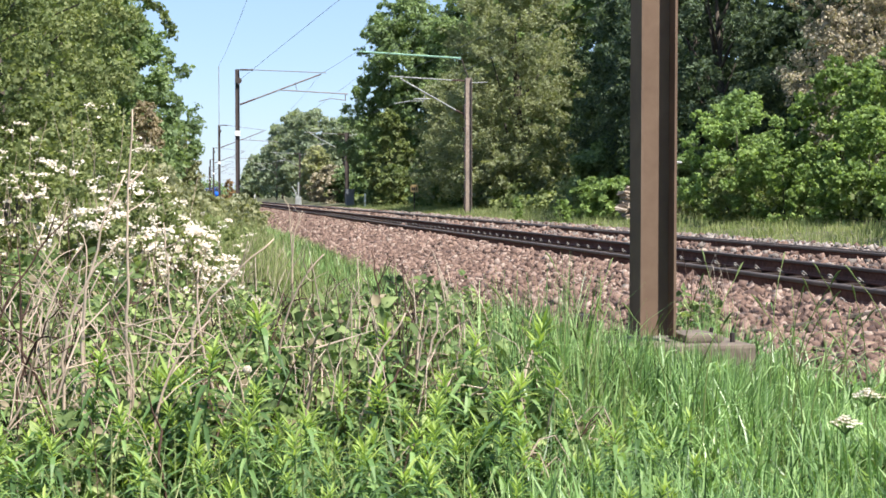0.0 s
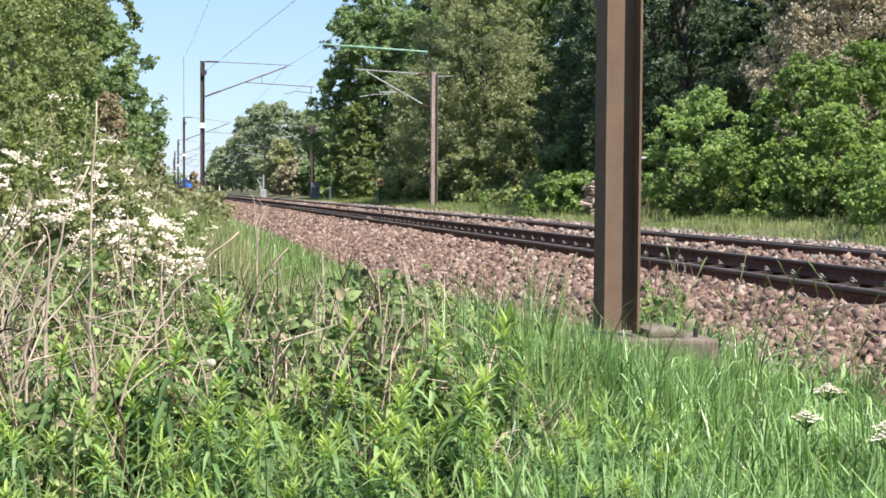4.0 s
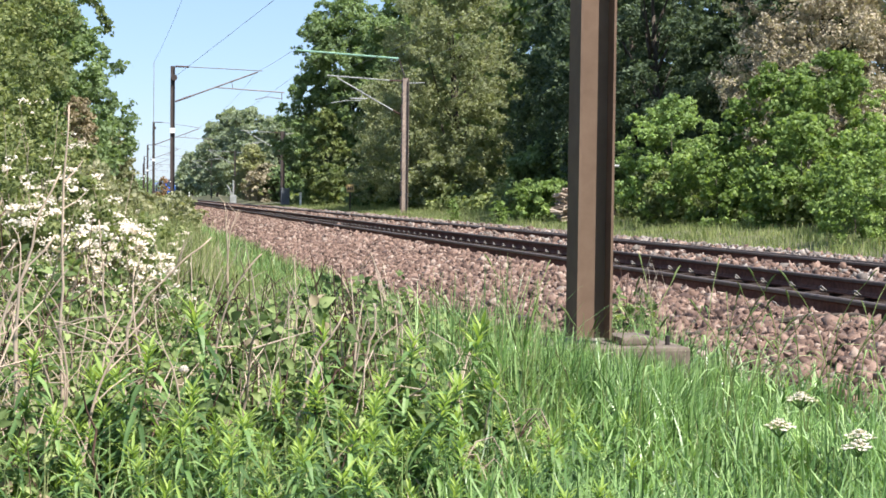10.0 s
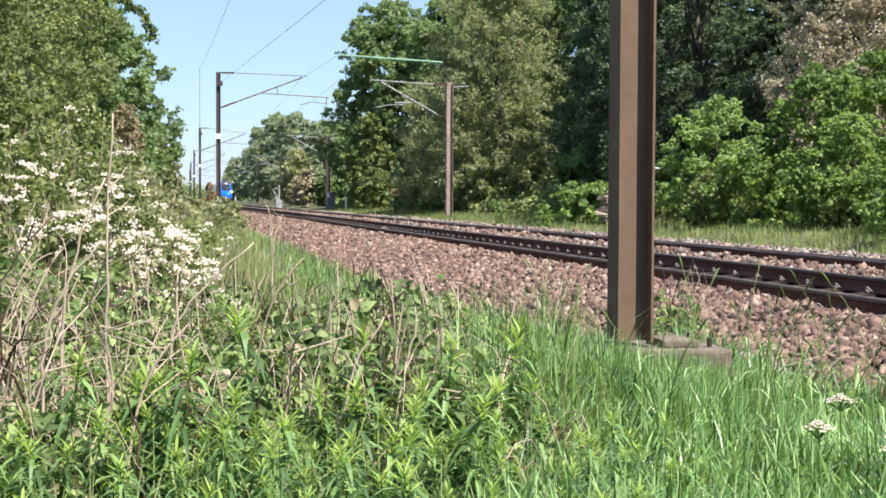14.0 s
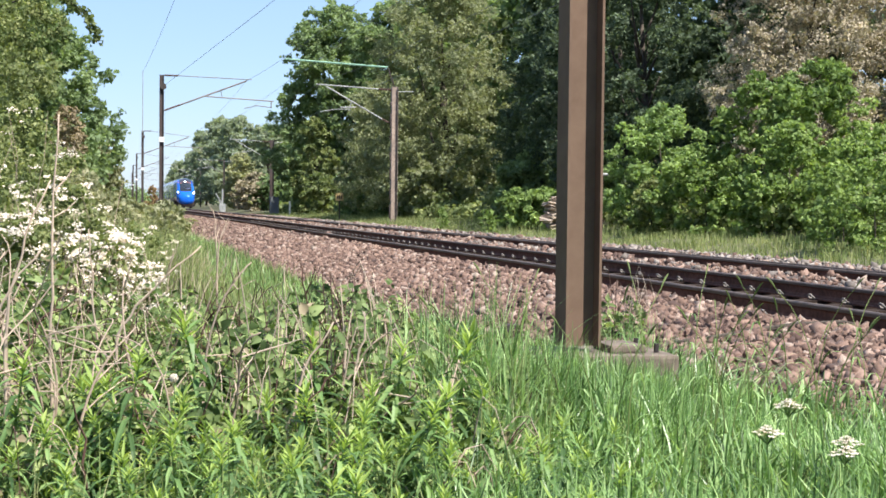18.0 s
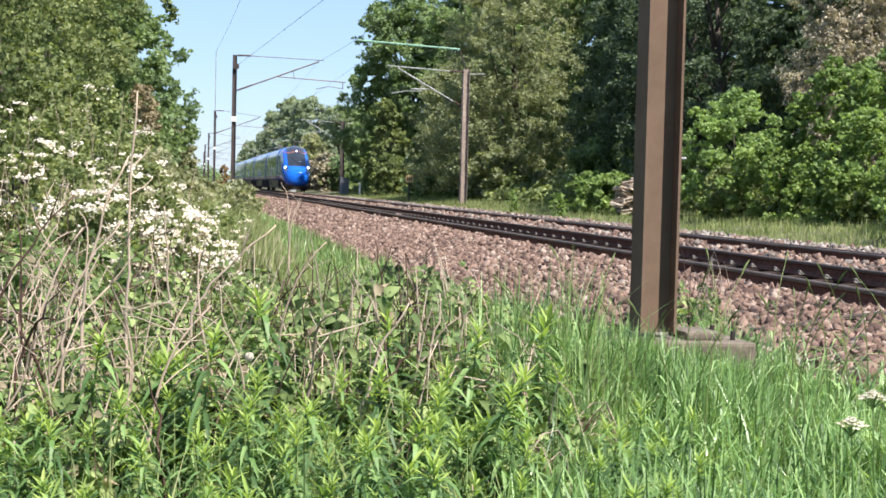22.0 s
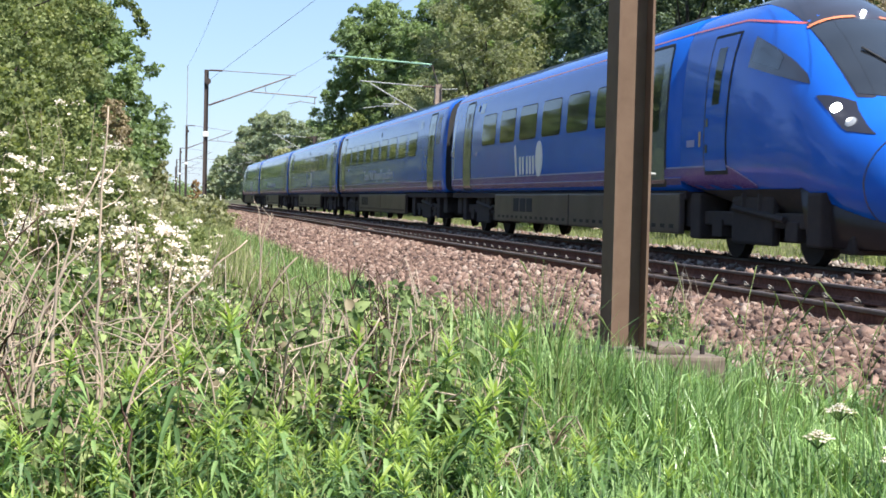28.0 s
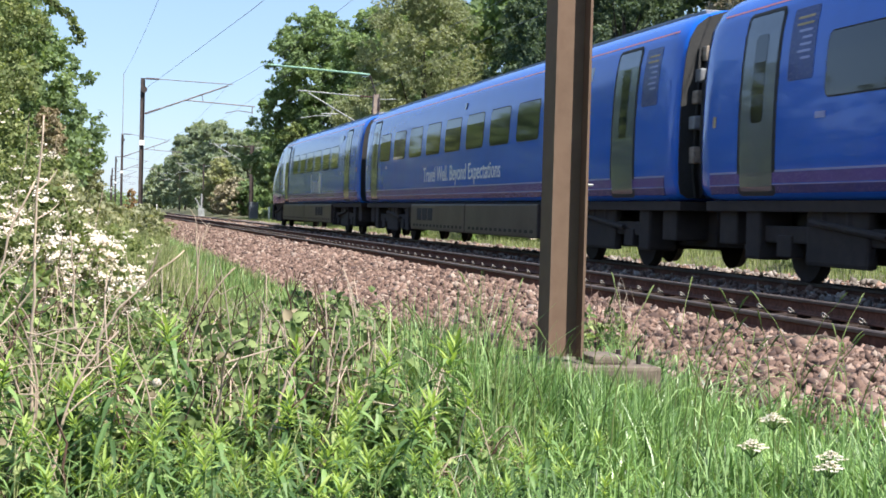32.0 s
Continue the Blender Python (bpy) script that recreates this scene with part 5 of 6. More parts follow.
def build_train():
    base = "blue glossy railway coach with dark windows on the far track"
    cars = []
    for i, (kind, marked) in enumerate((("lead", "mark"), ("middle", "motto"), ("middle", "mark"), ("middle", "motto"), ("lead", "mark"))):
        lab = ("blue driving coach with rounded nose and lit headlamps", "blue coach with white motto lettering and tinted windows", "blue coach with white mark and tinted windows",
               "blue coach with white motto lettering and tinted windows", "blue rear driving coach with unlit nose on the far track")[i]
        c = coach(kind, marked, lab, 1 if i == 4 else -1)
        if kind == "lead":
            add_nose(c, i == 0)
        cars.append(c)
    return cars


# nose of the train along the line, by the second
RUN = [(0, 522.0), (3, 467.5), (7, 395.0), (10.5, 331.0), (13, 286.0), (15, 249.5), (19, 178.0), (21, 143.2), (23, 108.0), (25.5, 62.9), (27.8, 19.75), (29, -2.4), (30.1, -22.7), (31.4, -46.8), (32, -58.2)]


# ---- the place ----
build_ground()
bed = build_bed()
track_near = build_track(NEAR_TRACK, "near track of rusty rails on concrete sleepers in ballast", 75)
track_far = build_track(FAR_TRACK, "far track of rusty rails on concrete sleepers in ballast", 60, 0.10)

# near mast on its concrete foot
near_mast = build_mast(2.52, 7.72, -0.02, 7.2, 3.7, "pull", M_mast, "brown steel H-section mast on a concrete block")
part("fixing_pin", tube_bm([(0.10, -0.05, 0.935), (0.145, -0.05, 0.935)], 0.007, 6), M_galv, near_mast)
foot = thing("mast_foundation", 2.52, 7.72, 0, "weathered concrete mast foundation in long grass", "foundation")
part("block", box_bm(-0.49, 0.50, -0.27, 0.34, -0.75, -0.05, 0.02), M_concrete, foot)
part("plinth", box_bm(0.14, 0.35, -0.16, 0.15, -0.052, -0.005, 0.015), M_concrete, foot)
for bx, by in ((-0.14, -0.18), (0.42, -0.12), (-0.14, 0.2), (0.42, 0.2)):
    part("bolt", tube_bm([(bx, by, -0.06), (bx, by, 0.0)], 0.014, 6), M_under, foot)
part("old_stub", box_bm(-0.42, -0.32, 0.0, 0.1, -0.09, 0.10, 0.01), M_under, foot, "dark cut-off steel stub")
for i, (x, y) in enumerate(((2.30, 70.0), (2.72, 132.5), (3.25, 195.0), (3.7, 257.0), (4.4, 320.0))):
    build_mast(x, y, float(ground_z(x, y)), 6.75 if i == 0 else 7.1, 3.86, "pull", M_mastdark, "dark steel line mast with a white band beside the near track", 3.72)
for i, (x, y) in enumerate(((13.45, 70.0), (14.2, 132.5), (14.6, 195.0), (15.2, 257.0))):
    post = build_mast(x, y, float(ground_z(x, y)), 6.5, -3.75, "push", M_mastpale if i == 0 else M_mastdark, "weathered brown line mast beside the far track under trees" if i == 0 else "dark steel line mast beside the far track", None, (1.55, 1.8, 1.0, 1.0)[i])
    if i == 0:
        for k, (za, zb) in enumerate(((0.1, 0.75), (1.05, 1.5), (2.0, 2.5), (2.9, 3.3), (3.9, 4.1), (4.5, 5.2), (5.6, 5.75))):
            part("cable_bracket", box_bm(-0.235, -0.158, -0.14, -0.02, za, zb, 0.02), M_mastdark, post, "dark bracket on the mast edge")


for cx, nm in ((NEAR_TRACK, "near"), (FAR_TRACK, "far")):
    stations = [-55, 7.72, 70, 132.5, 195, 257, 320, 480]
    wire("contact_wire", [(cx + float(sway(y)) + 0.2 * (-1) ** i, y, 5.26) for i, y in enumerate(stations)], 0.005, "thin contact wire over the " + nm + " track")
    wire("catenary_wire", [(cx + float(sway(y)), y, 6.58) for y in stations], 0.006, "sagging catenary wire over the " + nm + " track", 0.55)
wire("earth_wire", [(2.72, 132.5, 12.4), (2.80, 70, 10.1), (2.9, 30, 10.3), (3.0, -10, 11.5)], 0.010, "thin feeder cable high beside the line", 0.2)
part("pole_extension", tube_bm([(2.72, 132.5, 7.0), (2.72, 132.5, 12.4)], 0.035, 6), M_galv)
tagged(bpy.data.objects["pole_extension"], "thin grey pole carrying the feeder cable", "pole")
wire("anchor_wire", [(2.35, 70, 6.2), (4.07, 40, 6.1), (6.0, 7.7, 6.3), (6.0, -40, 6.3)], 0.007, "thin slanting anchor wire")

# green bar out of the trees
gb = thing("line_crossarm", 13.45, 70.0, 0, "green and white crossarm above a line mast", "crossarm")
part("arm", tube_bm([(-5.35, 0, 7.68), (-0.35, 0, 7.44)], 0.045, 6), M_green, gb)
part("hanger", tube_bm([(-0.02, 0, 6.5), (-0.35, 0, 7.44)], 0.03, 6), M_mastdark, gb)

# lineside furniture on the far side
sg = thing("lineside_sign", 12.32, 80.0, 0, "small yellow lineside sign on a short post", "sign")
gz = float(ground_z(12.32, 80.0))
part("post", tube_bm([(0, 0, gz - 0.1), (0, 0, 1.2)], 0.035, 6), M_mastdark, sg)
pl = part("plate", box_bm(-0.21, 0.21, -0.05, -0.03, 0.95, 1.37, 0.005), M_yellow, sg)
for i in range(3):
    part("writing_bar", box_bm(-0.15 + 0.11 * i, -0.08 + 0.11 * i, -0.056, -0.05, 1.06, 1.27), M_mastdark, pl)
cb = thing("relay_cabinet", 13.2, 121.0, float(ground_z(13.2, 121)), "grey metal relay cabinet beside a dark mast", "cabinet")
part("body", box_bm(-0.34, 0.34, -0.3, 0.3, 0, 1.45, 0.02), M_greybox, cb)
part("roof", box_bm(-0.38, 0.38, -0.35, 0.35, 1.45, 1.52, 0.01), M_greybox, cb)
part("door", box_bm(-0.3, 0.3, -0.315, -0.302, 0.1, 1.4, 0.004), M_roofgrey, cb)
part("handle", box_bm(0.25, 0.29, -0.335, -0.315, 0.7, 0.85), M_mastdark, cb)
for x, y, h in ((13.40, 111.9, 1.02), (7.6 + 4.0, 262.0, 1.4)):
    mp = thing("marker_post", x, y, float(ground_z(x, y)), "short white marker post beside the far track", "post", "white posts")
    part("post", box_bm(-0.07, 0.07, -0.05, 0.05, -0.1, h, 0.01), M_white, mp)
    part("cap", box_bm(-0.08, 0.08, -0.06, 0.06, h, h + 0.06, 0.01), M_white, mp)
xg = thing("crossing_gate", 12.4, 168.0, float(ground_z(12.4, 168)), "white folded gate arms beside the far track", "gate")
part("post", tube_bm([(0, 0, -0.1), (0, 0, 2.6)], 0.10, 8), M_galv, xg)
part("arm", tube_bm([(-0.1, 0, 1.0), (-0.75, 0, 2.1)], 0.07, 6), M_galv, xg)
part("arm", tube_bm([(0.1, 0, 0.1), (-0.35, 0, 1.3)], 0.06, 6), M_galv, xg)
part("box", box_bm(-0.35, 0.35, -0.2, 0.2, 0, 0.9, 0.03), M_galv, xg)
# heap of broken slabs on the far verge
lp = thing("stone_pile", 14.3, 46.5, float(ground_z(14.3, 46.5)), "heap of pale broken slabs in long grass", "stone pile")
for i in range(46):
    u = rng.uniform(-0.35, 2.1)
    top = 1.5 * max(0.25, 1 - abs(u - 0.6) / 2.2)
    z, w = 0.06 + top * rng.random() ** 0.8, rng.uniform(0.10, 0.30)
    bm = box_bm(-w, w, -0.22, 0.22, -0.06, 0.06, 0.03)
    for v in bm.verts:
        v.co += Vector((rng.uniform(-0.05, 0.05), rng.uniform(-0.06, 0.06), rng.uniform(-0.025, 0.025)))
    s = part("slab", bm, M_log, lp)
    s.matrix_basis = pose(u, rng.uniform(-0.35, 0.35), z, rng.uniform(-14, 14), rng.uniform(-22, 22), rng.uniform(-40, 40))

# cable lying over the ballast
tagged(part("lineside_cable", tube_bm([(3.9, 10.3, -0.30), (4.39, 10.12, -0.21), (4.7, 10.1, -0.16), (5.0, 10.0, -0.11), (5.3, 9.9, -0.09), (5.45, 9.88, -0.12)], 0.022, 7), M_bark), "dark brown cable lying over the ballast", "cable")

# ---- trees ----
# left of the line
LEFT = [(-3.6, 17.5, 6.8, 2.4, 3.0, 52000, 0.036, M_leaf_hedge), (-3.0, 23.5, 6.8, 2.55, 3.2, 42000, 0.042, M_leaf_thorn), (-3.5, 32.0, 6.6, 2.4, 4.5, 20000, 0.085, M_leaf_hedge), (-3.9, 43.0, 8.0, 2.8, 5.0, 20000, 0.10, M_leaf_hedge),
        (-3.6, 56.0, 9.6, 3.65, 4.6, 34000, 0.135, M_leaf_oak), (-3.4, 66.0, 9.2, 3.45, 6.0, 24000, 0.15, M_leaf_oak), (-7.4, 62.0, 12.5, 4.0, 6.0, 16000, 0.18, M_leaf_oak), (-4.2, 82.0, 8.0, 3.9, 9.0, 16000, 0.20, M_leaf_hedge),
        (-5.0, 112.0, 8.5, 5.0, 13.0, 12000, 0.3, M_leaf_hedge), (-5.5, 150, 9, 5.5, 18, 9000, 0.4, M_leaf_hedge), (-5.5, 195, 10, 5.5, 20, 7000, 0.5, M_leaf_hedge), (-5.5, 250, 11, 5.5, 26, 7000, 0.6, M_leaf_oak), (-5.0, 320, 12, 5.5, 34, 6000, 0.7, M_leaf_oak), (-6.0, 420, 14, 6.5, 50, 6000, 0.9, M_leaf_oak)]
tree_left = None
for x, y, h, rx, ry, n, lf, mat in LEFT:
    made = tree(x, y, h, rx, ry, n, lf, mat, "tall green hawthorn tree in the lineside hedge" if mat in (M_leaf_hedge, M_leaf_thorn) else "dense green oak tree in the lineside hedge", low=0.04, clumps=30 if y < 50 else 60, group="trees beside the near track", power=2.2 if y < 50 or y > 70 else 3.6)
    tree_left = tree_left or made
br = tree_left
p = [Vector(q) - Vector(br.location) for q in ((-3.2, 19.6, 2.3), (-1.6, 19.0, 3.05), (-0.75, 17.0, 3.13), (-0.5, 17.0, 3.01), (-0.31, 17.0, 2.88), (-0.2, 17.0, 2.70), (-0.165, 17.0, 2.56))]
part("hanging_branch", tube_bm(p, [0.010, 0.010, 0.010, 0.009, 0.008, 0.006, 0.004], 6), M_bark, br, "arching branch hung with small leaves")
k = rng.integers(1, 6, 420)
u = rng.random(420)[:, None]
pts = np.array(p)[k] * (1 - u) + np.array(p)[k + 1] * u + rng.normal(0, 0.026, (420, 3))
bulk("hanging_leaves", leaf_faces(pts, rng.normal(size=(420, 3)), np.full(420, 0.042)), 4, M_leaf_hedge, br)
tree(-0.86, 30.0, 3.2, 0.42, 0.9, 5200, 0.05, M_leaf_withered, "withered brown bush in the lineside hedge", "bush", low=0.35, clumps=40, group="hedge bushes", power=2.4)
# right of the line
RIGHT = [(18.6, 121, 17.8, 5.6, 7, 76000, 0.19, M_leaf_oak, 0.02), (23.6, 106, 17, 5.0, 7, 36000, 0.19, M_leaf_oak, 0.02), (21.6, 114, 17.4, 4.6, 6, 36000, 0.19, M_leaf_oak, 0.02), (16.6, 89, 9.0, 3.0, 5, 42000, 0.105, M_leaf_olive, 0.04), (17.6, 78, 14.0, 4.0, 5, 70000, 0.10, M_leaf_olive, 0.04),
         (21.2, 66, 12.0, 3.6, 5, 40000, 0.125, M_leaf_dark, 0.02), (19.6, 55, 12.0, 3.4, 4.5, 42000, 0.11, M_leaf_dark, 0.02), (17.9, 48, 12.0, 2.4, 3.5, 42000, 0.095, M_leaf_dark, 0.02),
         (21.2, 42, 11.0, 3.1, 3.2, 90000, 0.062, M_leaf_brown, 0.03), (25.5, 42, 11.0, 3.0, 3.0, 14000, 0.11, M_leaf_brown, 0.03)]
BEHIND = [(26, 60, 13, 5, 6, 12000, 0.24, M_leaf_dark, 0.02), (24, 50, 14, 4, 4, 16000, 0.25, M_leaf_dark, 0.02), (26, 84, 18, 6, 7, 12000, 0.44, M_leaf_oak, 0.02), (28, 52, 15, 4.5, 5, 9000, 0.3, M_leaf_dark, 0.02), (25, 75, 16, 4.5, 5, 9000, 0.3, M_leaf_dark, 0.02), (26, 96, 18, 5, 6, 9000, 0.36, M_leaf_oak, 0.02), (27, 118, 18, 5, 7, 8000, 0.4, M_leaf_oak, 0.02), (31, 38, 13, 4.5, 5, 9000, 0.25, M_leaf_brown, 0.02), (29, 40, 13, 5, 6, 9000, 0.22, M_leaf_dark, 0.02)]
names = {M_leaf_oak: "tall dense green oak tree above the far track", M_leaf_olive: "tall olive-green willow tree above the far track", M_leaf_dark: "dark tree beside the far track, shade put into its leaf colour", M_leaf_brown: "tree full of brownish-grey seed heads"}
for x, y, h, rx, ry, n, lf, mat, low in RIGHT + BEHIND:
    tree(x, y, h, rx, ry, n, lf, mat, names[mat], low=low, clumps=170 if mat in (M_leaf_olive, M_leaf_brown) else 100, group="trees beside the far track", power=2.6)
BUSH = [(14.3, 25.5, 1.9, 1.2, 1.3, 9000, 0.055, M_leaf_bright), (15.5, 29.0, 1.7, 1.0, 1.0, 5500, 0.06, M_leaf_bright), (16.15, 41.5, 3.9, 1.75, 2.0, 22000, 0.07, M_leaf_ash), (14.75, 38.6, 1.6, 0.7, 0.8, 3500, 0.07, M_leaf_thorn), (18.4, 36.0, 4.7, 2.0, 2.0, 18000, 0.08, M_leaf_bright), (17.2, 36.8, 4.6, 1.5, 1.5, 13000, 0.08, M_leaf_bright), (16.6, 33.8, 2.9, 1.6, 1.6, 11050, 0.08, M_leaf_bright), (15.9, 37.5, 2.5, 1.5, 1.5, 10200, 0.08, M_leaf_bright), (17.2, 30.5, 2.6, 1.6, 1.6, 10200, 0.08, M_leaf_bright)]
LOW = [(14.6, 48.5, 1.5, 1.1, 1.2, 4420, 0.10, M_leaf_bright), (16.0, 47.0, 2.0, 1.3, 1.5, 5100, 0.11, M_leaf_hedge), (17.2, 58.0, 3.0, 1.8, 2.5, 6800, 0.15, M_leaf_oak), (17.0, 76, 3.2, 2.0, 3.5, 7650, 0.18, M_leaf_olive), (16.6, 95, 3.4, 2.0, 5.0, 7650, 0.21, M_leaf_oak),
        (12.25, 54, 1.0, 0.25, 0.25, 350, 0.08, M_leaf_bright), (12.6, 48.5, 0.9, 0.35, 0.35, 500, 0.08, M_leaf_bright), (14.0, 49.5, 1.5, 0.9, 1.0, 2600, 0.09, M_leaf_bright), (15.3, 112, 7.8, 1.9, 2.6, 18000, 0.15, M_leaf_hedge), (15.0, 106, 3.2, 1.5, 3.0, 6000, 0.18, M_leaf_hedge)]
for x, y, h, rx, ry, n, lf, mat in BUSH + LOW:
    tree(x, y, h, rx, ry, n, lf, mat, "leafy bright green bush on the far verge" if mat in (M_leaf_bright, M_leaf_ash) else "green bush at the foot of the trees", "bush", low=-0.02, clumps=44, group="bushes on the far verge", power=2.4)
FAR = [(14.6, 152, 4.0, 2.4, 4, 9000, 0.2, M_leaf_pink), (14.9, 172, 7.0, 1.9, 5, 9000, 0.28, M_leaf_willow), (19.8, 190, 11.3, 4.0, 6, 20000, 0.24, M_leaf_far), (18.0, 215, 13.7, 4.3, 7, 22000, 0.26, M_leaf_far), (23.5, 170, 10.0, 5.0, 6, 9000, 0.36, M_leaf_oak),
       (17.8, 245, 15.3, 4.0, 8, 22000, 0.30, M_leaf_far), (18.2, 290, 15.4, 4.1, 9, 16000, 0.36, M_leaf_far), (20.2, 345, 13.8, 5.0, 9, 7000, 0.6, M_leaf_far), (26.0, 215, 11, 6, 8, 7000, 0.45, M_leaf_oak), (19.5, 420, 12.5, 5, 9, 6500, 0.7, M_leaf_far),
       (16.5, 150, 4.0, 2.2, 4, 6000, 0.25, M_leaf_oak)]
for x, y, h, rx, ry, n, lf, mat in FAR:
    tree(x, y, h, rx, ry, n, lf, mat, {M_leaf_pink: "bush of faded pinkish blossom by the line", M_leaf_willow: "pale green willow by the line"}.get(mat, "pale green poplar far down the line, haze in its leaf colour"), low=0.03, clumps=60, group="trees far down the line", power=2.6)

tree(2.3, 85.0, 2.3, 0.42, 0.6, 1600, 0.075, M_leaf_orange, "copper-brown withered shrub beside the near track", "bush", low=0.1, clumps=24, group="hedge bushes", power=2.4)


# woods closing the place all round
def woods():
    c, r = [], []
    for i in range(260):
        x, y = rng.uniform(34, 80), rng.uniform(-60, 420)
        c.append((x, y, rng.uniform(2, 13)))
        r.append(rng.uniform(3, 5))
    for i in range(420):
        x, y = rng.uniform(-34, -12), rng.uniform(-60, 420)
        c.append((x, y, rng.uniform(0.5, 3) if y < 85 else rng.uniform(1, 9)))
        r.append(rng.uniform(1.8, 2.6) if y < 85 else rng.uniform(2.2, 3.4))
    for i in range(60):
        x, y = rng.uniform(-14, 40), rng.uniform(-95, -70)
        c.append((x, y, rng.uniform(1, 9)))
        r.append(rng.uniform(3, 4))
    for i in range(90):
        c.append((rng.uniform(-120, 160), rng.uniform(900, 1000), rng.uniform(1, 7)))
        r.append(rng.uniform(5, 9))
    p, n = clump_points(56000, np.array(c), np.array(r))
    tagged(bulk("far_woods", leaf_faces(p, n, np.full(len(p), 1.0)), 4, M_leaf_oak), "green woods closing in the line on both sides", "woods", kind="stuff")


woods()


def undergrowth():
    """Nettles and saplings filling the foot of the trees."""
    n = 420
    y = 22 + 120 * rng.random(n) ** 1.3
    x = np.interp(y, [20, 40, 60, 140], [16.2, 16.0, 15.6, 15.4]) + rng.uniform(0, 3.5, n)
    h = rng.uniform(0.2, 1.5, n) * np.clip((x - 15.0) / 1.5, 0.4, 1)
    c = np.stack([x, y, ground_z(x, y) + h * 0.6], -1)
    p, nr = clump_points(42000, c, 0.35 + h * 0.35)
    tagged(bulk("undergrowth", leaf_faces(p, nr, 0.06 + 0.0016 * p[:, 1]), 4, M_leaf_hedge), "leafy green undergrowth at the foot of the trees", "undergrowth", kind="stuff")


undergrowth()

# ---- low plants ----
grass("long_grass", 23000, 0.75, 4.1, 3.5, 12.0, 0.47, 0.025, M_grass, "long bright green grass round the mast foot", 0.55, 0.9, lambda x, y: (x > (0.225 + 0.02 * np.sin(y * 5) + 0.035 * rng.normal(size=len(x))) * y) & (x < np.interp(y, [7.3, 9, 11], [4.1, 3.3, 2.7])) & ~((x > 1.85) & (x < 3.15) & (y > 6.75) & (y < 8.2)))
grass("thin_grass", 9000, 0.75, 3.3, 3.5, 9.0, 0.55, 0.011, M_grass, "thin upright green grass among the long grass", 0.3, 0.9, lambda x, y: x > 0.215 * y)
grass("tuft_grass", 4200, 1.7, 3.35, 6.2, 7.28, 0.42, 0.014, M_grass, "long grass before the mast foot", 0.3)
grass("front_grass", 4200, 1.9, 3.25, 6.9, 7.43, 0.50, 0.013, M_grass, "grass standing against the mast foot", 0.2)
grass("fine_grass", 9000, 0.6, 3.4, 3.6, 10.0, 0.40, 0.007, M_grass2, "fine pale grass among the long grass", 0.4, 0.9, lambda x, y: x > 0.18 * y)
grass("feathery_weed", 1500, 0.95, 1.75, 4.7, 6.2, 0.40, 0.005, M_leaf_brown, "greyish feathery dry weed among the grass", 0.3, 1.0, lambda x, y: (x > 0.20 * y) & (x < 0.285 * y))
grass("bank_weeds", 6500, -0.1, 1.15, 11.8, 26.0, 0.95, 0.009, M_grass2, "tall thin olive weeds along the bank", 0.25, 1.2, lambda x, y: x < 0.055 * y + 0.06 * rng.normal(size=len(x)), 4)
grass("ridge_grass", 6000, -0.5, 1.5, 13.0, 60.0, 0.62, 0.012, M_grass2, "tall thin olive grass along the bank", 0.3, 1.5)
grass("pale_bank_grass", 5000, 0.3, 2.7, 9.0, 40.0, 0.36, 0.012, M_grass2, "pale thin grass along the foot of the ballast", 0.4, 1.5)
grass("bank_grass", 13000, 0.3, 2.75, 11.0, 60.0, 0.34, 0.017, M_grass, "green grass along the foot of the ballast", 0.35, 1.6)
grass("hedge_grass", 6000, -2.5, 1.2, 4.0, 15.0, 0.36, 0.013, M_grass, "green grass under the weeds", 0.35)
grass("verge_grass", 34000, 11.7, 16.2, 14.0, 130.0, 0.32, 0.022, M_grass2, "tall pale green grass on the far verge", 0.3, 1.3, None, 2)
grass("weed_blades", 4200, -1.2, 1.9, 4.0, 10.5, 0.50, 0.007, M_grass2, "fine green blades among the brambles", 0.4, 1.0, lambda x, y: (x < 0.23 * y) & (x > -0.15 * y))
grass("dry_tangle", 620, -1.9, 0.5, 5.6, 12.0, 0.80, 0.0045, M_straw, "dry straw-coloured stems tangled in the hedge foot", 0.3, 1.0, None, 6)
grass("scrub_stems", 1500, -0.3, 0.95, 10.6, 22.0, 0.80, 0.007, M_straw, "thin dry stems in the scrub at the hedge foot", 0.3, 1.0, lambda x, y: x < 0.058 * y, 4)
grass("dry_grass", 2200, -0.6, 1.6, 18.0, 50.0, 0.5, 0.012, M_straw, "dry straw-coloured grass along the hedge foot", 0.4, 1.4)

grass("standing_ground_grass", 7000, -6.0, 2.6, -9.0, 4.0, 0.22, 0.012, M_grass, "short grass where the embankment is trodden", 0.4, 1.0, lambda x, y: (x ** 2 + y ** 2 > 0.5) & (y < 3.0), 2)

rr = random.Random(11)
weeds = [herb_plant(h, i, "green willowherb shoot with yellow-green tip and long leaves") for i, h in enumerate((0.38, 0.43, 0.49, 0.54, 0.40, 0.46, 0.51, 0.35))]
spots = [(-0.17 + 0.39 * rr.random(), 3.6 + 1.8 * rr.random() ** 0.85) for _ in range(160)]
spots = [(u * y, y) for u, y in spots] + [(0.055, 5.7), (-0.02, 5.6), (0.35, 5.75), (0.78, 5.6), (1.02, 5.5), (1.3, 5.2), (0.03, 5.1), (0.10, 5.25), (-0.03, 5.3), (1.08, 5.1), (1.18, 5.2), (1.0, 5.3), (0.62, 5.2), (0.68, 5.05), (-0.35, 5.2)]
spots += [(rr.uniform(0.20, 0.36) * y, y) for y in (3.7 + 0.06 * i for i in range(26))]
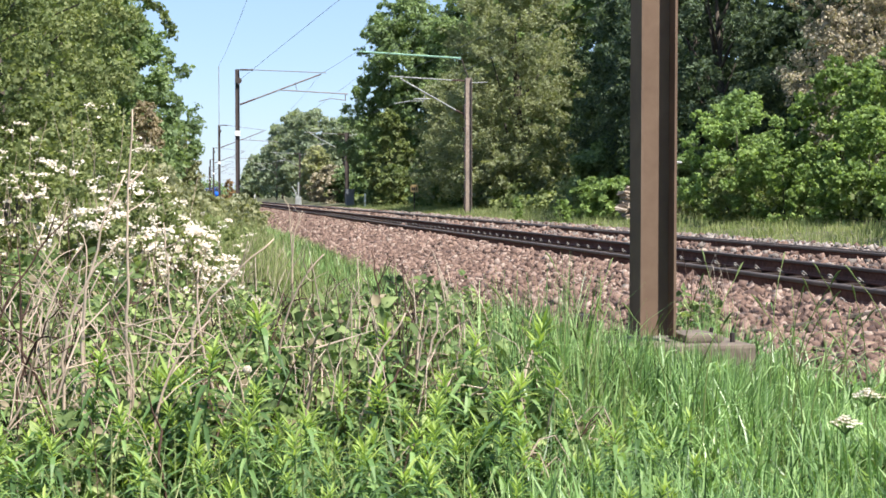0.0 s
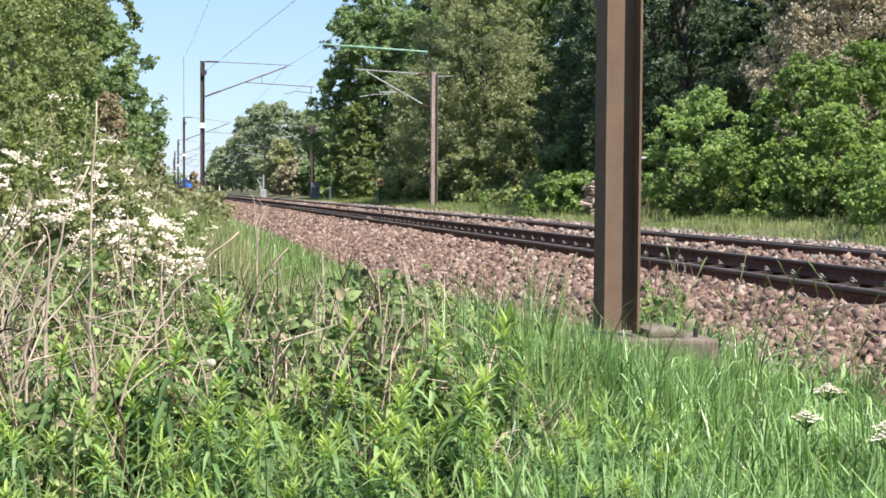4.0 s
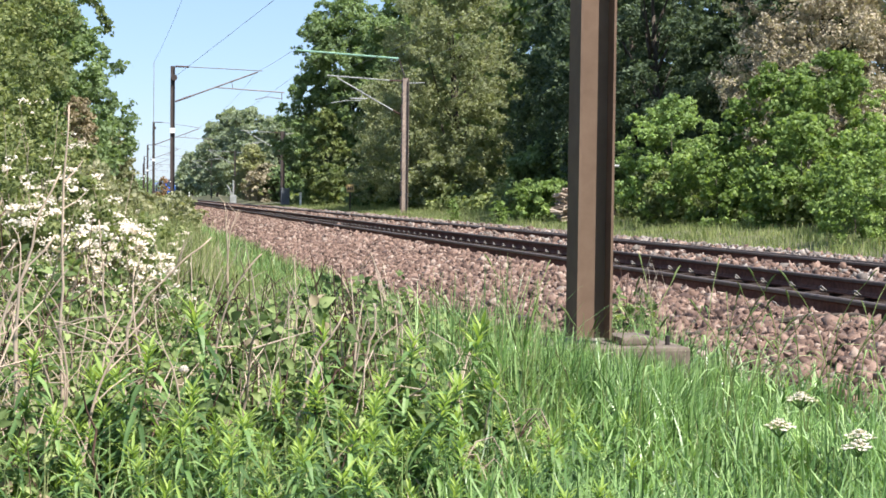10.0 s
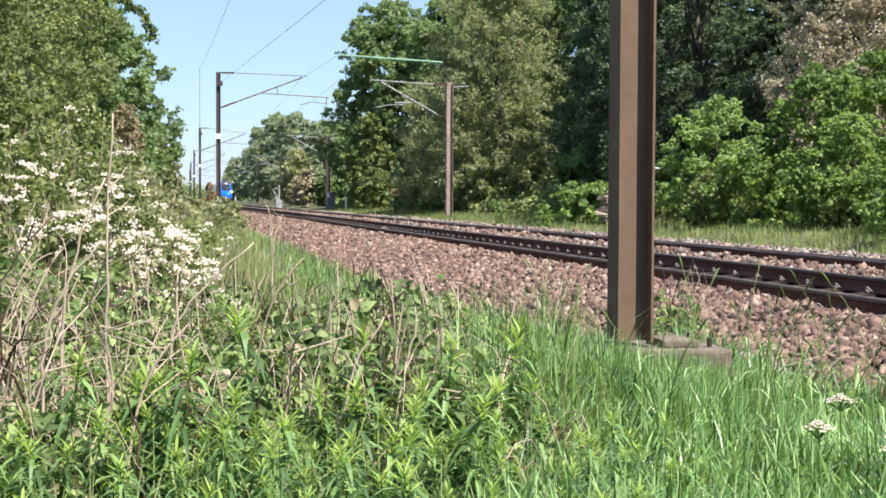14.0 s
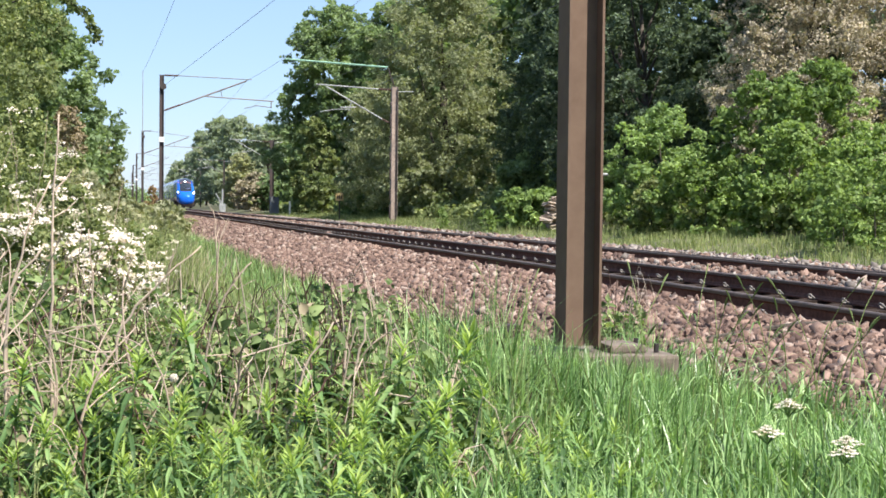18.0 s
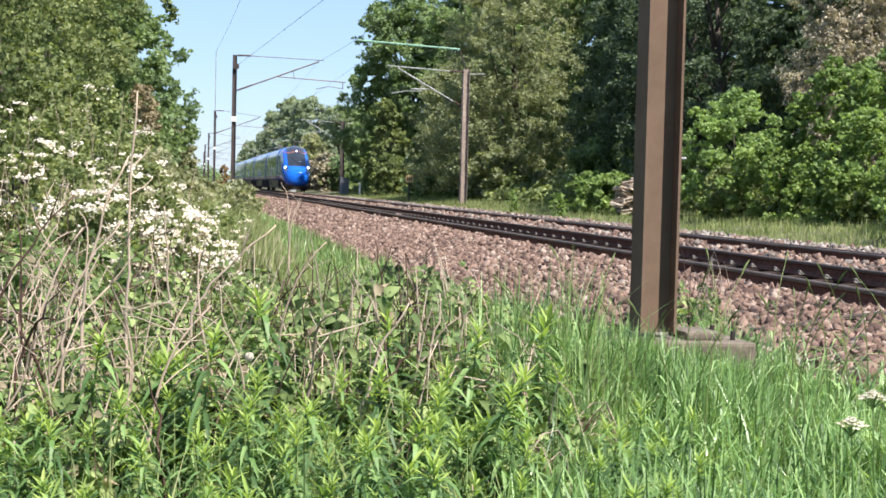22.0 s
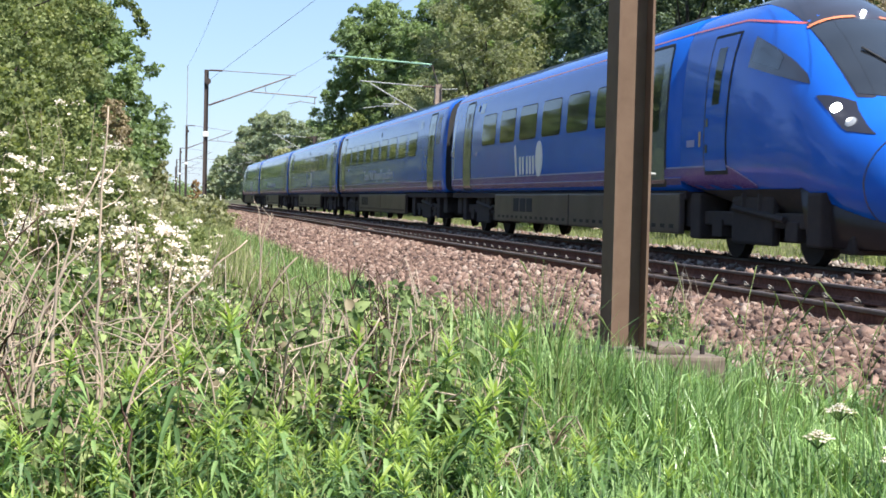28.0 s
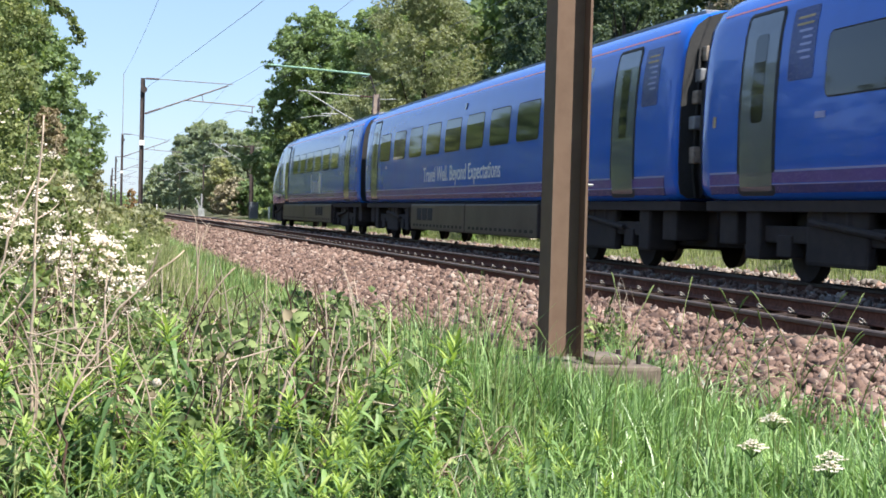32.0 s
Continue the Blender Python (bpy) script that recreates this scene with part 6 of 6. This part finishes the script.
for k, (x, y) in enumerate(spots):
    up = rr.uniform(0.72, 1.05) if k < 160 else (rr.uniform(1.2, 1.5) if k < 175 else rr.uniform(0.6, 0.9))
    m = pose(x, y, float(ground_z(x, y)) - 0.02, rr.uniform(-9, 9), rr.uniform(-9, 9), rr.uniform(0, 360)) @ Matrix.Diagonal((up, up, up, 1))
    if k < len(weeds):
        weeds[k].matrix_basis = m
    else:
        copy_thing(weeds[k % len(weeds)], m)

# brambles by bearing from the viewpoint, distance, half widths and height
BRAMBLES = [(0.20, 4.7, 0.3, 0.35, 0.30), (-0.08, 5.0, 0.3, 0.3, 0.38), (0.20, 5.3, 0.3, 0.35, 0.44), (-0.11, 5.5, 0.35, 0.4, 0.46), (-0.02, 5.6, 0.40, 0.4, 0.48), (0.06, 5.7, 0.42, 0.5, 0.50), (0.13, 5.6, 0.40, 0.4, 0.48), (0.19, 5.9, 0.40, 0.5, 0.50), (-0.14, 6.5, 0.45, 0.5, 0.62), (-0.06, 6.4, 0.45, 0.5, 0.58), (0.02, 6.6, 0.5, 0.5, 0.56),
            (0.09, 6.7, 0.5, 0.6, 0.58), (0.16, 6.8, 0.5, 0.6, 0.62), (0.205, 6.9, 0.4, 0.5, 0.52), (-0.10, 7.6, 0.55, 0.6, 0.78), (-0.03, 7.6, 0.55, 0.6, 0.68), (0.04, 7.8, 0.55, 0.6, 0.62), (0.11, 8.0, 0.5, 0.6, 0.60), (0.175, 8.0, 0.5, 0.7, 0.66),
            (-0.12, 8.8, 0.6, 0.6, 0.95), (-0.05, 8.9, 0.6, 0.6, 0.80), (0.02, 9.2, 0.6, 0.7, 0.66), (0.135, 9.4, 0.6, 0.7, 0.60), (0.19, 9.6, 0.45, 0.8, 0.50), (0.25, 5.3, 0.28, 0.3, 0.36), (0.265, 6.3, 0.32, 0.4, 0.42), (0.25, 7.5, 0.35, 0.5, 0.46), (0.24, 8.7, 0.35, 0.4, 0.40), (0.04, 10.4, 0.6, 0.8, 0.58), (0.165, 11.0, 0.5, 0.9, 0.45)]
for k, (u, y, rx, ry, h) in enumerate(BRAMBLES):
    bramble(u * y, y, rx, ry, h, int(520 * (0.7 + rx)), 0.042 + 0.007 * (k % 3), k, "tangled green bramble with leaves in threes and dark canes" if k % 2 else "low green bramble among dead pale canes")

bramble(4.0, 11.0, 0.26, 0.28, 0.62, 120, 0.055, 3, "small green weed growing through the ballast")

stalks = [dead_stalk(h, i, M_straw if i % 3 else M_darkstem, "dry pale forked stalk standing among weeds" if i % 3 else "dark bare bent stalk among weeds", 2 + i % 3) for i, h in enumerate((0.8, 0.95, 1.1, 0.7, 0.85, 1.0, 0.65, 1.15))]
for k in range(32):
    y = 4.9 + 5.0 * rr.random()
    x = (-0.16 + 0.15 * rr.random() ** 1.3) * y if k < 20 else (-0.05 + 0.24 * rr.random()) * y
    m = pose(x, y, float(ground_z(x, y)) - 0.03, rr.gauss(0, 9), rr.gauss(0, 9), rr.uniform(0, 360))
    if k < 8:
        stalks[k].matrix_basis = m
    else:
        copy_thing(stalks[k % 8] if k < 20 else stalks[(3, 6)[k % 2]], m)

# dead canes tangled over one another at the hedge foot, a few further out
CANE_P, CANE_D = "pale dead cane arching in a dry tangle", "dark bare cane arching over the weeds"
canes = [dry_cane(0.12 + 0.09 * (i % 5), 0.55 + 0.07 * ((i * 3) % 7), 0.0036 + 0.0013 * (i % 4), 40 + i, M_darkstem if i % 7 == 3 else M_straw, CANE_D if i % 7 == 3 else CANE_P, 1 + i % 4) for i in range(14)]
for k in range(62):
    y = 4.9 + 3.3 * rr.random() ** 1.2
    x = (-0.155 + 0.125 * rr.random()) * y if k < 44 else (-0.03 + 0.22 * rr.random()) * y
    m = pose(x, y, float(ground_z(x, y)) - 0.03, rr.gauss(0, 8), rr.gauss(0, 8), rr.uniform(0, 360))
    if k < 14:
        canes[k].matrix_basis = m
    else:
        copy_thing(canes[k % 14], m)

# long single stems that stand out of the weeds
PALE, DARK = "long pale dry stem arching over the weeds", "dark bare bramble stem arching over the weeds"
STEMS = ((0.008, 0.16, 0.378, 0.559, 6.6, -0.04, 2), (-0.45, 0.10, -0.246, 0.603, 5.4, -0.065, 0), (-0.40, 0.20, -0.235, 0.833, 5.6, -0.04, 1), (-0.245, 0.17, -0.22, 1.10, 6.0, -0.015, 2), (-0.083, 0.02, -0.126, 0.617, 7.5, 0.0, 3),
         (0.623, -0.06, 0.784, 0.322, 5.3, -0.03, 1), (0.868, -0.01, 0.966, 0.329, 5.7, 0.035, 0), (0.975, 0.28, 0.936, 0.67, 14.0, 0.0, 4), (0.975, 0.28, 1.074, 0.61, 14.0, -0.01, 4))
BARE = ((0.765, 0.10, 0.719, 0.535, 5.8, 0.01, 1), (0.666, 0.03, 0.804, 0.197, 5.2, 0.01, 0), (-0.66, 0.30, -0.401, 0.69, 5.2, -0.03, 3), (-0.595, 0.02, -0.594, 0.577, 5.3, 0.01, 1))
for mat, label, group in ((M_straw, PALE, STEMS), (M_darkstem, DARK, BARE)):
    for k, (xa, za, xb, zb, y, bow, tw) in enumerate(group):
        pts = [(xa + (xb - xa) * u + bow * 4 * u * (1 - u), y, za + (zb - za) * u) for u in (0, 0.33, 0.67, 1)]
        long_stem(pts, 0.008 if mat is M_straw else 0.006, mat, label, "dry stalk", tw, k)

# blossoming hawthorn and hedge shrubs
def blossom_bush(x, y, h, rx, ry, n, heads):
    """A thin leafy bush with flat white flower heads over its lit side and pale twigs between."""
    t = tree(x, y, h, rx, ry, n, 0.034, M_leaf_thorn, "low hawthorn bush covered in white blossom", "bush", low=0.08, clumps=34, group="blossoming bushes", power=2.2)
    a, f = rng.uniform(math.pi * 0.9, math.pi * 2.1, heads), 0.1 + 0.9 * rng.random(heads) ** 0.7
    w = np.sqrt(1 - np.minimum(0.98, f) ** 2.4) * rng.uniform(0.6, 1.12, heads)
    c = np.stack([rx * w * np.cos(a), ry * w * np.sin(a), h * f], -1)
    per = rng.integers(8, 26, heads)
    k = np.repeat(np.arange(heads), per)
    spread = np.repeat(rng.uniform(0.010, 0.027, heads), per)[:, None]
    p = c[k] + rng.normal(size=(len(k), 3)) * spread * np.array([1.25, 1.0, 0.55])
    nrm = np.array([0.0, -0.45, 0.8]) + rng.normal(0, 0.4, (len(k), 3))
    bulk("blossom", leaf_discs(p, nrm, np.full(len(k), 0.022)), 6, M_petal, t)
    r = random.Random(int(heads + 7 * h * 100))
    for i in range(16):
        g = r.uniform(math.pi, math.tau)
        q = Vector((rx * math.cos(g) * r.uniform(0.5, 1.1), ry * math.sin(g) * r.uniform(0.5, 1.1), h * r.uniform(0.45, 0.98)))
        b = Vector((q.x * 0.5 + r.uniform(-0.1, 0.1), q.y * 0.6, 0))
        part("twig", stem_bm([b, b.lerp(q, 0.4) + Vector((r.uniform(-0.09, 0.09), 0, 0.08)), b.lerp(q, 0.75) + Vector((r.uniform(-0.08, 0.08), 0, 0.06)), q], 0.004), M_straw, t, "pale bare twig")


for row in ((-0.10, 10.2, 0.98, 0.55, 0.45, 1900, 190), (-0.62, 10.0, 1.02, 0.55, 0.45, 2200, 95), (-0.30, 11.2, 1.36, 0.42, 0.5, 1900, 70), (-0.95, 11.4, 1.40, 0.6, 0.6, 2800, 55), (-1.6, 12.4, 1.75, 0.9, 0.8, 4200, 40), (0.22, 12.8, 1.02, 0.45, 0.6, 1700, 34), (-0.75, 14.0, 1.95, 0.6, 0.7, 2600, 24)):
    blossom_bush(*row)
for x, y, h, rx, ry, n, lf in ((-2.6, 11.0, 2.4, 1.1, 1.2, 10000, 0.036), (-3.4, 13.5, 3.6, 1.5, 1.4, 14000, 0.042), (-1.9, 16.5, 2.6, 1.2, 1.6, 9000, 0.048), (-0.7, 19.5, 1.5, 0.7, 2.0, 5000, 0.05), (-0.6, 26.0, 1.7, 0.9, 3.0, 6000, 0.06), (1.05, 29.0, 1.22, 0.6, 2.5, 3000, 0.065), (0.3, 34.0, 1.25, 0.9, 4.0, 4500, 0.075), (1.3, 40.0, 1.2, 0.7, 4.0, 3000, 0.09), (0.4, 48.0, 1.1, 1.0, 6.0, 4500, 0.10), (-0.1, 72.0, 4.3, 0.95, 2.0, 4200, 0.11), (0.5, 66.0, 1.2, 1.2, 8.0, 3500, 0.14), (0.7, 92.0, 1.3, 1.4, 14.0, 3500, 0.18)):
    tree(x, y, h, rx, ry, n, lf, M_leaf_scrub if y > 18 else M_leaf_thorn, "scrubby green hedge bush beside the line", "bush", low=0.04, clumps=40, group="hedge bushes", power=2.4)

umb = umbel_flower(0.36, "white umbel flower head standing in long grass")
for k, (x, y, z) in enumerate(((2.04, 4.30, 0.035), (2.26, 4.55, 0.085), (2.44, 4.5, -0.07), (2.47, 4.6, -0.05))):
    m = pose(x, y, z - 0.40, 0, 0, 70 * k)
    if k == 0:
        umb.matrix_basis = m
    else:
        copy_thing(umb, m)
def seed_clock(x, y, z):
    g = float(ground_z(x, y))
    t = thing("seed_head", x, y, g, "small white fluffy seed head on a thin stem", "wild flower")
    part("stem", stem_bm([(0, 0, -0.02), (0.01, 0, (z - g) * 0.6), (0, 0, z - g)], 0.003), M_herb, t)
    d = rng.normal(size=(90, 3))
    d /= np.linalg.norm(d, axis=1)[:, None]
    bulk("fluff", leaf_discs(d * 0.014 + np.array([0, 0, z - g]), d, np.full(90, 0.010)), 6, M_petal, t)


def dock_plant(x, y, height, n, seed):
    r = random.Random(seed)
    g = float(ground_z(x, y)) - 0.02
    t = thing("dock_plant", x, y, g, "broad-leaved dark green dock plant among brambles", "weed")
    part("stem", stem_bm([(0, 0, 0), (0.02, 0.01, height * 0.5), (0.0, 0.0, height)], 0.007), M_darkstem, t)
    v, f = [], []
    for i in range(n):
        a, u = i * 2.4 + r.uniform(-0.4, 0.4), 0.3 + 0.7 * i / n
        lv, lf = lance_leaf((0.01, 0, height * u), (math.cos(a), math.sin(a), 0.5), r.uniform(0.10, 0.17), r.uniform(0.05, 0.075), r.uniform(0.2, 0.9))
        k = len(v)
        v += lv
        f += [tuple(q + k for q in ff) for ff in lf]
    obj("foliage", v, f, M_bramble, t)


seed_clock(0.190, 4.900, 0.170)
for k, (x, y, h) in enumerate(((0.947, 5.900, 0.62), (0.46, 6.0, 0.5), (1.35, 5.6, 0.45), (-0.3, 5.9, 0.55), (0.15, 5.4, 0.42))):
    dock_plant(x, y, h, 12, k)
gst = [grass_stalk(h, i, "tall seeding grass stalk with a pale drooping head") for i, h in enumerate((0.74, 0.84, 0.66, 0.94))]
for k in range(38):
    y = rr.uniform(5.0, 7.4)
    x = rr.uniform(0.24, 0.56) * y
    if 2.1 < x < 2.9 and y > 6.9:
        y -= 0.9
    m = pose(x, y, float(ground_z(x, y)), 0, 0, rr.uniform(0, 360))
    if k < 4:
        gst[k].matrix_basis = m
    else:
        copy_thing(gst[k % 4], m)

cars = build_train()


# ---- pieces of the ballast, last ----
stones("ballast_stones", 36000, 2.7, 5.35, 4.5, 32.0, 0.031, bed, 1.2)
stones("ballast_stones", 26000, 2.7, 5.35, 30.0, 110.0, 0.036, bed, 1.5)
stones("ballast_stones", 9000, 5.4, 11.9, 8.0, 36.0, 0.036, bed, 1.2)
stones("ballast_stones", 14000, 5.4, 12.0, 34.0, 120.0, 0.042, bed, 1.5)


stones("pale_stones", 6500, 10.6, 11.85, 12.0, 110.0, 0.040, bed, 1.4, M_stone_pale)
stones("pale_stones", 1600, 7.25, 8.75, 10.0, 90.0, 0.036, bed, 1.3, M_stone_pale)


def loose_stones():
    """The stones nearest to the mast, each a piece of its own."""
    kinds = []
    for k in range(10):
        v = CUBE * (1 + rng.uniform(-0.5, 0.35, (8, 3))) * rng.uniform(0.5, 1.15, (1, 3))
        me = bpy.data.meshes.new("stone")
        me.from_pydata([tuple(p) for p in v], [], [tuple(f) for f in CUBE_F.tolist()])
        me.materials.append(M_stone1)
        kinds.append(me)
    for k in range(300):
        x, y = rng.uniform(3.4, 5.1), 8.2 + 3.4 * rng.random()
        s = 0.036 * rng.uniform(0.6, 1.35)
        ob = new("stone", kinds[k % 10])
        ob.parent = bed
        ob.matrix_basis = pose(float(toe(np.array(x), y)), y, float(bed_z(x)) + s * 0.55, *(rng.uniform(0, 360, 3))) @ Matrix.Diagonal((s, s, s, 1))


loose_stones()

# taller growth along the upper edge of the weeds, before the ballast
for k, (x, y, r, h) in enumerate(((0.80, 5.75, 0.22, 0.70), (1.06, 6.0, 0.26, 0.74), (0.62, 6.5, 0.28, 0.74))):
    bramble(x, y, r, r * 1.1, h, 190, 0.052, 70 + k, "upright green bramble at the edge of the weeds")
grass("edge_grass", 1300, 0.9, 2.1, 5.1, 7.0, 0.74, 0.009, M_grass, "tall thin green grass at the edge of the weeds", 0.22, 1.0, lambda x, y: (x > 0.17 * y) & (x < 0.285 * y), 4)
grass("edge_bents", 520, 0.9, 2.3, 5.1, 7.2, 0.72, 0.006, M_grass2, "pale thin grass stems at the edge of the weeds", 0.22, 1.0, lambda x, y: (x > 0.18 * y) & (x < 0.31 * y), 4)


def motions():
    for i, c in enumerate(cars):
        rows = []
        for t, y in RUN:
            at = y + 26.0 * i
            x = FAR_TRACK + float(sway(at + 13))
            if i == 4:
                rows.append((t, pose(x, at + 26.0, 0, 0, 0, 180)))
            else:
                rows.append((t, pose(x, at, 0)))
        walk(c, rows)
    # wheels roll with the ground that the train covers
    steps = np.arange(0, 32 * FPS + 1) / FPS
    gone = np.interp(steps, [r[0] for r in RUN], [-r[1] for r in RUN])
    for w, c in wheelsets:
        x, y, z = w.location
        way = 1 if c is cars[4] else -1
        walk(w, [(float(t), pose(x, y, z, -way * math.degrees(g / 0.44) % 360.0)) for t, g in zip(steps, gone)])


motions()
